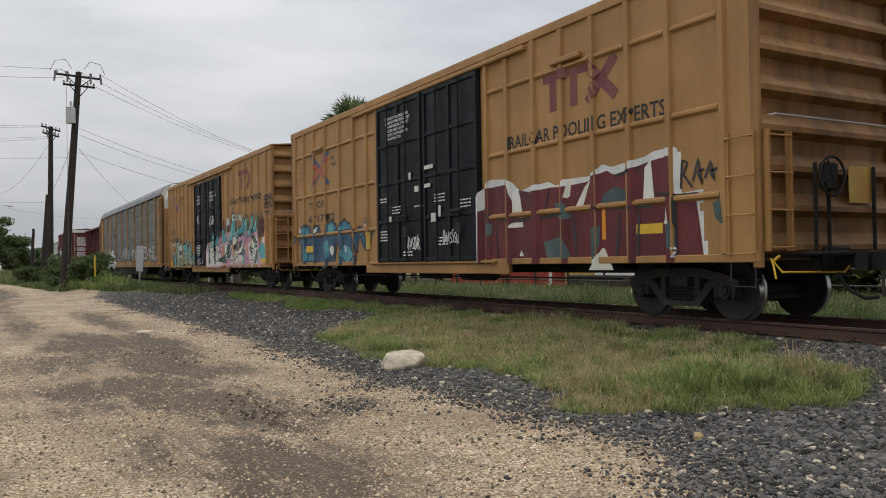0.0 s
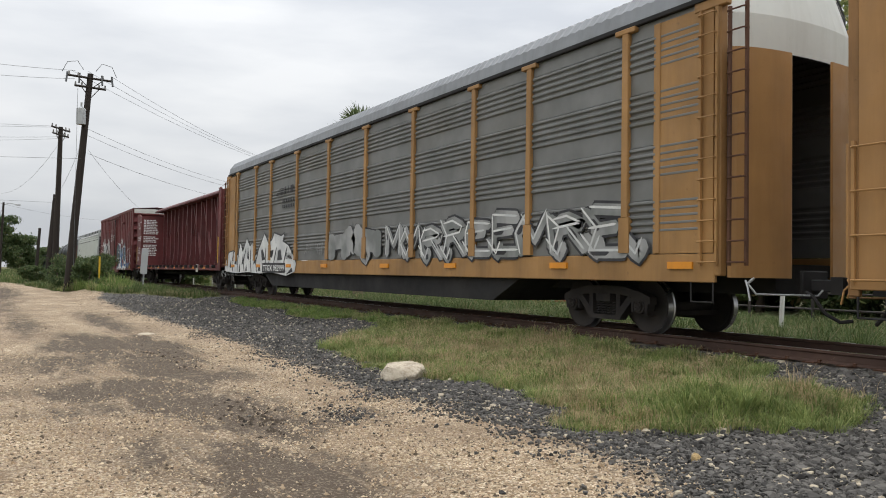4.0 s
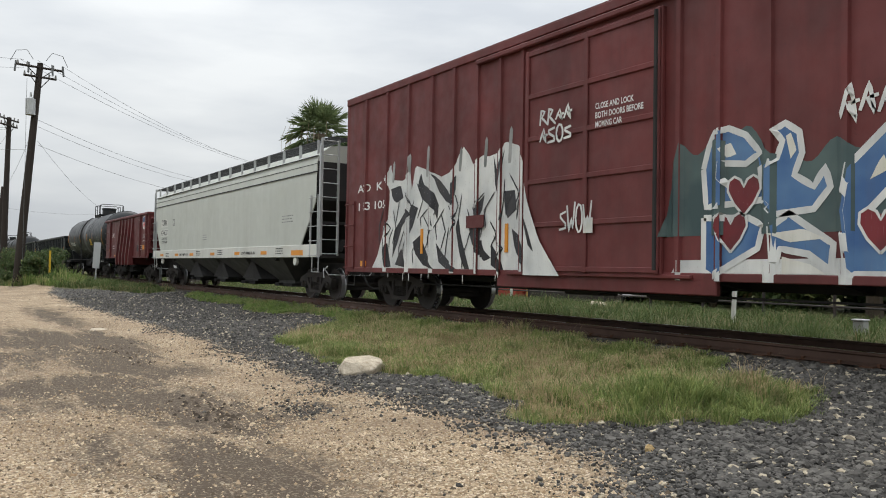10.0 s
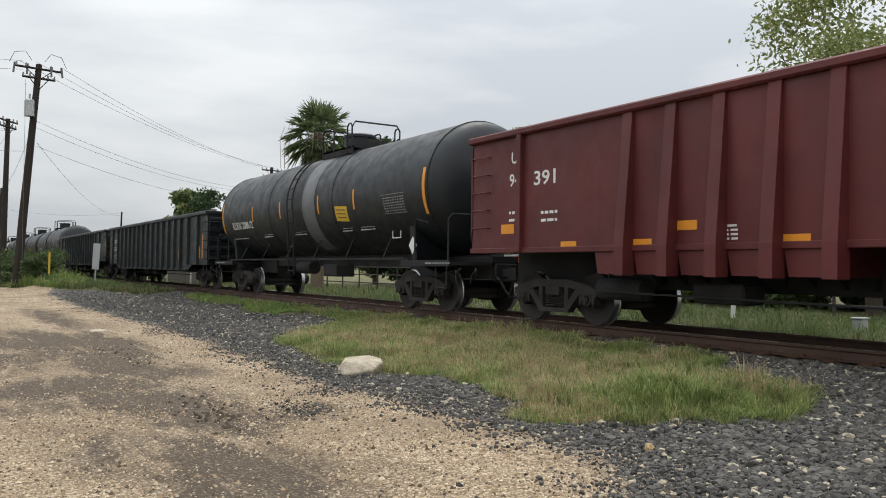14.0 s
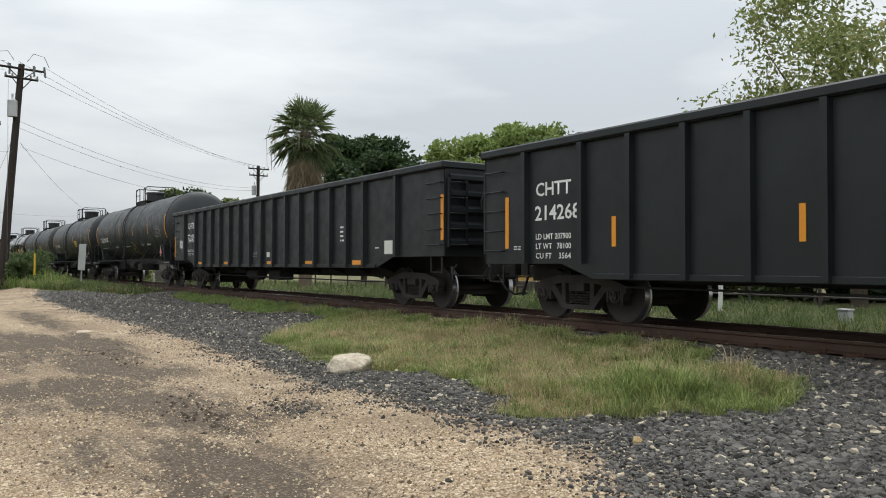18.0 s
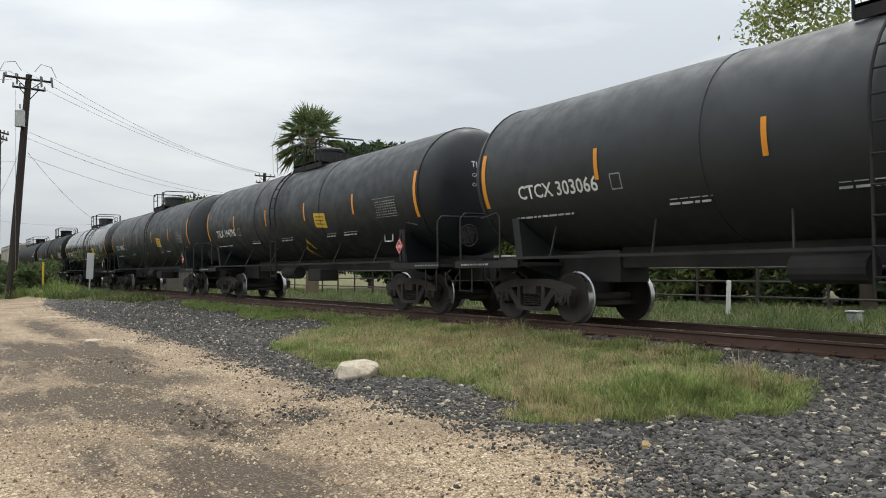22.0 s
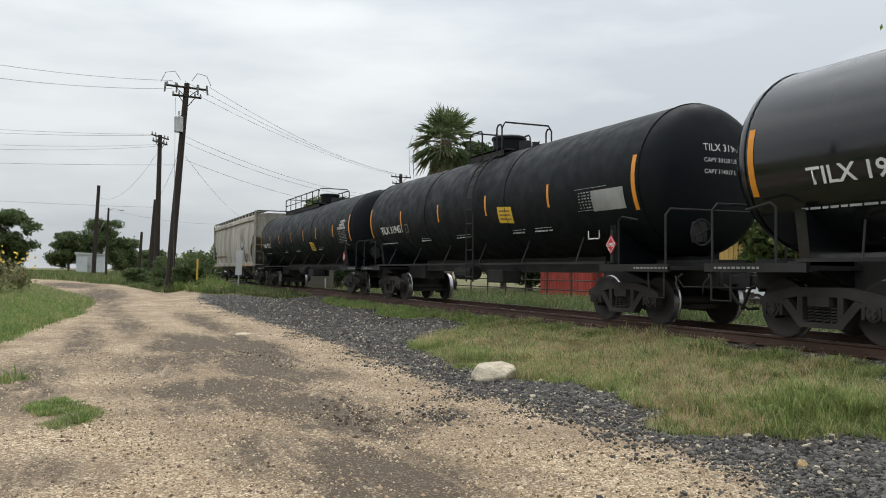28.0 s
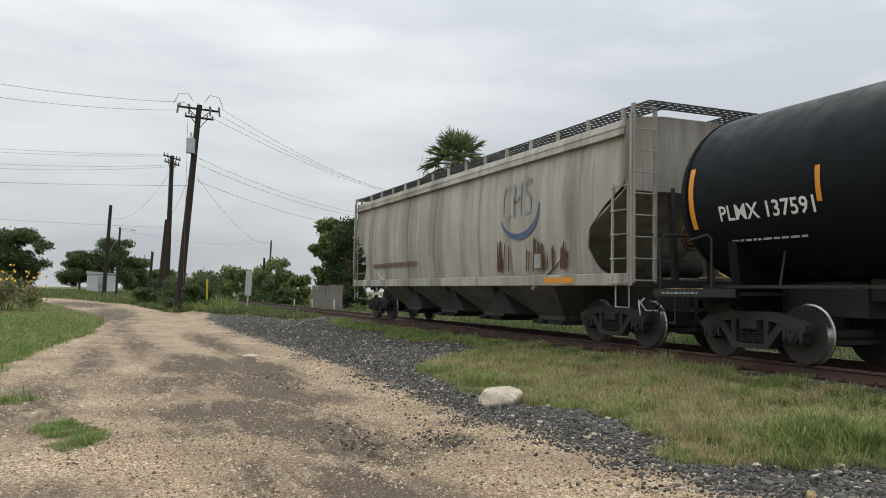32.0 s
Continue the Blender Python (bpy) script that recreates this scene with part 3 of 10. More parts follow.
def filled(s, car, pts, lift, step=0.07):
    """A sprayed area with the outline pts (u, v), laid over posts and sheets in narrow columns."""
    us = [p[0] for p in pts]
    marks = [min(us)] + [k * step for k in range(math.floor(min(us) / step) + 1, math.ceil(max(us) / step))] + [max(us)]
    edges = list(zip(pts, pts[1:] + pts[:1]))

    def cuts(u):
        return sorted(v0 + (v1 - v0) * (u - u0) / (u1 - u0) for (u0, v0), (u1, v1) in edges if (u0 <= u) != (u1 <= u))
    for a, b in zip(marks, marks[1:]):
        if b - a < 1e-3:
            continue
        a, b = a + 1e-4, b - 1e-4
        ca, cb = cuts(a), cuts(b)
        if len(ca) != len(cb):
            ca = cb = cuts((a + b) / 2)
        ya, yb = car.y(a), car.y(b)
        xa, xb = -car.skin(ya) - lift, -car.skin(yb) - lift
        for k in range(0, len(ca) - 1, 2):
            s.face((xa, ya, ca[k]), (xb, yb, cb[k]), (xb, yb, cb[k + 1]), (xa, ya, ca[k + 1]))
    return s


def piece(car, pts, fill, lift, line=None, w=0.05):
    """One sprayed shape with the outline pts, edged by a line."""
    part("spray_fill", filled(Shape(), car, pts, lift), fill, car.root)
    if line:
        o = Shape()
        brush(o, car, pts + pts[:1], w, lift + 0.003, (1, 1))
        part("spray_outline", o, line, car.root)


def throw_up(car, u0, u1, lo, hi, fill, outline, ground=None, shine=None, accents=(), seed=1, letters=5, w=0.30, rim=0.11, wild=0.5):
    """A row of interlocked sprayed letter-like forms, with outline, fill and highlights as layers."""
    rnd = random.Random(seed)
    g = part("spray_ground", _cloud_shape(car, u0, u1, lo, hi, seed), ground, car.root) if ground else None
    out, body, hi_s = Shape(), Shape(), Shape()
    acc = [Shape() for _ in accents]
    du, dv = (u1 - u0) / letters, hi - lo
    lift = 0.006
    for k in range(letters):
        c = u1 - du * (k + 0.5)
        lean = rnd.uniform(-0.25, 0.25) * wild
        strokes = []
        kind = rnd.randrange(4)
        a, b = c + du * 0.40, c - du * 0.40
        z0, z1 = lo + rnd.uniform(0.02, 0.12) * dv, hi - rnd.uniform(0.02, 0.22) * dv
        strokes.append([(a, z0), (a + lean, z0 + dv * 0.45), (a - lean, z1)])
        if kind == 0:
            strokes += [[(a, z1 - 0.1), (c, z1 - dv * 0.05), (b, z1 - dv * 0.2), (b + du * 0.1, z0 + dv * 0.5), (a, z0 + dv * 0.42)], [(c, z0 + dv * 0.45), (b - 0.1, z0)]]
        elif kind == 1:
            strokes += [[(b, z0), (b - lean, z0 + dv * 0.5), (b + lean, z1)], [(a, z0 + dv * 0.52), (b, z0 + dv * rnd.uniform(0.3, 0.6))]]
        elif kind == 2:
            strokes += [[(a, z1), (c, z0 + dv * 0.3), (b, z1 + dv * 0.05)], [(b, z1), (b - lean, z0)]]
        else:
            strokes += [[(a, z1), (b - 0.1, z1 - dv * 0.08)], [(a, z0 + dv * 0.45), (b + 0.1, z0 + dv * 0.5)], [(a, z0 + 0.05), (b - 0.12, z0 + dv * 0.04)]]
        if rnd.random() < wild:
            strokes.append([(b, z0 + dv * 0.3), (b - du * 0.35, z0 - 0.02), (b - du * 0.5, z0 + dv * 0.25)])
        for st in strokes:
            ww = w * rnd.uniform(0.8, 1.25)
            brush(out, car, st, ww + 2 * rim, lift)
            brush(body, car, st, ww, lift + 0.004)
            if shine:
                brush(hi_s, car, [(p + ww * 0.28, q + 0.04) for p, q in st], 0.045, lift + 0.007)
            if acc and rnd.random() < 0.6:
                i = rnd.randrange(len(acc))
                m = rnd.randrange(len(st) - 1)
                brush(acc[i], car, [st[m], ((st[m][0] + st[m + 1][0]) / 2, (st[m][1] + st[m + 1][1]) / 2)], ww * 0.55, lift + 0.0055)
            lift += 0.0002
    part("spray_outline", out, outline, car.root)
    part("spray_fill", body, fill, car.root)
    if shine:
        part("spray_highlight", hi_s, shine, car.root)
    for sh, m in zip(acc, accents):
        if sh.f:
            part("spray_accent", sh, m, car.root)


def _cloud_shape(car, u0, u1, lo, hi, seed):
    s = Shape()
    cloud(s, car, u0 - 0.15, u1 + 0.15, lo, hi + 0.12, 0.003, seed)
    return s


def scribble(car, u, v, du, dv, mat, seed, w=0.03, loops=7):
    """A quick thin spray scrawl of loops and hooks."""
    rnd = random.Random(seed)
    s = Shape()
    rows = 2 if dv > 0.5 else 1
    h = dv / rows
    for row in range(rows):
        base, cell = v + dv - (row + 1) * h, du / loops
        for i in range(loops):
            c, kind = u - cell * (i + 0.5), rnd.randrange(5)
            top, low, r = base + h * rnd.uniform(0.75, 1.0), base + h * rnd.uniform(0.0, 0.2), cell * 0.5
            if kind == 0:
                pts = [(c + r * 0.8 * math.cos(q * 0.7), (top + low) / 2 + (top - low) / 2 * math.sin(q * 0.7)) for q in range(10)]
            elif kind == 1:
                pts = [(c + r, low), (c + r * 0.7, top), (c - r * 0.2, top - h * 0.1), (c + r * 0.5, (top + low) / 2), (c - r, low)]
            elif kind == 2:
                pts = [(c - r * 0.8, top), (c + r * 0.7, top - h * 0.1), (c + r * 0.6, (top + low) / 2 + h * 0.1), (c - r * 0.6, (top + low) / 2 - h * 0.1), (c - r * 0.7, low + h * 0.05), (c + r, low)]
            elif kind == 3:
                pts = [(c + r, top), (c + r * 0.5, low), (c - r * 0.1, (top + low) / 2), (c - r * 0.5, low + h * 0.1), (c - r, top + h * 0.1)]
            else:
                pts = [(c + r, low + h * 0.1), (c, top), (c - r * 0.6, low), (c + r * 0.2, (top + low) / 2), (c - r, (top + low) / 2 + h * 0.05)]
            brush(s, car, pts, w, 0.013 + 0.0003 * i, (0.8, 0.8))
    part("spray_scrawl", s, mat, car.root)


def drips(car, u0, u1, v, mat, seed, n=14):
    rnd = random.Random(seed)
    s = Shape()
    for _ in range(n):
        u, d = rnd.uniform(u0, u1), rnd.uniform(0.05, 0.25)
        brush(s, car, [(u, v), (u + 0.004, v - d)], 0.025, 0.007)
    part("spray_drips", s, mat, car.root)


# ---- ground, gravel, grass ----
def bumps(x, y, f, seed=0.0):
    return noise.noise((x * f + seed, y * f - seed, seed))


def inside(poly, x, y):
    c, j = False, len(poly) - 1
    for i in range(len(poly)):
        (xi, yi), (xj, yj) = poly[i], poly[j]
        if (yi > y) != (yj > y) and x < (xj - xi) * (y - yi) / (yj - yi) + xi:
            c = not c
        j = i
    return c


ISLAND = [(5.72, 14.5), (5.35, 12.6), (5.2, 11.4), (5.3, 10.4), (5.5, 9.6), (5.85, 9.1), (5.7, 8.3), (5.75, 7.9), (5.5, 7.4), (5.5, 6.8), (4.95, 6.3), (5.15, 5.85), (5.8, 5.4), (6.3, 4.84), (7.1, 4.8), (7.85, 5.0), (8.55, 5.55), (8.6, 6.2), (8.3, 6.75), (8.75, 7.15), (9.5, 7.3), (9.5, 18.6), (8.6, 18.2), (7.6, 17.2), (6.6, 16.0)]
STRIP = [(9.5, 18.0), (9.5, 34.5), (8.7, 32.5), (8.5, 29.0), (8.7, 25.5), (8.1, 23.6), (8.2, 21.8), (8.9, 20.6), (8.7, 18.4)]
FIELD = [(9.45, 36.8), (7.6, 38.6), (6.2, 40.0), (5.0, 42.5), (4.0, 45.5), (3.1, 49.0), (2.4, 53.5), (1.4, 60.0), (-1.2, 67.0), (-6.0, 73.0), (-18.0, 80.0), (-90.0, 100.0), (-90.0, 210.0), (9.45, 210.0)]
LEFT = [(-1.5, 11.6), (-1.75, 14), (-1.75, 17.4), (-1.3, 22.8), (-0.35, 30), (0.0, 36), (-0.1, 41.5), (-0.9, 46.0), (-2.2, 52.0), (-4.0, 60.0), (-9.0, 67.0), (-20.0, 74.0), (-90, 92), (-90, 11.0), (-4, 11.0)]
TUFT = [(-0.7, 9.9), (-0.42, 9.0), (-0.4, 8.45), (-0.1, 8.6), (0.02, 9.2), (0.0, 9.8), (-0.25, 10.4), (-0.6, 10.4)]
TUFT2 = [(-1.7, 11.9), (-1.0, 11.9), (-0.9, 12.3), (-1.6, 12.4)]
EDGE = [(-40, 3.8), (3.8, 3.95), (4.2, 4.1), (4.9, 4.45), (5.7, 4.6), (6.6, 4.55), (7.5, 4.42), (8.7, 4.28), (10.0, 4.25), (12.0, 4.4), (13.5, 4.45), (16.5, 4.6), (20.0, 4.65), (23.0, 4.5), (31.0, 4.4), (40.0, 4.5), (46.0, 5.6), (70, 8.0), (120, 8.5)]


GREEN = [(min(q[0] for q in p), max(q[0] for q in p), min(q[1] for q in p), max(q[1] for q in p), p) for p in (ISLAND, STRIP, FIELD, LEFT, TUFT, TUFT2)]


def gravel_edge(y):
    for (a, xa), (b, xb) in zip(EDGE, EDGE[1:]):
        if a <= y <= b:
            return xa + (xb - xa) * (y - a) / (b - a)
    return EDGE[-1][1]


def is_grass(x, y):
    if x < 12.4 and not any(a - 0.4 <= x <= b + 0.4 and c - 0.4 <= y <= d + 0.4 for a, b, c, d, _ in GREEN) and x > -3 and y < 111:
        return False
    xx, yy = x + 0.22 * bumps(x, y, 2.2, 3.1) + 0.1 * bumps(x, y, 6.0, 1.0), y + 0.22 * bumps(x, y, 2.2, 7.7) + 0.1 * bumps(x, y, 6.0, 5.0)
    if xx > 13.2 + 0.5 * bumps(x, y, 0.6, 2.0):
        return True
    if xx < -1 and yy < 11 and xx < -3.5:
        return True
    for x0, x1, y0, y1, p in GREEN:
        if x0 <= xx <= x1 and y0 <= yy <= y1 and inside(p, xx, yy):
            return True
    return False


HUMMOCKS = ((6.45, 5.75, 0.55, 0.27), (7.55, 5.6, 0.45, 0.17), (5.9, 6.6, 0.4, 0.12), (6.2, 11.8, 0.7, 0.08), (7.6, 10.4, 0.8, 0.07), (6.9, 8.6, 0.6, 0.06), (8.2, 13.6, 0.9, 0.07), (6.4, 14.4, 0.6, 0.08), (8.3, 8.2, 0.5, 0.06))
RISE = ((30.0, 0.0), (38.0, 0.08), (47.0, 0.22), (56.0, 0.36), (65.0, 0.48), (80.0, 0.66), (104.0, 0.86), (140.0, 1.05), (220.0, 1.2))


def height(x, y):
    d = abs(x - TRX)
    z = 0.0
    # the land left of the track climbs slowly to the field behind the bend
    if x < 9.6 and y > 30.0:
        for (a, za), (b, zb) in zip(RISE, RISE[1:]):
            if y <= b:
                z_rise = za + (zb - za) * (y - a) / (b - a)
                break
        else:
            z_rise = RISE[-1][1]
        z += z_rise * (1.0 if x < 6.0 else 0.62 + 0.38 * (9.6 - x) / 3.6) * min(1.0, (9.6 - x) / 0.6)
    lift = z
    if d < 1.25:
        z = 0.315
    elif d < 2.6:
        z = 0.315 - 0.20 * (d - 1.25) / 1.35
    elif d < 6.0:
        z = 0.115 * (1 - (d - 2.6) / 3.4)
    if 1.25 <= d:
        z = max(z, lift)
    if x > TRX + 2.6:
        z = min(z, 0.1) + 0.0
    if y < 120 and x < 9.0:
        z += 0.025 * bumps(x, y, 0.45, 4.0) + 0.012 * bumps(x, y, 1.6, 8.0)
        # wheel ruts along the lane
        for c, w in ((0.9 - 0.012 * y, 0.45), (2.35 + 0.02 * y, 0.5)):
            z -= 0.035 * math.exp(-((x - c - 0.3 * bumps(0, y, 0.15, 2.0)) / w) ** 2)
    if x < -1.0 and y > 10:
        z += 0.10 * min(1, (-1.0 - x) / 2)
    for cx, cy, w, hh in HUMMOCKS:
        if abs(x - cx) < 2.5 * w and abs(y - cy) < 2.5 * w:
            z += hh * math.exp(-((x - cx) / w) ** 2 - ((y - cy) / w) ** 2)
    # the verge stands up in a low bank by the sign, with a hump at its near end
    if 36 < y < 80 and 3 < x < 9.5:
        z += 0.26 * math.exp(-((x - 6.9) / 1.5) ** 2) * min(1.0, (y - 36) / 5.0)
        z += 0.30 * math.exp(-((x - 4.9) / 0.8) ** 2 - ((y - 45.0) / 2.2) ** 2)
    return z


def damp(x, y):
    """Dark damp soil in the lane."""
    v = 0.0
    x += 0.18 * bumps(x, y, 1.1, 5.0) + 0.07 * bumps(x, y, 3.5, 1.5)
    y += 0.25 * bumps(x, y, 1.3, 9.0)
    for cx, cy, rx, ry, a in ((2.45, 8.4, 0.46, 1.2, 1.6), (2.1, 9.2, 0.8, 0.9, 1.3), (1.45, 10.7, 1.0, 0.85, 1.25), (1.95, 5.7, 0.6, 1.4, 1.1), (2.35, 13.3, 0.5, 2.4, 1.3), (2.95, 16.2, 0.4, 3.0, 1.35), (1.9, 16.8, 0.9, 3.4, 1.0), (1.0, 14.0, 0.8, 2.0, 0.7), (0.4, 45.0, 1.2, 9.0, 0.8), (-1.5, 58.0, 2.0, 5.0, 0.9), (0.9, 24.0, 0.5, 5.0, 0.6), (3.2, 7.9, 0.7, 0.5, 0.75), (2.7, 11.6, 0.8, 1.0, 0.65), (2.9, 25.0, 0.5, 5.0, 0.8), (0.9, 9.2, 0.7, 0.7, 0.5), (1.2, 6.9, 0.45, 1.0, 0.5), (-0.9, 12.5, 0.65, 3.5, 0.6), (-0.2, 19.0, 0.5, 6.0, 0.55), (-0.6, 6.6, 0.8, 1.0, 0.45), (0.6, 33.0, 0.6, 9.0, 0.45), (3.0, 5.4, 0.5, 0.7, 0.3)):
        q = ((x - cx) / rx) ** 2 + ((y - cy) / ry) ** 2
        v = max(v, a * math.exp(-q))
    return min(1.0, v)


def ground_material():
    m = Mat("lane_gravel_and_soil", 0.9, 0.0, 0.25)

    def mask(name):
        nd = m.n.new("ShaderNodeAttribute")
        nd.attribute_name = name
        return nd.outputs["Fac"]
    fine = m.noise(55.0, 4, 0.7)
    mid = m.noise(9.0, 5, 0.6)
    big = m.noise(0.7, 5, 0.55)
    chips = m.cells(62.0, "Color")
    bw = m.n.new("ShaderNodeRGBToBW")
    m.l.new(chips, bw.inputs[0])
    # crushed limestone lane
    big2 = m.cells(27.0, "Color")
    bw2 = m.n.new("ShaderNodeRGBToBW")
    m.l.new(big2, bw2.inputs[0])
    lane = m.mix(m.ramp(mid, (0.3, 0.0), (0.7, 1.0)), (0.345, 0.240, 0.146), (0.560, 0.420, 0.270))
    lane = m.mix(m.ramp(bw.outputs[0], (0.25, 0.85), (0.48, 0.0)), lane, (0.14, 0.10, 0.065))
    lane = m.mix(m.ramp(bw.outputs[0], (0.60, 0.0), (0.80, 0.85)), lane, (0.78, 0.68, 0.52))
    lane = m.mix(m.ramp(bw2.outputs[0], (0.24, 0.6), (0.36, 0.0)), lane, (0.20, 0.145, 0.09))
    lane = m.mix(m.ramp(big, (0.38, 0.0), (0.64, 0.75)), lane, (0.215, 0.155, 0.102))
    soil = m.mix(fine, (0.060, 0.044, 0.031), (0.135, 0.102, 0.072))
    soil = m.mix(m.ramp(bw.outputs[0], (0.66, 0.0), (0.8, 0.5)), soil, (0.34, 0.28, 0.20))
    streaks = m.ramp(m.noise((3.2, 0.75, 1.0), 6, 0.68, warp=0.6), (0.34, 0.25), (0.60, 1.0))
    wet = m.math("MULTIPLY", m.math("MULTIPLY", mask("damp"), streaks), m.ramp(mid, (0.25, 0.5), (0.58, 1.0)))
    base = m.mix(m.ramp(wet, (0.08, 0.0), (0.36, 1.0)), lane, soil)
    # dark railway gravel
    stone = m.mix(m.ramp(bw2.outputs[0], (0.2, 0.0), (0.8, 1.0)), (0.024, 0.023, 0.022), (0.115, 0.110, 0.103))
    stone = m.mix(m.ramp(bw.outputs[0], (0.72, 0.0), (0.80, 0.7)), stone, (0.30, 0.27, 0.22))
    edge = m.math("ADD", mask("gravel"), m.math("MULTIPLY", m.math("SUBTRACT", m.noise(3.0, 7, 0.8), 0.5), 1.6))
    base = m.mix(m.ramp(edge, (0.44, 0.0), (0.66, 1.0)), base, stone)
    rusty = m.mix(fine, (0.05, 0.034, 0.026), (0.12, 0.08, 0.058))
    base = m.mix(mask("rusty"), base, rusty)
    turf = m.mix(mid, (0.075, 0.085, 0.030), (0.19, 0.165, 0.085))
    base = m.mix(m.ramp(m.math("ADD", mask("grass"), m.math("MULTIPLY", m.math("SUBTRACT", m.noise(8.0, 5, 0.7), 0.5), 0.9)), (0.35, 0.0), (0.75, 1.0)), base, turf)
    hgt = m.math("ADD", m.math("MULTIPLY", bw.outputs[0], 0.6), m.math("MULTIPLY", m.noise(24.0, 6, 0.7), 0.9))
    m.bump(hgt, 1.0, 0.030)
    return m.done(base)


def ground():
    def axis(parts):
        out = []
        for a, b, st in parts:
            n = max(1, round((b - a) / st))
            out += [a + (b - a) * i / n for i in range(n)]
        return out + [parts[-1][1]]
    xs = axis([(-1500, -300, 200), (-300, -60, 40), (-60, -12, 4), (-12, -4, 0.8), (-4, 9.6, 0.16), (9.6, 14, 0.35), (14, 30, 2), (30, 80, 10), (80, 300, 40), (300, 1500, 200)])
    ys = axis([(-600, -60, 90), (-60, -8, 5), (-8, 2, 0.8), (2, 21, 0.16), (21, 45, 0.4), (45, 115, 1.2), (115, 220, 8), (220, 600, 50), (600, 2600, 250)])
    nx, ny = len(xs), len(ys)
    v = [(x, y, height(x, y) if (x < 9.6 or -20 < y < 130) else 0.0) for y in ys for x in xs]
    f = [(j * nx + i, j * nx + i + 1, (j + 1) * nx + i + 1, (j + 1) * nx + i) for j in range(ny - 1) for i in range(nx - 1)]
    me = bpy.data.meshes.new("ground")
    me.from_pydata(v, [], f)
    me.materials.append(ground_material())
    me.shade_smooth()
    vals = {"grass": [], "gravel": [], "damp": [], "rusty": []}
    for x, y, z in v:
        far = not (-70 < x < 80 and -20 < y < 200)
        g = 1.0 if far else (1.0 if is_grass(x, y) else 0.0)
        d = abs(x - TRX)
        vals["grass"].append(g)
        vals["gravel"].append(0.0 if far else min(1, max(0, 0.5 + (x - gravel_edge(y)) / 1.0)))
        vals["damp"].append(0.0 if far else damp(x, y))
        vals["rusty"].append(0.0 if far else max(0.0, 1 - abs(d - 0.75) / 0.75) * 0.85)
    for k, a in vals.items():
        at = me.attributes.new(k, "FLOAT", "POINT")
        at.data.foreach_set("value", a)
    ob = new("ground", me)
    tagged(ob, "tan crushed stone lane with dark railway gravel beside it", "ground", kind="structure")


ground()


def bulk_mesh(name, verts, faces_per, count, face_idx, mat, label, category):
    """Many small alike shapes in one mesh: verts (count, n, 3), face_idx lists for one shape."""
    n = verts.shape[1]
    me = bpy.data.meshes.new(name)
    loops, starts, totals = [], [], []
    base_loops = np.concatenate([np.array(q) for q in face_idx])
    lens = np.array([len(q) for q in face_idx])
    all_loops = (base_loops[None, :] + (np.arange(count) * n)[:, None]).ravel()
    all_tot = np.tile(lens, count)
    all_start = np.concatenate([[0], np.cumsum(all_tot)[:-1]])
    me.vertices.add(count * n)
    me.vertices.foreach_set("co", verts.astype(np.float32).ravel())
    me.loops.add(len(all_loops))
    me.loops.foreach_set("vertex_index", all_loops.astype(np.int32))
    me.polygons.add(len(all_tot))
    me.polygons.foreach_set("loop_start", all_start.astype(np.int32))
    me.update(calc_edges=True)
    me.shade_flat()
    me.materials.append(mat)
    ob = new(name, me)
    return tagged(ob, label, category, kind="stuff")


def stone_material(name, dark, light, odd, share):
    m = Mat(name, 0.85, 0.0, 0.3)
    r = m.island()
    base = m.mix(m.ramp(r, (0.0, 0.0), (1.0, 1.0)), dark, light)
    base = m.mix(m.ramp(r, (1 - share - 0.005, 0.0), (1 - share, 1.0)), base, odd)
    base = m.mix(m.ramp(m.noise(30.0, 5, 0.7), (0.4, 0.0), (0.8, 0.4)), base, tuple(c * 0.5 for c in dark))
    m.bump(m.noise(60.0, 4), 0.3, 0.006)
    return m.done(base)


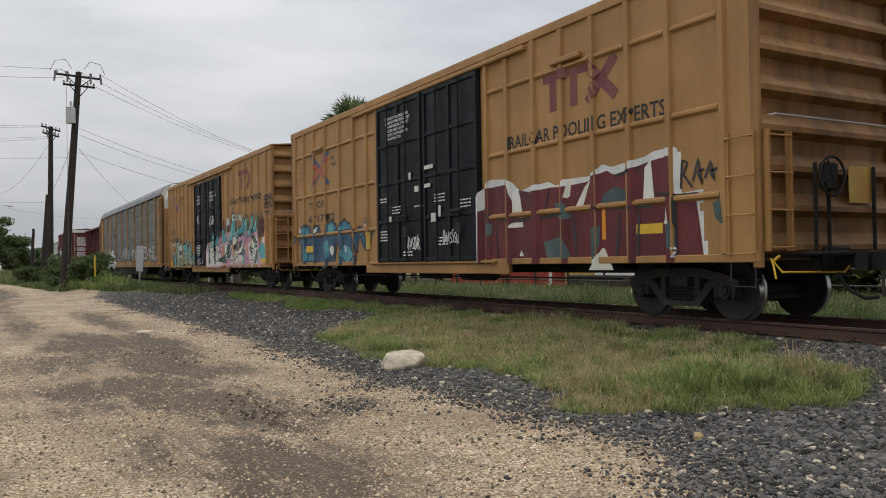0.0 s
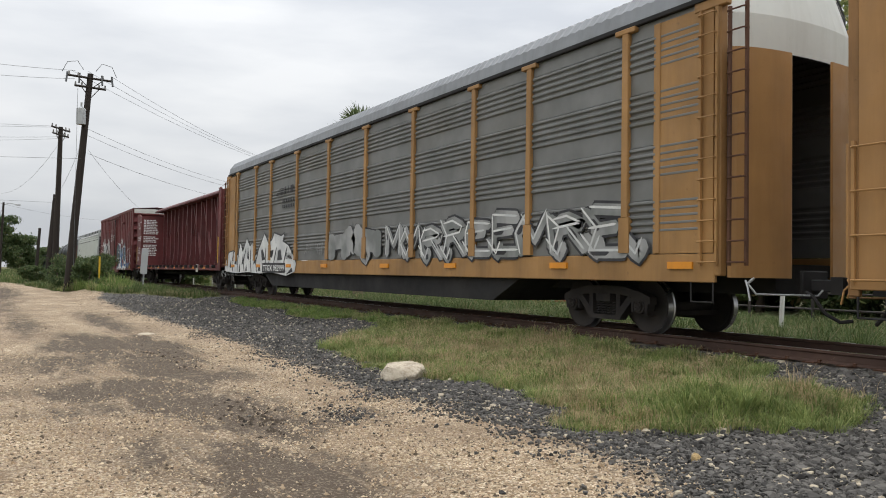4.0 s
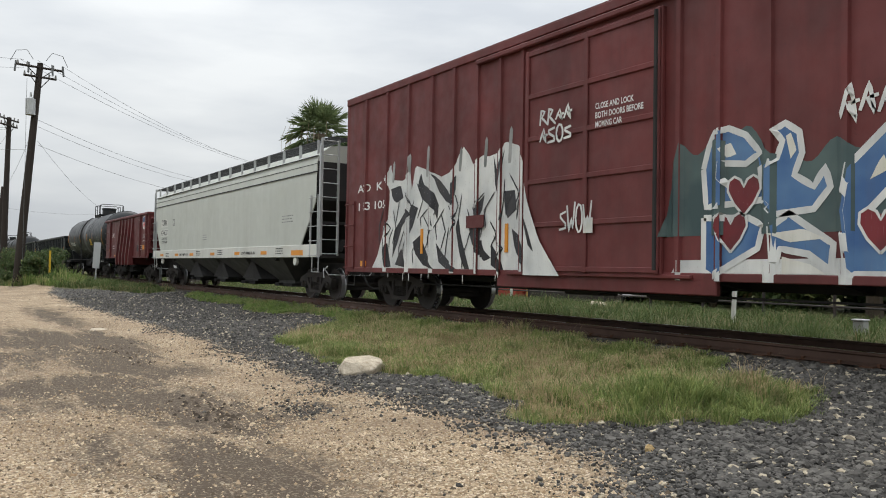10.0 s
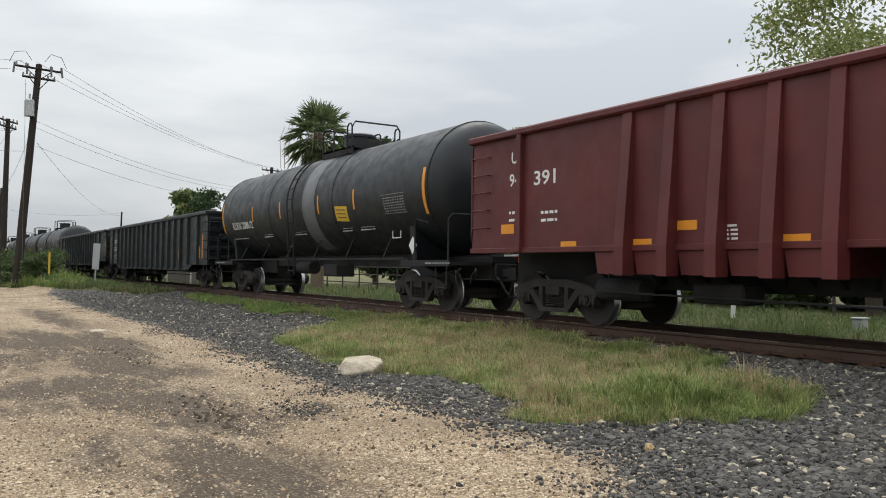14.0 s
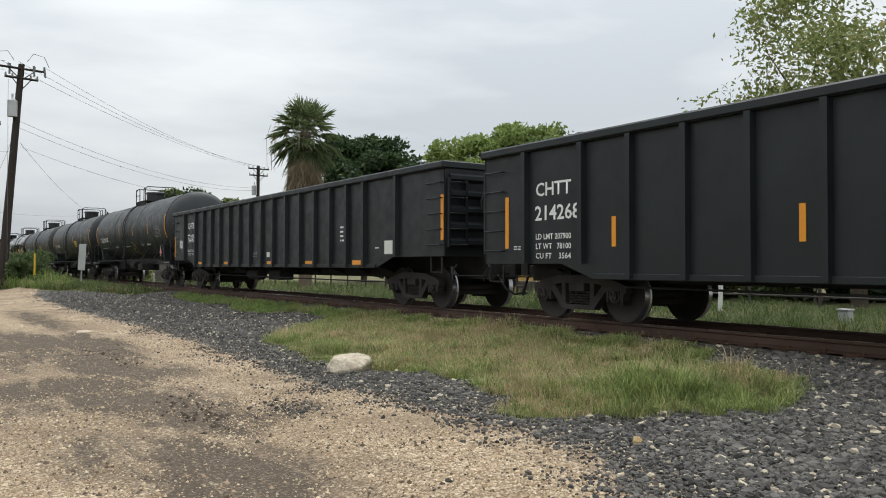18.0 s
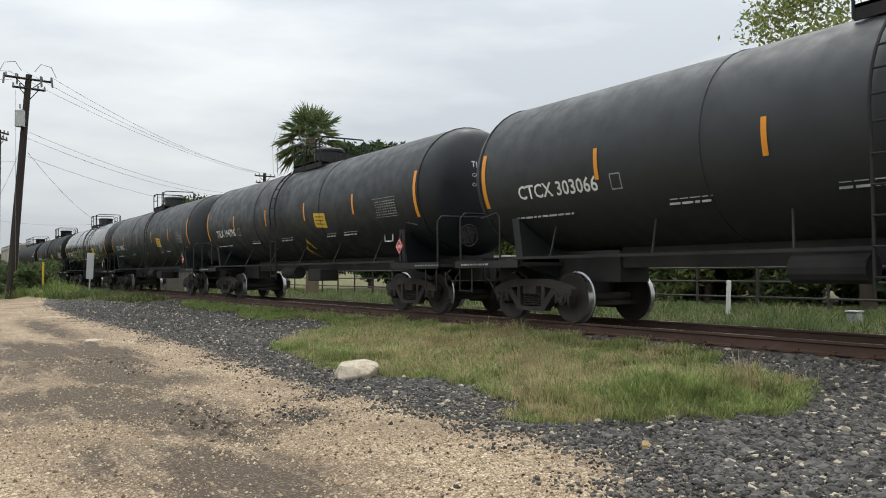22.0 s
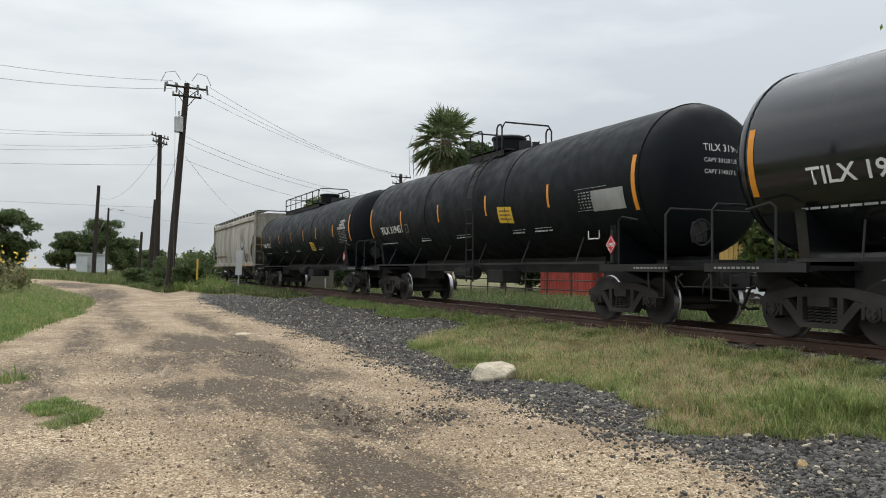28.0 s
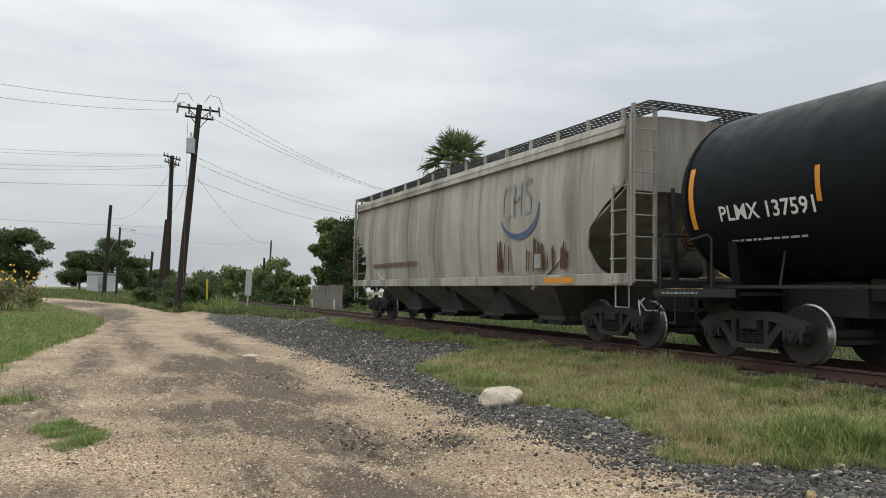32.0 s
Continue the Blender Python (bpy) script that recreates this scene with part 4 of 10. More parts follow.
def gravel():
    rng = np.random.default_rng(3)
    # angular railway stones
    pts = []
    for x0, x1, y0, y1, per in ((2.4, 9.75, 2.6, 9.5, 1500), (2.6, 9.75, 9.5, 20, 760), (3.2, 9.75, 20, 36, 210), (3.4, 9.0, 36, 46, 70), (12.0, 13.4, 5, 30, 80), (10.2, 11.5, 4, 30, 80)):
        n = int((x1 - x0) * (y1 - y0) * per)
        q = np.stack([rng.uniform(x0, x1, n), rng.uniform(y0, y1, n)], 1)
        for x, y in q:
            e = x - gravel_edge(y) + 0.55 * bumps(x, y, 1.4, 6.5) + 0.3 * bumps(x, y, 4.0, 2.5)
            near = 0.42 * math.exp(-((x - 3.35) / 0.28) ** 2 - ((y - 7.9) / 0.45) ** 2)
            if rng.random() < max(near, 0.008 * (e > -1.6), min(1, max(0.0, 0.36 + e / 1.5))) and not is_grass(x, y) and abs(abs(x - TRX) - 0.755) > 0.12:
                pts.append((x, y, height(x, y), min(1.0, max(0.55, 0.6 + 0.35 * e))))
    pts = np.array(pts)
    n = len(pts)
    # blunt many-sided stones: the twelve corners of a cuboctahedron, pushed about
    ico = np.array([(1, 1, 0), (1, -1, 0), (-1, 1, 0), (-1, -1, 0), (1, 0, 1), (1, 0, -1), (-1, 0, 1), (-1, 0, -1), (0, 1, 1), (0, 1, -1), (0, -1, 1), (0, -1, -1)], float) * 0.78
    faces = [(0, 8, 4), (0, 5, 9), (1, 4, 10), (1, 11, 5), (2, 6, 8), (2, 9, 7), (3, 10, 6), (3, 7, 11), (0, 4, 1, 5), (2, 7, 3, 6), (0, 9, 2, 8), (1, 10, 3, 11), (4, 8, 6, 10), (5, 11, 7, 9)]
    size = np.clip(rng.lognormal(-3.95, 0.42, n), 0.008, 0.052) * pts[:, 3]
    pts = pts[:, :3]
    stretch = rng.uniform(0.65, 1.4, (n, 3)) * np.array([1.0, 1.0, 0.72])
    jit = rng.uniform(0.68, 1.2, (n, 12, 3))
    v = ico[None] * jit * stretch[:, None, :] * size[:, None, None]
    a, b = rng.uniform(0, 6.28, n), rng.normal(0, 0.45, n)
    ca, sa, cb, sb = np.cos(a), np.sin(a), np.cos(b), np.sin(b)
    x, y, z = v[..., 0], v[..., 1], v[..., 2]
    y, z = y * cb[:, None] - z * sb[:, None], y * sb[:, None] + z * cb[:, None]
    x, y = x * ca[:, None] - y * sa[:, None], x * sa[:, None] + y * ca[:, None]
    v = np.stack([x, y, z], -1) + pts[:, None, :] + np.array([0, 0, 0.006])
    bulk_mesh("railway_gravel", v, 12, n, faces, stone_material("dark_basalt", (0.030, 0.028, 0.026), (0.150, 0.140, 0.126), (0.44, 0.38, 0.28), 0.06), "loose dark grey crushed railway stone", "gravel")
    # limestone chips in the lane
    pts = []
    for x0, x1, y0, y1, per in ((-2.5, 5.4, 3.4, 9.0, 850), (-2.5, 5.4, 9.0, 16, 300), (-2.5, 5.4, 16, 28, 70)):
        n = int((x1 - x0) * (y1 - y0) * per)
        for xx, yy in np.stack([rng.uniform(x0, x1, n), rng.uniform(y0, y1, n)], 1):
            e = xx - gravel_edge(yy)
            if rng.random() < min(1, max(0.05, 0.75 - e / 1.2)) * (1 - 0.85 * damp(xx, yy)) * (0.35 + 0.65 * (bumps(xx, yy, 0.8, 6.0) > -0.15)) and not is_grass(xx, yy):
                pts.append((xx, yy, height(xx, yy)))
    pts = np.array(pts)
    n = len(pts)
    octa = np.array([(1, 0, 0), (0, 1, 0), (-1, 0, 0), (0, -1, 0), (0, 0, 0.8), (0, 0, -0.5)], float)
    of = [(0, 1, 4), (1, 2, 4), (2, 3, 4), (3, 0, 4), (1, 0, 5), (2, 1, 5), (3, 2, 5), (0, 3, 5)]
    size = np.clip(rng.lognormal(-4.72, 0.42, n), 0.004, 0.024)
    v = octa[None] * rng.uniform(0.6, 1.3, (n, 6, 1)) * size[:, None, None]
    a = rng.uniform(0, 6.28, n)
    ca, sa = np.cos(a)[:, None], np.sin(a)[:, None]
    v = np.stack([v[..., 0] * ca - v[..., 1] * sa, v[..., 0] * sa + v[..., 1] * ca, v[..., 2]], -1) + pts[:, None, :] + np.array([0, 0, 0.003])
    bulk_mesh("limestone_chips", v, 8, n, of, stone_material("pale_limestone_chips", (0.30, 0.205, 0.120), (0.74, 0.61, 0.43), (0.10, 0.075, 0.052), 0.14), "loose pale limestone chips on the lane", "gravel")


    # dark clods turned up in the rut
    n = 150
    pts = np.stack([rng.normal(2.5, 0.17, n), rng.normal(8.3, 0.55, n)], 1)
    pts[100:] = np.stack([rng.normal(2.75, 0.2, 50), rng.normal(14.5, 1.2, 50)], 1)
    v = octa[None] * rng.uniform(0.6, 1.3, (n, 6, 1)) * rng.uniform(0.008, 0.034, n)[:, None, None]
    v = v + np.array([(x, y, height(x, y) + 0.004) for x, y in pts])[:, None, :]
    bulk_mesh("soil_clods", v, 8, n, of, stone_material("damp_soil_clod", (0.05, 0.037, 0.026), (0.10, 0.076, 0.054), (0.03, 0.025, 0.02), 0.1), "dark damp clods turned up in the wheel rut", "soil")


gravel()


def blade_material(name, green, lime, dry, dryness):
    m = Mat(name, 0.65, 0.0, 0.25)
    r = m.island()
    base = m.mix(r, green, lime)
    patchy = m.math("ADD", m.noise(0.8, 4, 0.6), m.math("MULTIPLY", m.math("SUBTRACT", r, 0.5), 0.35))
    base = m.mix(m.ramp(patchy, (dryness, 0.0), (dryness + 0.14, 0.9)), base, dry)
    base = m.mix(m.ramp(m.noise(3.2, 4, 0.6), (0.42, 0.0), (0.66, 0.55)), base, tuple(c * 0.55 for c in green))
    m.b.inputs["Subsurface Weight"].default_value = 0.0
    tr = m.n.new("ShaderNodeBsdfTranslucent")
    m.put(tr.inputs["Color"], base)
    mx = m.n.new("ShaderNodeMixShader")
    mx.inputs[0].default_value = 0.38
    m.l.new(m.b.outputs[0], mx.inputs[1])
    m.l.new(tr.outputs[0], mx.inputs[2])
    m.l.new(mx.outputs[0], m.n["Material Output"].inputs["Surface"])
    return m.done(base)


def blades(name, spots, low, high, width, mat, label, seed, lean=0.5):
    """Bent grass blades at the spots (x, y, z, height scale)."""
    rng = np.random.default_rng(seed)
    n = len(spots)
    p = np.array(spots)
    hgt = rng.uniform(low, high, n) * p[:, 3]
    a = rng.uniform(0, 6.283, n)
    d = np.stack([np.cos(a), np.sin(a)], 1)
    side = np.stack([-d[:, 1], d[:, 0]], 1) * (width * rng.uniform(0.6, 1.3, n))[:, None]
    ln = (hgt * rng.uniform(0.15, lean * 1.6, n))[:, None]
    v = np.zeros((n, 5, 3))
    base = p[:, :2]
    v[:, 0, :2], v[:, 1, :2] = base - side / 2, base + side / 2
    v[:, 2, :2], v[:, 3, :2] = base + d * ln * 0.35 + side * 0.38, base + d * ln * 0.35 - side * 0.38
    v[:, 4, :2] = base + d * ln
    z = p[:, 2]
    v[:, 0, 2] = v[:, 1, 2] = z - 0.01
    v[:, 2, 2] = v[:, 3, 2] = z + hgt * 0.6
    v[:, 4, 2] = z + hgt * rng.uniform(0.8, 1.0, n)
    return bulk_mesh(name, v, 2, n, [(0, 1, 2, 3), (3, 2, 4)], mat, label, "grass")


def grass_spots(poly_or_box, per, seed, test=True, clump=1.5):
    rng = np.random.default_rng(seed)
    x0, x1, y0, y1 = poly_or_box
    n = int((x1 - x0) * (y1 - y0) * per)
    out = []
    for x, y in np.stack([rng.uniform(x0, x1, n), rng.uniform(y0, y1, n)], 1):
        jx, jy = rng.normal(0, 0.11), rng.normal(0, 0.11)
        if not test or is_grass(x + jx, y + jy):
            k = 0.62 + 0.75 * bumps(x, y, clump, 9.0) + 0.25 * bumps(x, y, clump * 3, 2.0)
            if rng.random() < 0.35 + k:
                tall = 1 + 0.75 * math.exp(-((x - 7.0) / 1.0) ** 2 - ((y - 5.8) / 0.8) ** 2) + 0.25 * (bumps(x, y, 2.4, 3.3) > 0.22)
                out.append((x, y, height(x, y), tall * max(0.25, 0.45 + k * 0.75)))
    return out


def tufts(name, box, per, many, low, high, width, mat, label, seed, spread=0.11, droop=0.9, accept=None):
    """Clumps of arching blades that lean outward from each clump's middle."""
    rng = np.random.default_rng(seed)
    x0, x1, y0, y1 = box
    c = []
    for x, y in np.stack([rng.uniform(x0, x1, int((x1 - x0) * (y1 - y0) * per)), rng.uniform(y0, y1, int((x1 - x0) * (y1 - y0) * per))], 1):
        if is_grass(x, y) and (accept is None or accept(x, y)):
            k = 0.72 + 0.8 * bumps(x, y, 1.3, 9.0) + 0.6 * bumps(x, y, 3.4, 2.0)
            for cx, cy, w, hh in HUMMOCKS[:3]:
                k += 2.6 * hh * math.exp(-((x - cx) / w) ** 2 - ((y - cy) / w) ** 2)
            c.append((x, y, height(x, y), max(0.3, k)))
    c = np.repeat(np.array(c), many, 0)
    n = len(c)
    q, a = np.sqrt(rng.random(n)), rng.uniform(0, 6.283, n)
    off = np.stack([np.cos(a), np.sin(a)], 1)
    base = c[:, :2] + off * (q * spread)[:, None]
    d = off * (0.35 + q)[:, None] + rng.normal(0, 0.45, (n, 2))
    ln = np.linalg.norm(d, axis=1)
    d = d / ln[:, None]
    hgt = rng.uniform(low, high, n) * c[:, 3] * (1 - 0.35 * q)
    out = (hgt * np.clip(ln, 0.2, 1.5) * droop * rng.uniform(0.5, 1.2, n))[:, None]
    side = np.stack([-d[:, 1], d[:, 0]], 1) * (width * rng.uniform(0.7, 1.3, n))[:, None]
    bend = rng.uniform(0.55, 1.0, n)
    v = np.zeros((n, 7, 3))
    for i, (r, z, w) in enumerate(((0.0, -0.06, 0.5), (0.22, 0.55, 0.45), (0.6, 0.95, 0.32))):
        v[:, 2 * i, :2], v[:, 2 * i + 1, :2] = base + d * out * r - side * w, base + d * out * r + side * w
        v[:, 2 * i, 2] = v[:, 2 * i + 1, 2] = c[:, 2] + hgt * z
    v[:, 6, :2], v[:, 6, 2] = base + d * out * 1.05, c[:, 2] + hgt * bend
    return bulk_mesh(name, v, 3, n, [(0, 1, 3, 2), (2, 3, 5, 4), (4, 5, 6)], mat, label, "grass")


def brown(x, y):
    """Where the island's grass has dried out."""
    return bumps(x, y, 0.5, 4.4) * 0.7 + 0.45 * bumps(x, y, 1.7, 1.1) + 0.75 * math.exp(-((x - 7.2) / 1.6) ** 2 - ((y - 10.6) / 3.0) ** 2) > 0.20


def grass():
    lawn = blade_material("mixed_green_and_dry_grass", (0.125, 0.190, 0.050), (0.370, 0.405, 0.150), (0.54, 0.42, 0.25), 0.525)
    fresh = blade_material("fresh_grass", (0.115, 0.190, 0.048), (0.280, 0.350, 0.110), (0.46, 0.38, 0.20), 0.57)
    rough = blade_material("trackside_weeds", (0.062, 0.105, 0.030), (0.155, 0.195, 0.068), (0.34, 0.29, 0.16), 0.55)
    straw = blade_material("dry_straw_stalks", (0.42, 0.31, 0.18), (0.64, 0.51, 0.31), (0.30, 0.21, 0.12), 0.6)
    blades("grass_carpet", grass_spots((4.6, 9.6, 4.3, 18.8), 2600, 1), 0.03, 0.09, 0.007, lawn, "short green grass under the tufts beside the track", 1, 1.2)
    tufts("grass_island", (4.6, 9.6, 4.5, 18.8), 44, 44, 0.07, 0.23, 0.0078, lawn, "tufted green grass beside the track", 21)
    tufts("dry_grass", (5.0, 9.5, 5.0, 16.5), 46, 34, 0.07, 0.20, 0.0056, straw, "brown dried tufts standing in the green grass", 22, 0.12, 0.8, brown)
    blades("dry_stalks", [q for q in grass_spots((5.0, 9.5, 5.0, 15.5), 160, 11) if brown(q[0], q[1])], 0.14, 0.30, 0.005, straw, "pale dry stalks standing in the green grass", 12, 0.7)
    tufts("grass_strip", (7.4, 9.6, 18.0, 34.8), 34, 34, 0.07, 0.19, 0.011, fresh, "strip of green grass along the gravel", 23)
    tufts("grass_verge", (2.2, 9.6, 36, 58), 7.0, 40, 0.16, 0.42, 0.022, rough, "tall rough grass by the trackside sign", 24, 0.28, 0.7)
    tufts("tall_verge_grass", (3.4, 6.6, 42.5, 48), 9.0, 46, 0.35, 0.75, 0.020, fresh, "hump of tall pale green grass by the lane", 26, 0.30, 0.5)
    blades("field_grass", grass_spots((-22, 9.6, 58, 118), 34, 3), 0.14, 0.40, 0.05, rough, "rough green field grass beyond the bend of the lane", 3)
    blades("grass_lawn", grass_spots((-9, 0.4, 11, 30), 560, 4) + grass_spots((-14, 0.4, 30, 75), 110, 5), 0.05, 0.15, 0.014, fresh, "short green grass along the lane", 4, 0.8)
    tufts("grass_clumps", (-8, 0.3, 11, 40), 7.0, 30, 0.10, 0.24, 0.011, fresh, "uneven tufts in the short grass along the lane", 25, 0.16)
    tufts("grass_tuft", (-1.8, 0.3, 8.1, 12.6), 60, 46, 0.03, 0.09, 0.007, fresh, "small green tufts growing in the lane", 6)
    blades("trackside_weeds", grass_spots((13.0, 24, 4, 34), 260, 7) + grass_spots((13.0, 26, 34, 80), 55, 8), 0.10, 0.42, 0.018, rough, "weedy grass on the far side of the track", 7, 0.9)
    tufts("weed_clumps", (13.2, 21, 6, 34), 2.6, 44, 0.30, 0.70, 0.016, rough, "tall weed clumps on the far side of the track", 27, 0.25, 0.7)


grass()


def boulder(name, x, y, w, d, hgt, mat, seed, label, rough=0.22, turn=0.0):
    """A broken angular stone: a rough hull with chipped faces."""
    rnd = random.Random(seed)
    bm = bmesh.new()
    for i in range(12):
        a = 2 * math.pi * i / 12 + rnd.uniform(-0.22, 0.22)
        lo = 1 if i % 2 else 0
        r = rnd.uniform(0.86, 1.0) if lo else rnd.uniform(0.5, 0.88)
        z = rnd.uniform(-0.25, 0.40) if lo else rnd.uniform(0.60, 0.82) + 0.18 * math.cos(a - 1.2)
        bm.verts.new((math.cos(a) * r * w / 2, math.sin(a) * r * d / 2, z * hgt))
    for i in range(5):
        a = 2 * math.pi * i / 5
        bm.verts.new((math.cos(a) * 0.6 * w / 2, math.sin(a) * 0.6 * d / 2, -0.3 * hgt))
    out = bmesh.ops.convex_hull(bm, input=bm.verts)
    bmesh.ops.delete(bm, geom=[g for g in out["geom_interior"] if isinstance(g, bmesh.types.BMVert)], context="VERTS")
    if w > 0.3:
        bmesh.ops.bevel(bm, geom=bm.edges[:], offset=0.014 * w, segments=1, affect="EDGES", profile=0.6)
    bmesh.ops.recalc_face_normals(bm, faces=bm.faces)
    me = bpy.data.meshes.new(name)
    bm.to_mesh(me)
    bm.free()
    me.materials.append(mat)
    ob = new(name, me)
    ob.matrix_world = pose(x, y, height(x, y) - 0.02, 0, 0, turn)
    return tagged(ob, label, "rock")


def rock_material(name, a, b, stain):
    m = Mat(name, 0.85, 0.0, 0.25)
    base = m.mix(m.ramp(m.noise(5.0, 6, 0.6), (0.3, 0.0), (0.7, 1.0)), a, b)
    base = m.mix(m.ramp(m.noise(11.0, 6, 0.7), (0.46, 0.0), (0.70, 0.85)), base, stain)
    m.bump(m.noise(11.0, 7, 0.7), 1.0, 0.06)
    return m.done(base)


LIME = rock_material("pale_limestone", (0.50, 0.42, 0.31), (0.70, 0.63, 0.51), (0.27, 0.20, 0.13))
boulder("boulder", 5.14, 10.08, 0.86, 0.52, 0.31, LIME, 3, "pale weathered limestone boulder at the grass edge", 0.28, 12)
boulder("stone", 5.07, 4.70, 0.15, 0.10, 0.08, rock_material("ochre_stone", (0.42, 0.29, 0.13), (0.52, 0.38, 0.19), (0.25, 0.17, 0.08)), 5, "ochre stone lying on dark gravel", 0.3, 20)
boulder("stone", 6.55, 4.82, 0.17, 0.07, 0.05, LIME, 7, "flat pale stone at the edge of the grass", 0.2, 50)
for i, (x, y, w) in enumerate(((7.6, 8.5, 0.10), (5.5, 8.2, 0.07), (6.6, 3.6, 0.09), (6.1, 5.9, 0.07), (7.9, 4.3, 0.06), (5.4, 9.3, 0.08), (3.1, 9.4, 0.07), (1.2, 8.1, 0.06), (4.6, 6.9, 0.07), (7.2, 3.9, 0.06))):
    boulder("stone", x, y, w, w * 0.7, w * 0.55, LIME if i not in (7,) else stone_material("dark_stone", (0.05, 0.04, 0.03), (0.09, 0.07, 0.05), (0.1, 0.1, 0.1), 0.1), 11 + i, "small pale stone among the gravel" if i != 7 else "small dark stone on the lane", 0.3, i * 37)
boulder("boulder", 20.2, 21.3, 1.0, 0.7, 0.5, LIME, 21, "grey boulder in the weeds beyond the track", 0.3)
boulder("boulder", 3.3, 19.6, 0.55, 0.4, 0.05, LIME, 22, "flat pale slab half buried in the lane", 0.3, 30)


# ---- track ----
def track():
    root = thing("railway_track", pose(TRX, 0, 0), "single railway track on dark stone with timber ties", "track", kind="structure")
    rail_mat = paint("rusted_rail", (0.075, 0.042, 0.030), 0.75, (0.03, 0.022, 0.018), 0.4, 0.25, streak=False)
    top_mat = paint("polished_rail_head", (0.40, 0.40, 0.41), 0.22, (0.2, 0.15, 0.12), 0.15, 0.1, metal=0.95, streak=False)
    prof = [(-0.075, 0.0), (0.075, 0.0), (0.075, 0.012), (0.014, 0.035), (0.010, 0.12), (0.036, 0.138), (0.036, 0.168), (0.030, 0.1735), (-0.030, 0.1735), (-0.036, 0.168), (-0.036, 0.138), (-0.010, 0.12), (-0.014, 0.035), (-0.075, 0.012)]
    for x in (-0.755, 0.755):
        s = Shape()
        s.prism([(x + a, ZR - 0.175 + b) for a, b in prof], "y", -350, 620)
        r = part("rail", s, rail_mat, root)
        h = Shape()
        h.box(x - 0.024, -350, ZR - 0.0016, x + 0.026, 620, ZR + 0.0)
        part("running_surface", h, top_mat, r)
    wood = Mat("weathered_creosote_timber", 0.85, 0.0, 0.25)
    g = wood.noise((1.2, 22.0, 22.0), 6, 0.65)
    base = wood.mix(g, (0.045, 0.035, 0.028), (0.13, 0.105, 0.085))
    base = wood.mix(wood.ramp(wood.random(), (0.2, 0.0), (1.0, 0.5)), base, (0.09, 0.065, 0.05))
    wood.bump(g, 0.5, 0.02)
    wood = wood.done(base)
    t = Shape().box(-1.30, -0.115, 0.15, 1.30, 0.115, ZR - 0.182, 0.012)
    tie = t.mesh("railroad_tie", wood)
    rnd = random.Random(3)
    for i in range(150):
        shared("railroad_tie", tie, root, pose(rnd.uniform(-0.04, 0.04), 2.0 + i * 0.52 + rnd.uniform(-0.03, 0.03), rnd.uniform(-0.012, 0.004), 0, 0, rnd.uniform(-1, 1)))
    far = Shape()
    for i in range(340):
        far.box(-1.3, 80.2 + i * 0.52, 0.15, 1.3, 80.43 + i * 0.52, ZR - 0.182)
    tagged(part("far_ties", far, wood, root), kind="stuff")
    pl = Shape()
    pl.box(-0.09, -0.18, 0, 0.09, 0.18, 0.014)
    for x, y in ((-0.13, 0.06), (0.13, -0.06)):
        pl.box(x * 0.8 - 0.02, y - 0.02, 0, x * 0.8 + 0.02, y + 0.02, 0.05)
    spike = pl.mesh("tie_plate", RUST)
    for i in range(90):
        for x in (-0.755, 0.755):
            shared("tie_plate", spike, root, pose(x, 2.0 + i * 0.52, ZR - 0.182, 0, 0, 90))


track()


# ---- boxcars ----
def end_wall(car, k, z0, z1, mat, ribs, deep=0.15, top_mat=None, top=0.35):
    """A pressed steel end: horizontal ribs run the full width."""
    y = k * car.len / 2
    prof = [(0.0, z0)]
    step = (z1 - z0) / ribs
    for i in range(ribs):
        b = z0 + i * step
        prof += [(0.0, b + step * 0.12), (deep, b + step * 0.26), (deep, b + step * 0.40), (0.0, b + step * 0.72)]
    prof += [(0.0, z1), (-0.06, z1), (-0.06, z0)]
    s = Shape()
    w = car.half - 0.05
    s.prism([(y + k * (p[0] - deep), p[1]) for p in prof], "x", -w, w)
    e = part("end_wall", s, mat, car.root)
    c = Shape()
    for side in (-1, 1):
        c.box(side * (car.half - 0.07), y - k * 0.14, z0 - 0.1, side * (car.half + 0.008), y + k * 0.008, z1 + 0.02, 0.015)
        part("corner_post", c, mat, e)
        c = Shape()
    if top_mat:
        t = Shape()
        t.box(-w + 0.01, y + k * 0.004 - k * deep, z1 - top, w - 0.01, y + k * 0.016 - k * deep * 0.2, z1, 0)
        part("end_band", t, top_mat, e)
    return e


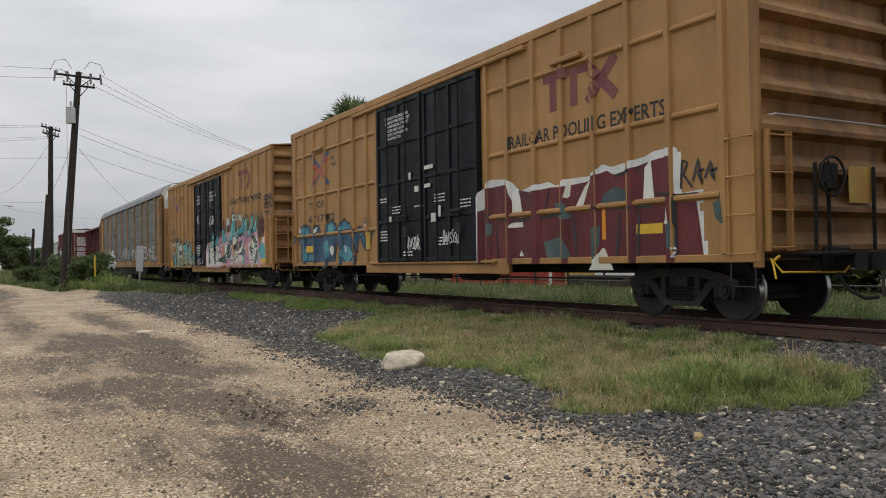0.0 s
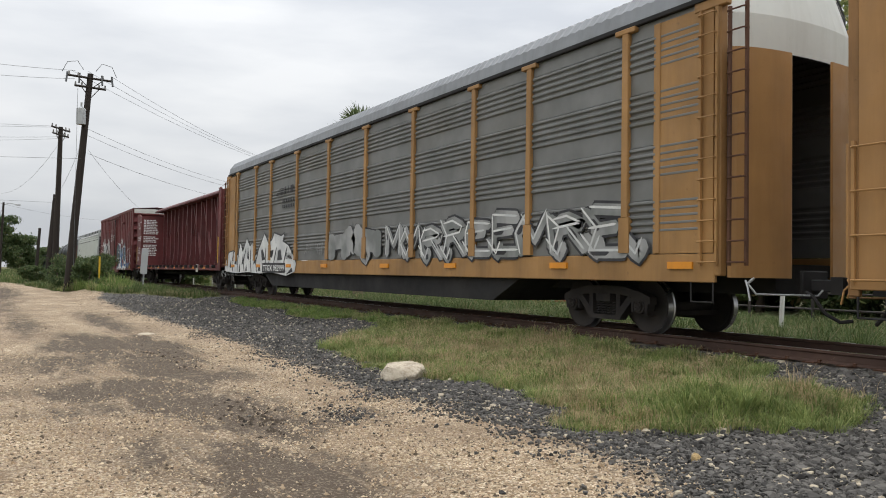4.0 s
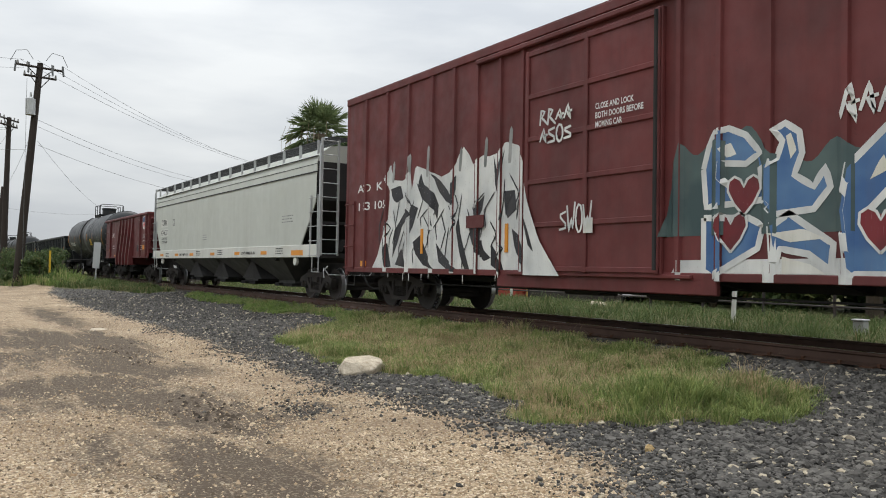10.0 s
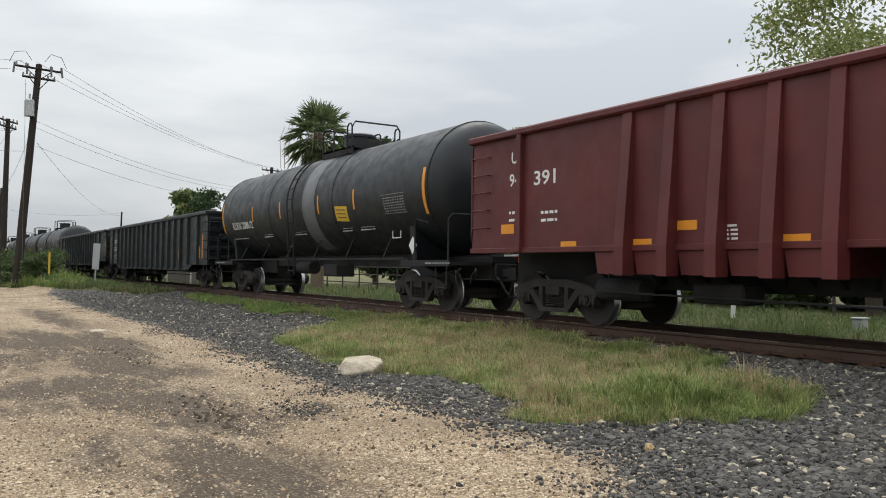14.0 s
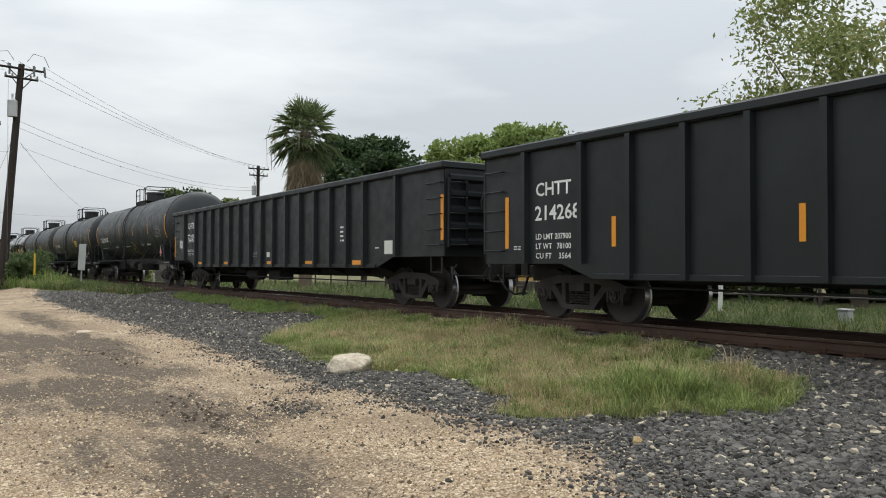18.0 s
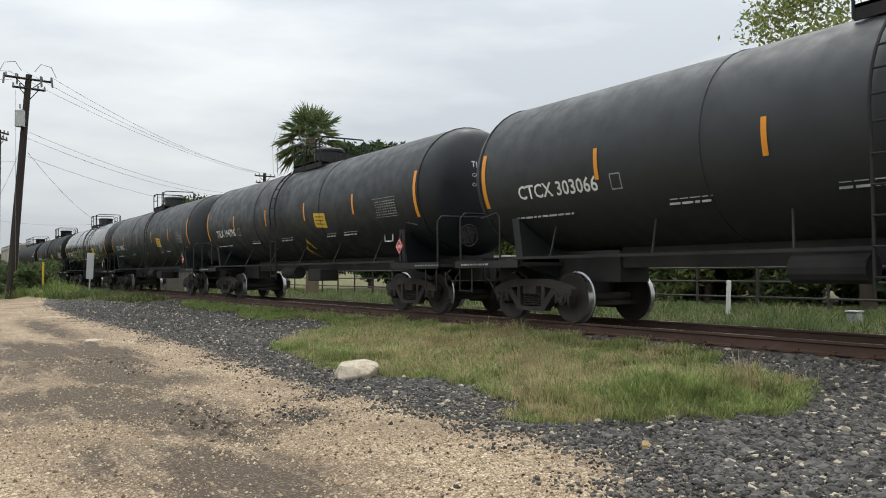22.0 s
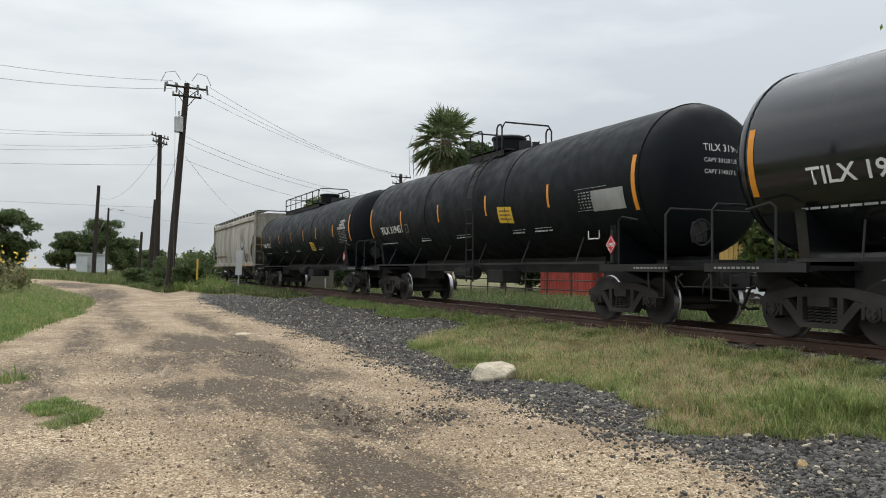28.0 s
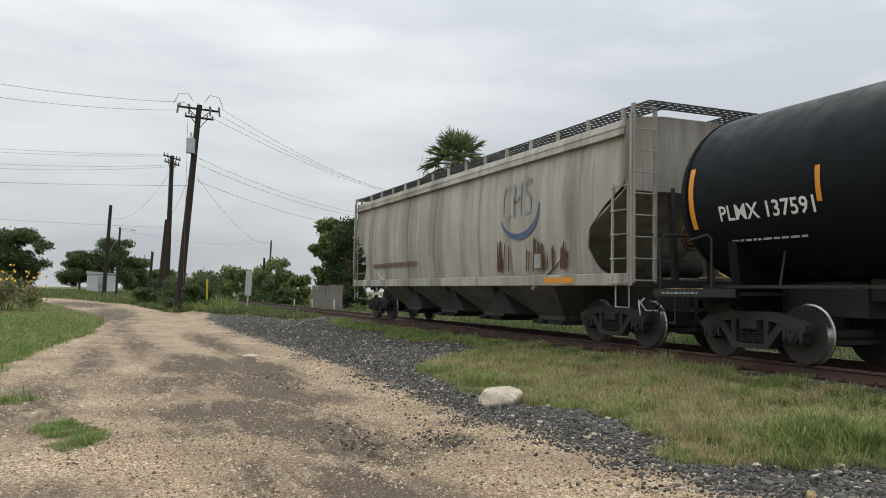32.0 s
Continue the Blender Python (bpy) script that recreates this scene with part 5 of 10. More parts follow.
def boxcar(name, start, end, label, mat, z0, z1, posts, doors, roof_mat, end_ribs=7, hor=(), post_w=0.10, post_d=0.06, door_mat=None, band=None, lever=None, lead=0.0, end_mat=None):
    car = Car(name, start, end, label, "boxcar", lead=lead)
    h, half_len = car.half, car.len / 2
    # side sheets
    for side in (-1, 1):
        s = Shape()
        s.box(side * (h - 0.05), -half_len + 0.02, z0, side * h, half_len - 0.02, z1)
        s.box(side * (h - 0.04), -half_len + 0.03, z1 - 0.16, side * (h + 0.045), half_len - 0.03, z1, 0.012)
        s.box(side * (h - 0.04), -half_len + 0.03, z0, side * (h + 0.02), half_len - 0.03, z0 + 0.12, 0.012)
        part("side_wall", s, mat, car.root)
    for u in posts:
        y = car.y(u)
        car.posts.append((y, post_w * 1.5, post_d))
        s = Shape()
        for side in (-1, 1):
            s.prism([(side * (h - 0.01), y - post_w * 0.75), (side * (h + post_d), y - post_w * 0.5), (side * (h + post_d), y + post_w * 0.5), (side * (h - 0.01), y + post_w * 0.75)], "z", z0 + 0.13, z1 - 0.165)
            part("side_post", s, mat, car.root)
            s = Shape()
    for v in hor:
        for a, b in zip(posts, posts[1:]):
            if b - a < 2.2 and not (a < doors[1] and b > doors[0]):
                ya, yb = car.y(a) + post_w * 0.76, car.y(b) - post_w * 0.76
                part("side_rib", Shape().prism([(-h + 0.01, v - 0.07), (-h - post_d * 0.85, v - 0.02), (-h - post_d * 0.85, v + 0.02), (-h + 0.01, v + 0.07)], "y", ya, yb), mat, car.root)
    # roof: a shallow ridge of cross-ribbed sheets with a raised rim
    r = Shape()
    n = 14
    for i in range(n):
        a, b = -half_len + car.len * i / n, -half_len + car.len * (i + 1) / n
        for side in (-1, 1):
            r.add([(0, a, z1 + 0.16), (0, b, z1 + 0.16), (side * (h + 0.03), b, z1 + 0.02), (side * (h + 0.03), a, z1 + 0.02), (0, a, z1 + 0.10), (0, b, z1 + 0.10), (side * (h + 0.03), b, z1 - 0.01), (side * (h + 0.03), a, z1 - 0.01)],
                  [(0, 1, 2, 3), (4, 7, 6, 5), (3, 2, 6, 7), (0, 3, 7, 4), (1, 5, 6, 2)])
        r.prism([(-h, z1 + 0.025), (0, z1 + 0.205), (h, z1 + 0.025), (h, z1 + 0.005), (0, z1 + 0.165), (-h, z1 + 0.005)], "y", b - 0.05, b + 0.01)
    part("roof", r, roof_mat, car.root)
    # floor and frame under it
    f = Shape()
    f.box(-h + 0.06, -half_len + 0.1, z0 + 0.05, h - 0.06, half_len - 0.1, z0 + 0.2)
    f.box(-0.35, -half_len, 0.70, 0.35, half_len, z0 + 0.05)
    for y in np.linspace(-half_len + 3.6, half_len - 3.6, 7):
        f.prism([(-h + 0.1, z0 + 0.05), (h - 0.1, z0 + 0.05), (0.4, 0.72), (-0.4, 0.72)], "y", y - 0.06, y + 0.06)
    f.tube([(-0.9, -1.8, 0.72), (-0.9, -0.6, 0.72)], 0.2, 14)
    f.box(-1.15, 0.4, 0.55, -0.65, 1.3, 0.86, 0.03)
    f.tube([(-1.2, -half_len + 3.2, 0.62), (-1.2, half_len - 3.2, 0.62)], 0.018, 6)
    part("underframe", f, UNDER, car.root)
    # mid sill below the doors
    ms = Shape()
    ms.box(-h - 0.02, car.y(doors[0] - 0.9), z0 - 0.20, -h + 0.08, car.y(doors[-1] + 0.9), z0 + 0.03, 0.015)
    ms.box(-h - 0.09, car.y(doors[0] - 0.5), z0 + 0.03, -h + 0.02, car.y(doors[-1] + 0.5), z0 + 0.09, 0.012)
    part("door_sill", ms, mat, car.root)
    tr = Shape()
    tr.box(-h - 0.11, car.y(doors[0] - 1.6), z1 - 0.30, -h + 0.0, car.y(doors[-1] + 1.6), z1 - 0.20, 0.02)
    part("door_track", tr, door_mat or mat, car.root)
    for k in (-1, 1):
        end_wall(car, k, z0 + 0.02, z1, end_mat or mat, end_ribs, top_mat=band)
        coupler(car, k, k * half_len)
        stirrup(car, STEEL_G if lever is None else UNDER, k * (half_len - 0.32), z0)
        ladder(car, "side_ladder", mat, -h - 0.03, k * (half_len - 0.08), k * (half_len - 0.52), z0 + 0.12, z0 + 1.75, 4)
        end_ladder(car, mat, k * half_len, k, -h + 0.10, -h + 0.56, z0 + 0.2, z0 + 1.75, 4)
    cut_lever(car, -1, -half_len, lever or UNDER)
    cut_lever(car, 1, half_len, lever or UNDER)
    brake_wheel(car, UNDER, -0.35, -half_len - 0.22, 2.1, -1)
    trucks(car, 2.0)
    TRAIN.append(car)
    return car


def plug_door(car, u0, u1, z0, z1, mat, rows, rods=True, label=""):
    """One sliding door leaf: pressed panels in a frame, lock rods and handles."""
    h = car.half
    a, b = car.y(u0), car.y(u1)
    d = part("door", Shape().box(-h - 0.085, a + 0.02, z0, -h - 0.005, b - 0.02, z1, 0.01), mat, car.root, label)
    for y in (a + 0.09, b - 0.09, (a + b) / 2):
        part("door_stile", Shape().box(-h - 0.125, y - 0.05, z0 + 0.02, -h - 0.08, y + 0.05, z1 - 0.02, 0.012), mat, d)
    for i in range(rows + 1):
        z = z0 + 0.08 + (z1 - z0 - 0.16) * i / rows
        part("door_rib", Shape().box(-h - 0.12, a + 0.04, z - 0.045, -h - 0.08, b - 0.04, z + 0.045, 0.01), mat, d)
    car.posts.append(((a + b) / 2, abs(b - a) - 0.04, 0.125))
    if rods:
        for y in (a + (b - a) * 0.30, a + (b - a) * 0.70):
            part("lock_rod", Shape().tube([(-h - 0.155, y, z0 + 0.05), (-h - 0.155, y, z1 - 0.05)], 0.02, 8), mat, d, smooth=True)
        g = Shape()
        yc = a + (b - a) * 0.30
        g.box(-h - 0.22, yc - 0.12, z0 + 1.12, -h - 0.15, yc + 0.34, z0 + 1.18, 0.01)
        g.box(-h - 0.20, yc - 0.08, z0 + 0.62, -h - 0.15, yc + 0.08, z0 + 0.86, 0.02)
        part("door_handle", g, UNDER, d)
    return d


def cross_logo(car, u, v, w, hgt):
    """The faded crossing swooshes near a boxcar's end."""
    a, b = Shape(), Shape()
    brush(a, car, [(u + w / 2, v + hgt / 2), (u + 0.1, v + 0.1), (u, v), (u + 0.12, v - 0.15), (u + w / 2, v - hgt / 2)], 0.17, 0.005, (1, 1))
    brush(a, car, [(u - 0.16, v - 0.1), (u - w / 2, v - hgt / 2)], 0.17, 0.005, (1, 1))
    brush(a, car, [(u - 0.2, v + 0.16), (u - w / 2, v + hgt / 2)], 0.15, 0.005, (1, 1))
    brush(b, car, [(u + w * 0.46, v + hgt * 0.28), (u + 0.15, v + 0.02), (u - w * 0.32, v - hgt * 0.28)], 0.16, 0.0075, (1, 1))
    brush(b, car, [(u + w * 0.46, v - hgt * 0.5), (u + 0.15, v - 0.08), (u - w * 0.44, v + hgt * 0.3)], 0.16, 0.0080, (1, 1))
    part("logo", a, NAVY, car.root)
    part("logo", b, FADERED, car.root)


def letter_logo(car, u, v, w, hgt, mat):
    """A big faded three-stroke emblem: two posts with a bar, and a cross."""
    s = Shape()
    k = w / 3
    brush(s, car, [(u, v + hgt), (u - k * 1.9, v + hgt)], 0.2, 0.005, (1, 1))
    brush(s, car, [(u - k * 0.45, v + hgt), (u - k * 0.45, v)], 0.2, 0.0052, (1, 1))
    brush(s, car, [(u - k * 1.35, v + hgt), (u - k * 1.35, v)], 0.2, 0.0054, (1, 1))
    brush(s, car, [(u - k * 1.9, v + hgt * 1.05), (u - k * 3, v)], 0.2, 0.0056, (1, 1))
    brush(s, car, [(u - k * 3, v + hgt * 1.05), (u - k * 1.9, v)], 0.2, 0.0058, (1, 1))
    part("logo", s, mat, car.root)


# leading tan boxcar
A = boxcar("boxcar", 7.36, 26.36, "tan boxcar with black double doors and dark red graffiti", TAN, 0.89, 5.36,
           [0.02, 1.06, 1.95, 2.83, 3.69, 4.55, 5.45, 6.2, 11.62, 12.25, 13.15, 14.2, 15.3, 16.3, 17.2, 18.0], (6.36, 11.47), TAN_OLD, 8,
           (1.87, 3.14, 4.48), lever=YELLOW, lead=0.57, end_mat=TAN_END)
plug_door(A, 8.93, 11.44, 0.95, 5.05, DOORBLACK, 4, label="scuffed black sliding door")
plug_door(A, 6.40, 8.88, 0.95, 5.05, DOORBLACK, 4, label="scuffed black sliding door")
lettering(A, "RAILCAR POOLING EXPERTS", 5.40, 3.20, 0.26, DARKLET, wide=4.25)
letter_logo(A, 4.25, 3.72, 2.0, 0.65, FADELET)
cross_logo(A, 15.8, 3.9, 1.5, 1.0)
# dark red letters with white rims and black shadows
piece(A, [(6.5, 0.93), (6.5, 2.32), (6.38, 2.49), (6.09, 2.66), (5.43, 2.6), (5.05, 2.34), (4.67, 2.4), (4.13, 2.43), (3.88, 2.33), (3.63, 2.43), (2.93, 2.42), (2.63, 2.6), (2.41, 2.52), (1.61, 2.6), (1.42, 2.66), (0.95, 2.68), (0.83, 2.53), (0.87, 1.95), (0.41, 1.98), (0.41, 1.85), (0.47, 1.75), (0.34, 0.93)], SP_WHITE, 0.003)
piece(A, [(6.47, 0.9), (6.44, 2.01), (6.24, 2.12), (6.32, 2.48), (5.43, 2.51), (5.35, 2.12), (5.08, 2.36), (4.77, 2.29), (4.05, 2.32), (3.71, 2.30), (3.0, 2.33), (2.85, 2.42), (2.49, 2.47), (2.35, 2.38), (1.62, 2.49), (1.36, 2.53), (1.01, 2.55), (0.99, 1.88), (0.55, 1.86), (0.49, 1.44), (0.42, 0.9)], SP_WINE, 0.006)
for q in ([(5.34, 2.29), (5.14, 2.44), (5.05, 2.26), (4.97, 1.81), (5.36, 1.83)], [(1.64, 2.4), (1.45, 2.55), (1.40, 1.82), (1.66, 1.84)], [(3.08, 2.25), (2.93, 2.36), (3.17, 1.84), (3.36, 1.89)], [(3.63, 2.39), (3.44, 2.41), (3.51, 2.07), (3.64, 2.1)],
          [(3.02, 0.78), (2.62, 1.2), (2.38, 0.78)], [(5.4, 1.62), (4.95, 1.62), (4.97, 1.72), (5.38, 1.72)], [(5.1, 1.05), (4.95, 1.05), (5.02, 1.2)], [(1.22, 1.5), (1.08, 1.5), (1.12, 1.75)]):
    piece(A, q, SP_CREAM, 0.0095)
for q in ([(2.64, 2.07), (2.29, 2.18), (1.95, 2.06), (2.02, 1.88), (2.44, 1.8), (2.69, 1.85)], [(3.97, 2.02), (3.64, 2.02), (3.49, 1.73), (3.82, 1.67)], [(1.15, 1.47), (0.98, 1.55), (0.92, 1.37), (0.99, 1.11), (1.14, 1.12)], [(5.25, 2.28), (5.14, 2.36), (5.08, 2.2), (5.15, 2.05)],
          [(6.3, 1.7), (6.1, 1.78), (6.05, 1.55), (6.2, 1.45)], [(4.3, 1.3), (3.7, 1.4), (3.5, 1.0), (4.2, 0.95)], [(2.95, 1.5), (2.7, 1.55), (2.75, 1.0), (2.95, 0.95)], [(0.25, 1.75), (0.05, 1.85), (0.02, 1.45), (0.2, 1.5)]):
    piece(A, q, SP_SLATE, 0.0085)
_k = Shape()
for i, pts in enumerate(([(6.36, 1.95), (5.5, 1.78), (4.6, 1.76)], [(4.5, 1.76), (3.6, 1.82), (2.7, 1.86)], [(2.6, 1.84), (1.9, 1.80), (1.45, 1.80)], [(1.35, 1.98), (0.9, 1.92), (0.5, 1.92)], [(4.72, 2.25), (4.66, 1.95)], [(4.1, 2.28), (4.25, 1.9)], [(2.3, 2.36), (1.7, 2.44)], [(0.97, 1.9), (0.95, 1.0)], [(3.4, 1.75), (3.35, 1.0)], [(5.9, 1.7), (5.85, 0.95)], [(2.2, 1.7), (2.3, 1.0)], [(1.75, 1.7), (1.8, 1.0)])):
    brush(_k, A, pts, 0.05, 0.0105 + 0.0002 * i, (0.8, 0.8))
part("spray_shadow", _k, SP_BLACK, A.root)
# blue and teal letters with dark outlines
for q in ([(18.39, 1.88), (17.7, 1.89), (17.65, 2.17), (17.15, 2.23), (16.69, 2.15), (16.61, 1.88), (16.39, 1.87), (16.22, 2.16), (15.93, 2.17), (15.76, 1.86), (15.28, 1.84), (15.29, 2.16), (14.85, 2.28), (14.54, 2.14), (14.36, 1.78), (14.66, 1.04), (14.48, 0.84), (14.84, 0.84), (15.03, 0.98), (15.31, 0.84), (15.71, 0.84), (15.92, 1.03), (17.61, 0.97), (17.54, 1.41), (17.75, 1.77), (18.25, 1.62)],
          [(14.39, 0.94), (14.13, 1.35), (14.4, 1.84), (14.26, 2.08), (13.89, 2.28), (13.72, 2.15), (13.53, 2.13), (13.4, 1.97), (13.48, 1.75), (13.13, 1.53), (13.06, 0.94)],
          [(13.06, 1.34), (13.1, 1.63), (13.07, 1.88), (12.88, 1.99), (12.66, 1.98), (12.49, 1.71), (12.31, 1.56), (12.21, 1.58), (12.13, 1.74), (12.22, 1.81), (11.87, 1.86), (12.0, 1.73), (12.08, 1.5), (12.24, 1.32), (12.45, 1.32), (12.66, 1.52), (12.8, 1.72), (12.92, 1.53), (12.97, 1.24)]):
    piece(A, q, SP_DEEP, 0.005, SP_BLACK, 0.05)
for q in ([(17.6, 2.1), (17.2, 2.16), (16.9, 2.05), (16.8, 1.9), (17.5, 1.92)], [(15.2, 2.1), (14.9, 2.2), (14.6, 2.05), (14.7, 1.92), (15.2, 1.9)], [(14.25, 1.95), (13.9, 2.2), (13.5, 2.08), (13.5, 1.95), (13.9, 1.8)], [(14.2, 1.2), (14.0, 1.5), (13.6, 1.45), (13.3, 1.2), (13.7, 1.0)],
          [(12.98, 1.85), (12.75, 1.94), (12.6, 1.8), (12.75, 1.72)], [(17.4, 1.35), (17.0, 1.5), (16.5, 1.4), (16.4, 1.1), (17.2, 1.05)], [(15.6, 1.6), (15.2, 1.7), (15.1, 1.2), (15.4, 1.0)]):
    piece(A, q, SP_SEA, 0.0075)
for q in ([(15.09, 1.37), (14.94, 1.53), (14.75, 1.45), (14.75, 1.25), (14.93, 1.2)], [(13.92, 1.47), (13.8, 1.5), (13.75, 1.3), (13.88, 1.28)], [(17.75, 1.98), (17.6, 2.0), (17.62, 2.2), (17.7, 2.2)], [(16.3, 1.95), (16.22, 1.9), (16.1, 2.1), (16.18, 2.12)], [(12.5, 2.0), (12.4, 1.95), (12.3, 2.15), (12.38, 2.2)]):
    piece(A, q, SP_CREAM, 0.010)
_k = Shape()
for i, pts in enumerate(([(18.3, 1.84), (17.2, 1.78), (15.9, 1.82), (14.5, 1.86)], [(14.5, 1.9), (13.6, 1.93), (12.9, 1.9)], [(17.1, 1.7), (16.9, 1.2), (17.0, 1.0)], [(16.3, 1.75), (16.1, 1.3), (15.95, 1.05)], [(15.5, 1.75), (15.45, 1.3), (15.2, 0.95)], [(14.7, 1.7), (14.6, 1.4), (14.75, 1.1)], [(13.95, 1.75), (14.05, 1.2)], [(13.4, 1.6), (13.3, 1.1)])):
    brush(_k, A, pts, 0.045, 0.0108 + 0.0002 * i, (0.8, 0.8))
part("spray_shadow", _k, SP_BLACK, A.root)
piece(A, [(12.25, 1.8), (12.08, 1.82), (12.1, 1.35), (12.25, 1.32)], SP_YEL, 0.012)
plate(A, "warning_plate", YELLOW, 16.95, 1.33, 0.6, 0.2)
lettering(A, "TB  OX", 16.85, 2.72, 0.22, DARKLET, wide=1.4)
lettering(A, "6717 82", 16.85, 2.28, 0.22, DARKLET, wide=2.2)
lettering(A, "any", 14.9, 4.12, 0.15, DARKLET, tilt=0.2)
lettering(A, "road", 14.9, 3.92, 0.15, DARKLET, tilt=0.2)
lettering(A, "next", 17.6, 3.92, 0.14, FADELET, tilt=0.2)
lettering(A, "load", 17.6, 3.72, 0.14, FADELET, tilt=0.2)
lettering(A, "16", 12.6, 2.02, 0.26, DARKLET, tilt=0.3)
for i, w in enumerate(("CERRAR Y BLOQUEAR", "AMBAS PUERTAS ANTES", "DE MOVER EL CARRO", "CLOSE AND LOCK", "BOTH DOORS BEFORE", "MOVING CAR")):
    lettering(A, w, 10.85 - 0.03 * i, 4.62 - i * 0.105, 0.072, WHITE, wide=(1.3, 1.35, 1.25, 1.0, 1.15, 0.75)[i])
for uu, vv, w, hh in ((9.55, 2.98, 0.10, 0.18), (8.75, 3.15, 0.42, 0.09), (9.25, 2.66, 0.20, 0.14), (8.75, 2.72, 0.28, 0.09), (10.72, 2.0, 0.18, 0.14), (8.45, 1.9, 0.22, 0.2), (8.1, 2.0, 0.1, 0.26)):
    plate(A, "paper_label", SILL, uu, vv, w, hh, 0.004)
scribble(A, 0.85, 2.0, 0.7, 0.5, SP_BLACK, 3, 0.04, 3)
plate(A, "warning_plate", YELLOW, 1.86, 1.36, 0.62, 0.16)
lettering(A, "2016", 1.05, 0.98, 0.17, SP_WHITE)
plate(A, "reflector", ORANGE, 2.65, 1.30, 0.09, 0.55)
for uu, vv, rows in ((11.2, 2.6, 2), (11.2, 1.75, 4), (10.5, 2.35, 3), (9.3, 2.3, 1), (8.3, 2.5, 3), (8.2, 1.5, 3), (7.2, 2.3, 3), (9.9, 1.2, 2)):
    bars(A, WHITE, uu, vv, 0.5, rows, 0.028, 0.075, int(uu * 10) + rows)
scribble(A, 9.7, 1.25, 0.7, 0.35, SP_WHITE, 9)
scribble(A, 7.9, 1.35, 0.7, 0.35, SP_WHITE, 19)
hatch = Shape().box(-A.half - 0.10, A.y(3.1), 4.55, -A.half + 0.01, A.y(3.95), 4.66, 0.02)
part("vent_hood", hatch, TAN, A.root)
part("vent_hood", Shape().box(-A.half - 0.12, A.y(15.4), 4.5, -A.half + 0.01, A.y(16.3), 4.6, 0.02), TAN, A.root)

# an unseen boxcar added ahead of it, to keep sky light off its end
AHEAD = boxcar("boxcar", -13.15, 5.5, "unseen tan boxcar added to shade the end of the next car", TAN, 0.89, 5.22, [0.3, 1.25, 2.15, 3.02, 3.85, 4.75, 5.66, 6.45, 11.72, 12.46, 13.34, 14.33, 15.2, 16.09, 16.93, 17.85], (6.6, 11.6), TAN_OLD, 8, lever=TAN)
plug_door(AHEAD, 9.0, 11.5, 0.95, 4.9, DOORBLACK, 3, False)
plug_door(AHEAD, 6.65, 8.95, 0.95, 4.9, DOORBLACK, 3, False)

# second tan boxcar, without the cross ribs
B = boxcar("boxcar", 28.5, 47.3, "tan boxcar with black doors and pink and teal graffiti", TAN, 0.85, 5.35,
           [0.70, 1.65, 2.55, 3.42, 4.25, 5.15, 6.06, 6.85, 12.12, 12.86, 13.74, 14.73, 15.60, 16.49, 17.33, 18.25], (7.0, 12.0), TAN_OLD, 8, lever=TAN, end_mat=TAN_END)
plug_door(B, 9.72, 11.98, 0.95, 4.92, DOORBLACK, 3, label="black sliding door with white stencils")
plug_door(B, 7.03, 9.67, 0.95, 4.92, DOORBLACK, 3, label="black sliding door with sprayed tags")
lettering(B, "Railcar Pooling Experts", 5.82, 3.50, 0.30, DARKLET, wide=4.45)
letter_logo(B, 4.25, 4.04, 1.68, 0.66, FADELET)
cross_logo(B, 16.35, 4.1, 1.55, 1.15)
lettering(B, "next", 17.95, 3.92, 0.15, DARKLET, tilt=0.2)
lettering(B, "load", 17.95, 3.68, 0.15, DARKLET, tilt=0.2)
lettering(B, "any", 15.30, 4.15, 0.17, DARKLET, tilt=0.2)
lettering(B, "road", 15.30, 3.9, 0.17, DARKLET, tilt=0.2)
lettering(B, "TB  OX", 18.15, 2.72, 0.22, DARKLET, wide=1.3)
lettering(B, "66 19 98", 18.15, 2.28, 0.22, DARKLET, wide=2.15)
# brown spiked cloud, pink and cream ground, slate shards, teal spikes, thin dark outlines
rnd = random.Random(8)
LAY = {k: Shape() for k in ("brown", "pink", "cream", "slate", "teal", "line", "cyan", "shine")}
for i in range(15):
    uu = 1.5 + 5.4 * i / 14
    filled(LAY["brown"], B, [(uu + 0.42, 2.0), (uu - 0.42, 2.0), (uu - 0.1 + rnd.uniform(-0.25, 0.25), rnd.uniform(2.75, 3.45) - 0.25 * abs(i - 7) / 7)], 0.003 + 0.00005 * i)
filled(LAY["pink"], B, [(0.98, 0.86), (9.6, 0.86), (9.7, 1.5), (9.2, 2.0), (8.0, 2.05), (7.3, 1.9), (7.0, 2.25), (5.2, 2.45), (4.2, 2.1), (3.3, 2.3), (2.4, 2.45), (1.7, 2.3), (1.45, 1.4), (1.1, 1.2)], 0.005)
for q in ([(6.95, 0.95), (9.5, 0.95), (9.45, 1.35), (9.0, 1.85), (7.9, 1.95), (7.1, 1.7)], [(1.55, 1.05), (2.95, 1.05), (3.1, 1.8), (2.2, 2.05), (1.7, 1.9)], [(3.4, 1.15), (5.3, 1.05), (5.2, 2.0), (4.9, 2.35), (4.6, 1.85), (3.7, 1.7)], [(5.6, 1.2), (6.8, 1.3), (6.6, 1.85), (5.9, 1.75)]):
    filled(LAY["cream"], B, q, 0.0065)
for i in range(16):
    uu, vv = rnd.uniform(1.7, 7.2), rnd.uniform(0.95, 1.9)
    w, hh, k = rnd.uniform(0.18, 0.5), rnd.uniform(0.25, 0.75), rnd.uniform(-0.5, 0.5)
    filled(LAY["slate"], B, [(uu + w, vv), (uu - w * 0.4, vv - 0.05), (uu - w * 0.5 + k, vv + hh), (uu + w * 0.2 + k, vv + hh * 0.7)], 0.008 + 0.00008 * i)
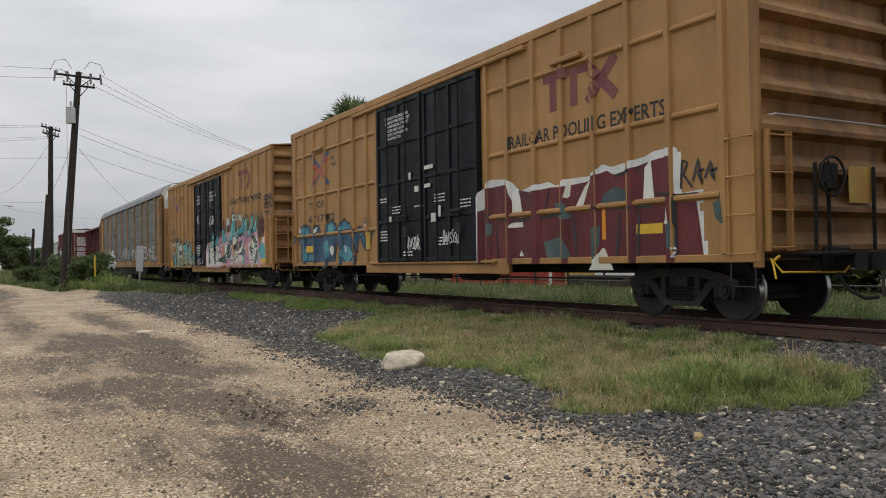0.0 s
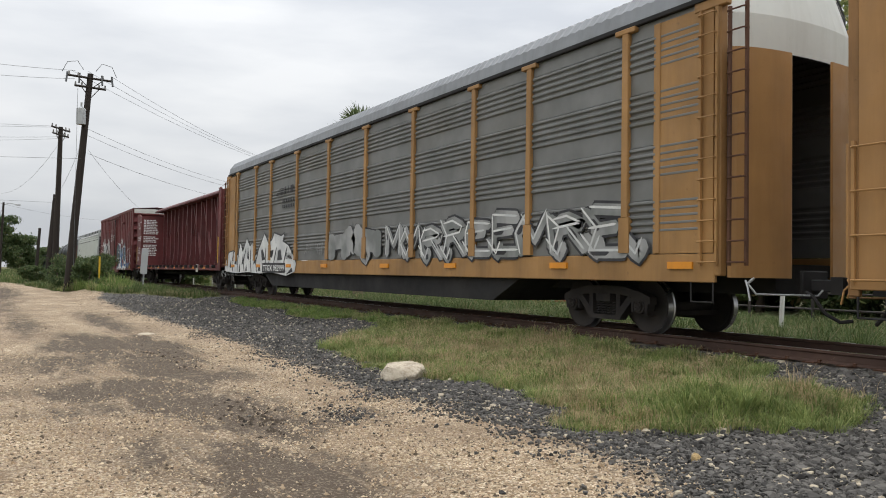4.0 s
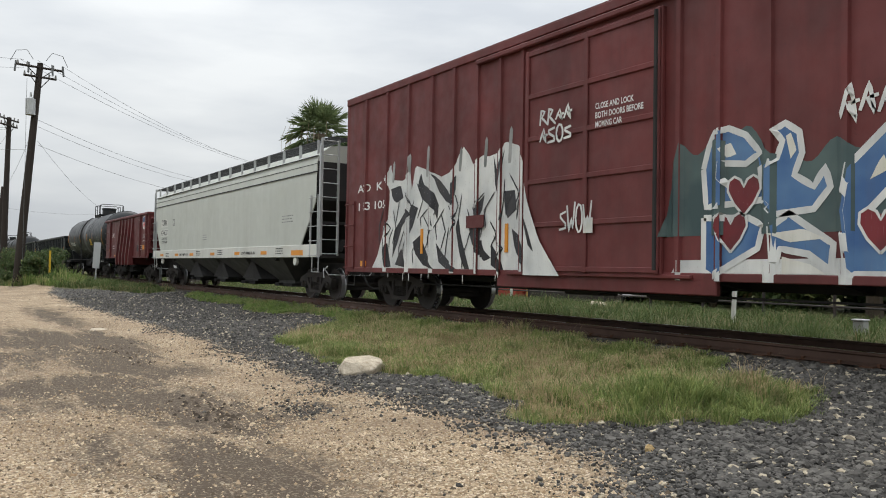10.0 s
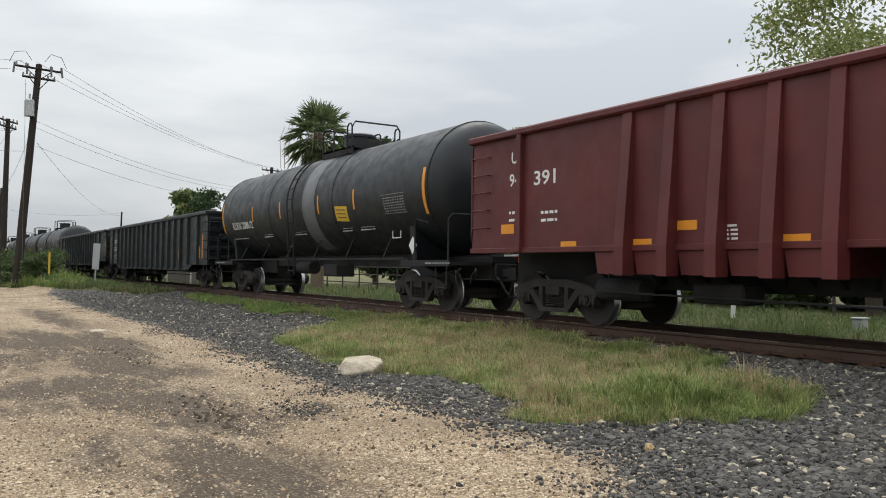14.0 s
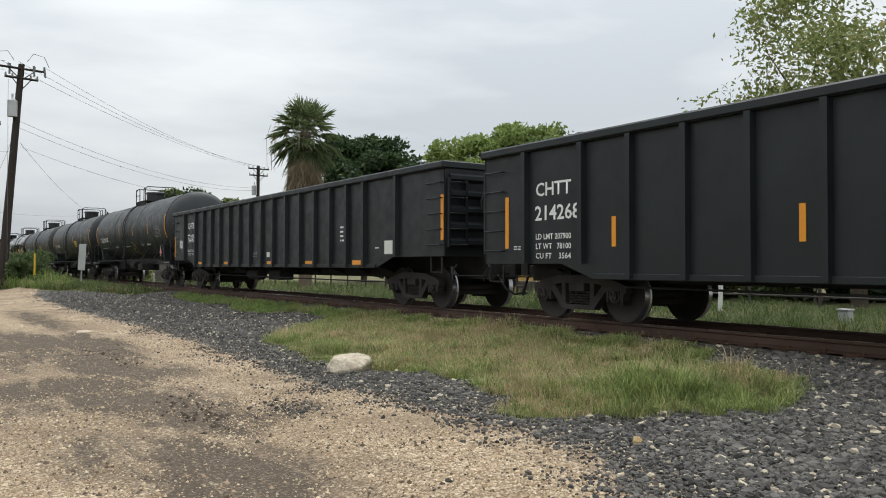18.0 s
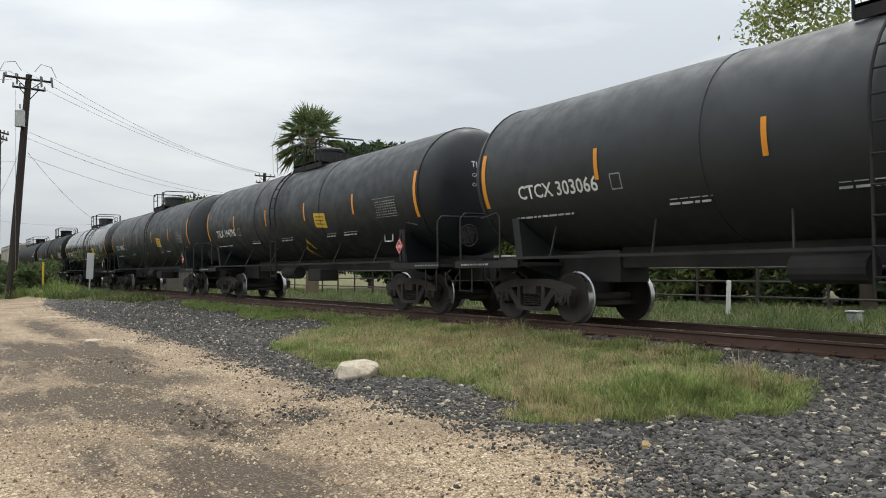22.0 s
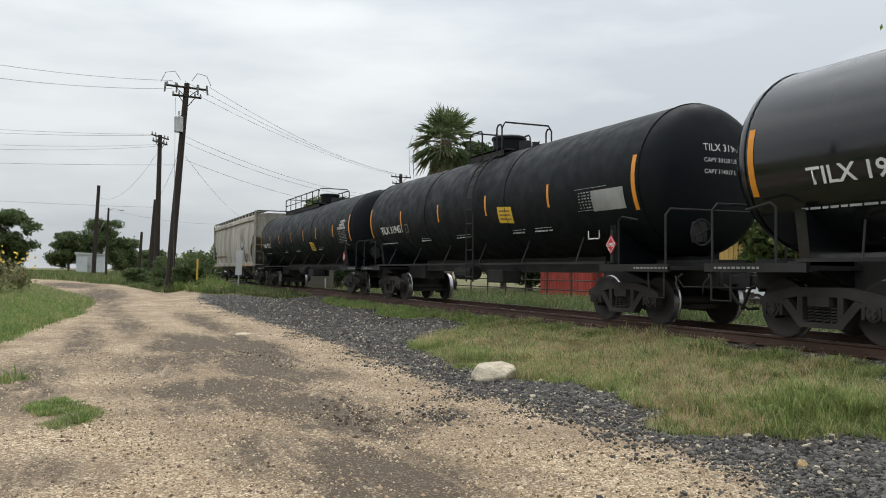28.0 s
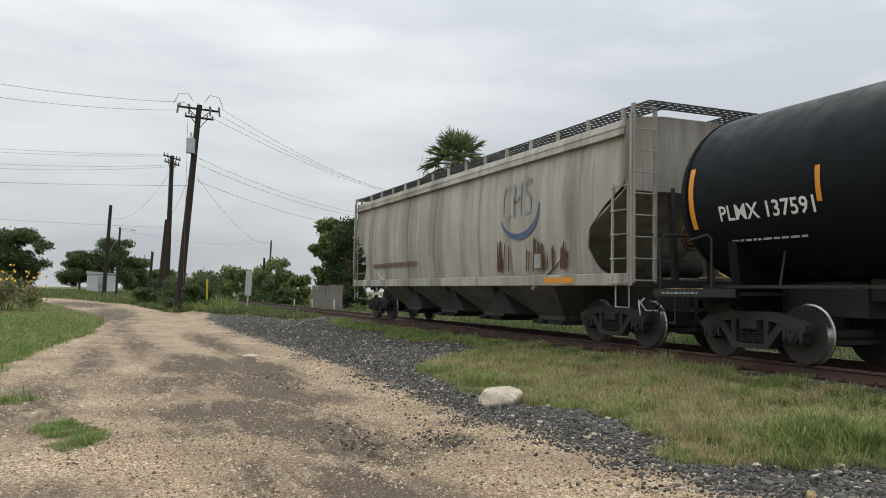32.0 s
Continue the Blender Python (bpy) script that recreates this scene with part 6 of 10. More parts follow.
for uu, lo, hh, w, k in ((6.75, 1.9, 0.85, 0.30, 0.25), (6.25, 2.0, 1.15, 0.26, 0.1), (5.7, 1.95, 0.95, 0.30, -0.2), (5.15, 2.1, 1.3, 0.22, 0.05), (4.6, 2.05, 1.05, 0.30, -0.25), (4.1, 2.2, 0.75, 0.34, -0.3), (3.6, 2.1, 0.9, 0.28, -0.35), (2.95, 2.05, 1.0, 0.42, -0.55), (2.3, 2.2, 0.7, 0.30, -0.3), (8.2, 1.75, 0.75, 0.4, 0.1), (7.7, 1.8, 0.5, 0.5, -0.2), (3.9, 0.9, 0.7, 0.2, -0.2)):
    filled(LAY["teal"], B, [(uu + w, lo), (uu - w, lo + 0.08), (uu - w * 0.3 + k, lo + hh)], 0.0100)
    for a, b in (((uu + w, lo), (uu - w * 0.3 + k, lo + hh)), ((uu - w, lo + 0.08), (uu - w * 0.3 + k, lo + hh)), ((uu + w, lo), (uu - w, lo + 0.08))):
        brush(LAY["line"], B, [a, b], 0.035, 0.0118)
    brush(LAY["shine"], B, [(uu + w * 0.5, lo + 0.1), (uu + k * 0.5, lo + hh * 0.6)], 0.03, 0.0122)
for i in range(26):
    uu, vv = rnd.uniform(1.5, 9.4), rnd.uniform(0.95, 1.75)
    k = rnd.uniform(-0.5, 0.5)
    brush(LAY["line"], B, [(uu, vv), (uu + k, vv + rnd.uniform(0.05, 0.4)), (uu + k * 0.4 + rnd.uniform(-0.4, 0.4), vv + rnd.uniform(-0.1, 0.6))], 0.028, 0.0125 + 0.00006 * i)
for c, r in (((4.8, 1.0), 0.34), ((8.7, 1.35), 0.3), ((2.55, 1.25), 0.14), ((7.6, 1.4), 0.32)):
    brush(LAY["line"], B, [(c[0] + r * math.cos(a * 0.52), c[1] + r * 0.9 * math.sin(a * 0.52)) for a in range(0, 13)], 0.03, 0.0142)
for uu in (2.26, 2.06):
    for vv in (1.62, 1.77):
        filled(LAY["slate"], B, [(uu, vv), (uu - 0.17, vv), (uu - 0.17, vv + 0.12), (uu, vv + 0.12)], 0.0146)
filled(LAY["cyan"], B, [(0.92, 1.22), (1.5, 1.15), (1.62, 1.55), (1.4, 1.8), (0.95, 1.72)], 0.0102)
filled(LAY["cream"], B, [(0.92, 1.74), (1.4, 1.82), (1.2, 2.0), (0.95, 2.02)], 0.0066)
for key, mm, nm in (("brown", SP_BROWN, "spray_ground"), ("pink", SP_PINK, "spray_ground"), ("cream", SP_CREAM, "spray_fill"), ("slate", SP_SLATE, "spray_shadow"), ("teal", SP_TEAL, "spray_fill"), ("line", SP_BLACK, "spray_outline"), ("cyan", SP_CYAN, "spray_fill"), ("shine", SP_WHITE, "spray_highlight")):
    part(nm, LAY[key], mm, B.root)
scribble(B, 1.0, 3.05, 1.0, 0.55, SP_BLACK, 61, 0.045, 6)
brush_tag = Shape()
brush(brush_tag, B, [(1.0, 3.0), (0.7, 2.9), (0.35, 2.95), (0.1, 2.7)], 0.05, 0.02)
part("spray_outline", brush_tag, SP_BLACK, B.root)
scribble(B, 1.45, 2.15, 0.45, 0.6, SP_WINE, 62, 0.03, 6)
scribble(B, 6.3, 2.6, 0.5, 0.4, SP_WHITE, 63, 0.022, 6)
scribble(B, 5.2, 2.75, 0.5, 0.35, SP_WHITE, 64, 0.022, 6)
scribble(B, 4.4, 2.7, 0.5, 0.35, SP_WHITE, 65, 0.022, 6)
plate(B, "reflector", ORANGE, 1.0, 1.27, 0.10, 0.97)
plate(B, "warning_plate", YELLOW, 1.48, 1.02, 0.6, 0.22)
piece(B, [(17.5, 1.9), (17.2, 1.45), (16.99, 1.59), (16.78, 1.94), (16.52, 2.23), (16.1, 2.4), (15.71, 2.07), (15.43, 2.26), (15.15, 2.09), (14.7, 2.09), (14.28, 2.2), (14.0, 2.42), (13.95, 1.97), (13.64, 1.86), (13.61, 2.09), (13.37, 2.22), (13.27, 1.94), (12.77, 1.53), (12.37, 1.25), (12.0, 1.02), (12.5, 1.0), (13.2, 0.88), (13.8, 1.05), (14.11, 0.95), (14.6, 1.0), (15.13, 0.95), (15.7, 0.88), (16.29, 0.86), (17.11, 0.86), (17.35, 1.36)], SP_GREEN, 0.005, SP_BLACK, 0.09)
for q, mm in (([(13.61, 2.03), (13.37, 2.17), (13.22, 1.89), (12.98, 1.68), (12.37, 1.2), (12.77, 1.3), (13.12, 1.64), (13.41, 1.65), (13.64, 1.51), (13.48, 1.21), (13.79, 1.31), (13.83, 1.71)], SP_TEAL), ([(17.3, 1.5), (17.0, 1.3), (16.9, 1.5), (16.6, 2.05), (16.5, 1.5), (16.8, 0.95), (17.1, 0.92)], SP_CYAN), ([(14.95, 2.0), (14.3, 2.12), (14.05, 2.3), (14.1, 1.6), (14.5, 1.25), (14.6, 1.7)], SP_TEAL),
              ([(16.35, 2.2), (16.12, 2.3), (16.05, 1.5), (16.3, 1.1)], SP_CREAM), ([(15.6, 1.95), (15.4, 2.1), (15.3, 1.6), (15.5, 1.2)], SP_CREAM), ([(14.15, 1.5), (13.9, 1.45), (13.85, 1.15), (14.1, 1.1)], SP_CYAN), ([(15.1, 1.4), (14.7, 1.3), (14.8, 1.05), (15.1, 1.05)], SP_CREAM)):
    piece(B, q, mm, 0.009, SP_BLACK, 0.035)
for q in ([(15.75, 1.75), (14.75, 1.78), (14.8, 1.55), (15.7, 1.5)], [(16.65, 1.35), (16.45, 1.6), (16.4, 1.0), (16.6, 0.95)], [(13.5, 1.5), (13.15, 1.45), (12.85, 1.15), (13.2, 1.1)], [(15.9, 1.15), (15.5, 1.05), (15.6, 0.92), (15.9, 0.92)]):
    piece(B, q, SP_SLATE, 0.013)
_w = Shape()
for i, pts in enumerate(([(17.45, 1.95), (17.1, 1.4), (16.9, 1.7)], [(16.2, 2.3), (16.15, 1.2)], [(14.35, 2.1), (14.05, 1.75), (14.3, 1.45), (14.2, 2.0)], [(13.55, 1.6), (13.2, 1.25), (12.95, 1.05), (13.5, 1.15), (13.6, 1.5)], [(12.75, 1.6), (12.2, 1.12)])):
    brush(_w, B, pts, 0.035, 0.016 + 0.0003 * i, (0.8, 0.8))
part("spray_highlight", _w, SP_WHITE, B.root)
plate(B, "reflector", ORANGE, 14.85, 1.3, 0.10, 0.6)
for uu in (6.8, 5.12, 4.55, 3.3):
    plate(B, "reflector", ORANGE, uu, 1.35, 0.09, 0.5)
for i, w in enumerate(("CLOSE THIS DOOR", "BEFORE CLOSING", "MAIN DOOR")):
    lettering(B, w, 11.35, 4.22 - i * 0.16, 0.10, WHITE, wide=(1.05, 1.0, 0.68)[i])
for i, w in enumerate(("CLOSE AND LOCK", "BOTH DOORS BEFORE", "MOVING CAR")):
    lettering(B, w, 8.85, 4.22 - i * 0.16, 0.10, WHITE, wide=(1.05, 1.25, 0.75)[i])
scribble(B, 9.00, 2.75, 1.2, 0.5, SP_WHITE, 33, 0.05, 4)
scribble(B, 11.40, 2.95, 0.6, 0.4, SP_WHITE, 34, 0.045, 3)
scribble(B, 11.30, 1.0, 1.2, 0.3, SP_WHITE, 35, 0.035, 5)
scribble(B, 18.10, 1.9, 0.5, 0.4, SP_WHITE, 36, 0.03, 4)
scribble(B, 17.30, 1.95, 0.6, 0.35, SP_WHITE, 37, 0.03, 4)
plate(B, "warning_plate", YELLOW, 18.15, 0.98, 0.6, 0.16)
bars(B, WHITE, 11.60, 1.9, 0.9, 7, 0.035, 0.075, 41)
part("vent_hood", Shape().box(-B.half - 0.12, B.y(14.8), 4.5, -B.half + 0.01, B.y(15.2), 4.6, 0.02), TAN, B.root)

for car in (A, B):
    y = -car.len / 2
    grab(car, STEEL_G, [(-1.45, y - 0.02, 2.92), (-1.45, y - 0.14, 2.92), (1.2, y - 0.14, 2.92), (1.2, y - 0.02, 2.92)])
    part("end_patch", Shape().box(0.35, y - 0.014, 1.75, 0.95, y - 0.004, 2.3), SP_YEL if car is A else BEIGE, car.root, "sun-bleached patch of paint")
    part("brake_platform", Shape().box(-0.9, y - 0.42, 0.98, 0.9, y - 0.10, 1.03, 0.01), UNDER, car.root)
    rst = Shape()
    for x in (-0.5, -0.2, 0.9):
        rst.tube([(x, y - 0.05, 1.0), (x, y - 0.05, 2.3)], 0.03, 6)
    part("brake_rod", rst, UNDER, car.root)

# oxide red boxcar
E = boxcar("boxcar", 103.35, 122.25, "oxide red boxcar with white and blue graffiti", MAROON, 0.85, 5.37,
           [0.79, 1.65, 2.64, 3.48, 4.3, 5.15, 6.19, 6.99, 7.7, 11.4, 12.1, 12.87, 13.73, 14.61, 15.64, 16.67, 17.77], (7.91, 11.24), MAROON_D, 8, post_w=0.08, post_d=0.05, band=SILL, lever=UNDER)
plug_door(E, 7.95, 11.25, 0.92, 4.98, MAROON, 5, False, "oxide red sliding door with tags")
part("door_handle", Shape().tube([(-E.half - 0.19, E.y(8.0), 1.0), (-E.half - 0.19, E.y(8.0), 4.9)], 0.03, 8), UNDER, E.root)
# a white piece of tall flaming letters, black wedges between and inside them
piece(E, [(17.45, 0.88), (17.1, 1.25), (16.83, 1.79), (16.56, 2.16), (16.5, 2.8), (16.72, 3.1), (16.5, 3.45), (16.31, 3.05), (15.85, 3.0), (15.54, 3.2), (15.47, 2.75), (15.31, 3.3), (14.96, 3.2), (14.63, 3.1), (14.21, 2.95), (13.73, 3.05), (13.55, 3.35), (13.37, 3.5), (13.15, 3.3), (13.02, 3.1), (12.69, 3.25), (12.46, 3.2), (12.09, 3.25), (11.95, 3.43), (11.5, 3.3), (11.3, 2.9), (11.1, 2.2), (10.75, 1.5), (10.2, 0.88)], SP_WHITE, 0.005)
BLACKS = ([(16.44, 2.85), (15.97, 2.9), (15.84, 2.6), (16.16, 2.5), (16.36, 2.6)], [(16.28, 1.82), (15.83, 2.21), (15.65, 2.37), (15.52, 2.19), (15.89, 1.94), (16.07, 1.58), (16.33, 1.21)], [(15.53, 2.45), (15.17, 2.33), (15.4, 1.91), (15.57, 1.74)],
          [(15.07, 3.15), (14.95, 2.85), (14.51, 2.65), (14.3, 2.35), (14.35, 2.02), (14.51, 2.28), (14.95, 2.49), (15.18, 2.84)], [(14.58, 3.05), (14.21, 2.85), (13.91, 2.6), (13.76, 2.38), (13.82, 2.7), (13.63, 2.95), (13.67, 2.29), (14.0, 2.4), (14.31, 2.65)],
          [(15.39, 1.56), (15.05, 1.72), (14.82, 1.38), (14.49, 0.96), (14.92, 1.04), (15.27, 1.3)], [(14.39, 1.53), (14.09, 1.28), (13.61, 0.97), (13.42, 0.9), (13.89, 0.92), (14.28, 1.12)], [(13.53, 2.12), (13.43, 1.66), (13.25, 1.28), (13.08, 0.92), (13.25, 0.92), (13.47, 1.28), (13.62, 1.82)])
MORE = ([(13.13, 1.87), (12.88, 1.97), (12.68, 1.84), (12.75, 1.63), (12.59, 1.34), (12.36, 1.2), (12.59, 1.13), (12.91, 1.35), (13.08, 1.57)], [(12.84, 2.29), (12.6, 2.45), (12.64, 2.2), (12.8, 2.0), (12.92, 2.08)], [(12.31, 3.2), (12.19, 2.85), (11.95, 3.29), (12.08, 2.84), (12.15, 2.36), (12.26, 2.65)], [(12.36, 1.48), (12.07, 1.2), (11.93, 0.93), (12.07, 0.92), (12.36, 1.06)],
        [(11.94, 2.48), (11.57, 2.47), (11.56, 2.11), (11.86, 1.93), (11.94, 2.21)], [(11.7, 1.75), (11.45, 1.6), (11.2, 1.2), (11.35, 1.05), (11.6, 1.35)], [(11.3, 2.1), (11.1, 1.75), (10.9, 1.3), (11.05, 1.4)], [(16.8, 1.35), (16.6, 1.6), (16.4, 1.0), (16.65, 0.98)], [(16.2, 1.05), (15.9, 1.45), (15.7, 0.98)])
for q in BLACKS + MORE:
    piece(E, q, SP_BLACK, 0.0095)
_k = Shape()
rnd = random.Random(17)
for i in range(34):
    uu, z0 = 16.9 - i * 0.165, rnd.uniform(0.95, 2.1)
    c, dz = rnd.uniform(-0.35, 0.35), rnd.uniform(0.4, 0.9)
    brush(_k, E, [(uu + 0.1, z0), (uu + c * 0.5, z0 + dz * 0.5), (uu - c * 0.6, z0 + dz)], 0.035, 0.0122 + 0.00004 * i, (0.3, 0.2))
part("spray_outline", _k, SP_BLACK, E.root)
_y = Shape()
for i, uu in enumerate((16.35, 15.6, 14.8, 13.5, 12.6, 11.8)):
    brush(_y, E, [(uu, 3.0), (uu - 0.05, 3.5 + 0.1 * (i % 3))], 0.10, 0.0085, (0.8, 0.1))
part("spray_drift", _y, SP_GREY, E.root)
for uu in (15.02, 11.9):
    plate(E, "reflector", ORANGE, uu, 1.3, 0.09, 0.55, 0.02)
part("painted_patch", Shape().box(-E.half - 0.072, E.y(12.55), 1.80, -E.half - 0.055, E.y(13.15), 2.05), MAROON, E.root)
# blue letters with white rims on a dark cloud
_s = Shape()
cloud(_s, E, 3.1, 8.0, 1.5, 3.05, 0.0035, 14, 0.5)
part("spray_ground", _s, SP_SLATE, E.root)
_s = Shape()
filled(_s, E, [(7.9, 0.86), (3.0, 0.86), (3.1, 1.2), (7.7, 1.15)], 0.005)
part("spray_fill", _s, SP_WHITE, E.root)
for q in ([(7.25, 2.44), (7.16, 2.75), (7.06, 2.94), (6.83, 2.97), (6.55, 2.84), (6.33, 2.58), (6.55, 2.45), (6.95, 2.5), (6.96, 2.3), (6.73, 2.1), (6.3, 2.2), (6.33, 2.36), (6.08, 2.48), (6.0, 2.69), (6.12, 2.85), (5.96, 2.92), (5.76, 2.78), (5.72, 2.51), (5.83, 2.24), (5.56, 2.07), (5.41, 2.3), (5.34, 2.05), (5.56, 1.79), (6.1, 1.75), (6.3, 1.95), (7.2, 1.9)],
          [(7.24, 1.75), (7.24, 1.0), (7.09, 0.92), (6.81, 1.08), (6.36, 1.31), (6.28, 1.61), (6.5, 1.72)], [(6.15, 1.6), (5.9, 1.75), (5.3, 1.35), (5.33, 1.02), (5.63, 1.23), (6.03, 1.3), (6.11, 1.05)], [(5.2, 1.75), (5.1, 2.3), (4.6, 2.75), (4.2, 2.7), (4.5, 2.4), (4.6, 2.0), (4.9, 1.7), (4.4, 1.2), (4.3, 0.98), (5.1, 0.98)],
          [(4.15, 2.5), (3.75, 2.75), (3.35, 2.6), (3.5, 2.2), (3.3, 1.8), (3.0, 1.5), (3.1, 1.0), (3.6, 1.2), (3.9, 0.98), (4.15, 1.3), (3.95, 1.8)]):
    piece(E, q, SP_BLUE, 0.008, SP_WHITE, 0.09)
for q in ([(6.98, 2.7), (6.8, 2.78), (6.7, 2.6), (6.85, 2.56)], [(5.95, 2.75), (5.85, 2.8), (5.8, 2.55), (5.92, 2.4)], [(6.2, 1.5), (5.7, 1.55), (5.4, 1.42), (5.9, 1.38)], [(4.85, 2.1), (4.7, 2.4), (4.62, 2.2)], [(3.85, 2.4), (3.65, 2.5), (3.6, 2.2), (3.8, 2.1)], [(6.0, 1.2), (5.6, 1.1), (5.4, 0.98), (6.0, 0.98)], [(3.7, 1.5), (3.45, 1.6), (3.3, 1.35), (3.6, 1.3)]):
    piece(E, q, SP_CREAM, 0.0125)
throw_up(E, 1.5, 2.9, 0.95, 1.5, SP_BLUE, SP_BLACK, None, SP_RED, (), 28, 3, 0.16, 0.04, 0.3)
for uu, vv in ((6.57, 2.04), (6.78, 1.55), (4.72, 1.52)):
    heart = [(0, -0.29), (0.16, -0.12), (0.26, 0.06), (0.25, 0.19), (0.15, 0.25), (0.05, 0.2), (0, 0.1), (-0.05, 0.2), (-0.15, 0.25), (-0.25, 0.19), (-0.26, 0.06), (-0.16, -0.12)]
    piece(E, [(uu + a, vv + b) for a, b in heart], SP_RED, 0.018, SP_WHITE, 0.035)
drips(E, 12, 16.8, 0.9, SP_WHITE, 5)
lettering(E, "AO  K", 18.22, 2.88, 0.2, WHITE, wide=1.35)
lettering(E, "113 105", 18.25, 2.42, 0.2, WHITE, wide=1.5)
for i, w in enumerate(("CLOSE AND LOCK", "BOTH DOORS BEFORE", "MOVING CAR")):
    lettering(E, w, 9.35, 3.62 - i * 0.15, 0.10, WHITE, wide=(0.85, 1.05, 0.6)[i])
scribble(E, 10.75, 3.2, 0.85, 0.62, SP_WHITE, 51, 0.045, 4)
scribble(E, 10.2, 1.6, 0.8, 0.5, SP_WHITE, 52, 0.04, 4)
scribble(E, 5.2, 2.78, 0.9, 0.5, SP_WHITE, 53, 0.05, 4)
scribble(E, 1.15, 1.3, 0.5, 0.9, SP_WHITE, 54, 0.045, 2)
scribble(E, 0.55, 2.1, 0.35, 0.4, SP_GREY, 55, 0.03, 3)
bars(E, WHITE, 2.55, 2.4, 0.3, 8, 0.04, 0.11, 56)
bars(E, WHITE, 1.95, 2.45, 0.6, 6, 0.04, 0.11, 57)
plate(E, "data_plate", SP_BLACK, 1.95, 1.52, 0.42, 0.3)
plate(E, "paper_sign", SILL, 9.6, 1.6, 0.22, 0.25)
plate(E, "reflector", ORANGE, 0.98, 1.15, 0.08, 1.15)
plate(E, "warning_plate", YELLOW, 1.38, 0.98, 0.45, 0.2)
plate(E, "reflector", ORANGE, 18.0, 1.0, 0.3, 0.14)
part("vent_hood", Shape().box(-E.half - 0.14, E.y(3.9), 4.45, -E.half + 0.01, E.y(4.8), 4.56, 0.02), MAROON, E.root)


# ---- covered auto rack ----
def autorack():
    car = Car("autorack", 49.3, 76.85, "covered auto rack with grey screens, tan posts and white graffiti", "autorack")
    L, h = car.len / 2, car.half
    z0, z1 = 1.34, 5.12
    # screens: one bay profile shared by all bays
    prof = []
    z = z0
    tier = (z1 - z0) / 4.3
    k = 0
    while z < z1 - 0.02:
        prof.append((0.0, z))
        prof.append((0.0, z + tier * 0.36))
        zz = z + tier * 0.36
        for i in range(5):
            p = tier * 0.64 / 5
            prof += [(0.0, zz + p * 0.1), (0.035, zz + p * 0.35), (0.035, zz + p * 0.6), (0.0, zz + p * 0.9)]
            zz += p
        prof.append((0.014, zz - 0.01))
        z += tier
    prof = [(a, min(b, z1)) for a, b in prof]
    edges = [0.35, 1.98, 4.73, 6.80, 9.68, 12.58, 15.41, 18.35, 21.25, 23.2, 25.84]
    for a, b in zip(edges, edges[1:]):
        for side in (-1, 1):
            s = Shape()
            ya, yb = car.y(a), car.y(b)
            outer = [[(side * (h - 0.03 + p[0]), y, p[1]) for p in prof] for y in (ya, yb)]
            inner = [[(side * (h - 0.05 + p[0]), y, p[1]) for p in prof] for y in (ya, yb)]
            s.loft(outer, False, False)
            s.loft(inner, False, False)
            part("screen_panel", s, ZINC, car.root)
    for u in edges[1:]:
        for side in (-1, 1):
            y = car.y(u)
            s = Shape()
            s.box(side * (h - 0.04), y - 0.075, 1.95, side * (h + 0.05), y + 0.075, z1 - 0.04, 0.012)
            s.prism([(side * (h - 0.04), y - 0.12), (side * (h + 0.05), y - 0.12), (side * (h + 0.05), y + 0.12), (side * (h - 0.04), y + 0.12)], "z", 1.36, 1.95)
            s.box(side * (h - 0.04), y - 0.24, z1 - 0.10, side * (h + 0.06), y + 0.24, z1 - 0.01, 0.012)
            part("rack_post", s, TAN_OLD, car.root)
    # roof with cross corrugations
    r = Shape()
    cross = [(-h - 0.02, z1), (-h + 0.03, z1 + 0.30), (-h + 0.20, z1 + 0.53), (-0.95, z1 + 0.74), (-0.5, z1 + 0.83), (0, z1 + 0.86), (0.5, z1 + 0.83), (0.95, z1 + 0.74), (h - 0.20, z1 + 0.53), (h - 0.03, z1 + 0.30), (h + 0.02, z1)]
    rings, n = [], 110
    for i in range(n * 2 + 1):
        d = 0.025 if i % 2 else 0.0
        rings.append([(x, -L + 0.2 + (car.len - 0.4) * i / (2 * n), zz + d) for x, zz in cross])
    r.loft(rings, False, False)
    r.loft([[(x * 0.97, p[1], zz - 0.05) for (x, zz), p in zip(cross, rg)] for rg in (rings[0], rings[-1])], False, False)
    part("roof", r, ROOFGREY, car.root)
    for k in (-1, 1):
        part("roof_end", Shape().prism([(x * 0.985, zz - 0.015) for x, zz in cross], "y", k * (L - 0.26), k * (L - 0.22)), SILL, car.root, "white sheet closing the roof's end")
    rl = Shape()
    for side in (-1, 1):
        rl.box(side * (h - 0.06), -L + 0.15, z1 - 0.02, side * (h + 0.045), L - 0.15, z1 + 0.06, 0.01)
    part("roof_rail", rl, UNDER, car.root)
    # deck, side sills and low middle frame
    d = Shape()
    for side in (-1, 1):
        d.box(side * (h - 0.07), -L + 0.1, 0.90, side * (h - 0.0), L - 0.1, 1.33, 0.012)
    part("side_sill", d, TAN_OLD, car.root)
    f = Shape()
    f.box(-h + 0.1, -L + 0.1, 1.0, h - 0.1, L - 0.1, 1.2)
    f.box(-0.4, -L, 0.72, 0.4, L, 1.0)
    f.prism([(-L + 5.2, 0.90), (-L + 6.2, 0.42), (L - 6.2, 0.42), (L - 5.2, 0.90)], "x", -h + 0.14, h - 0.14)
    part("underframe", f, UNDER, car.root)
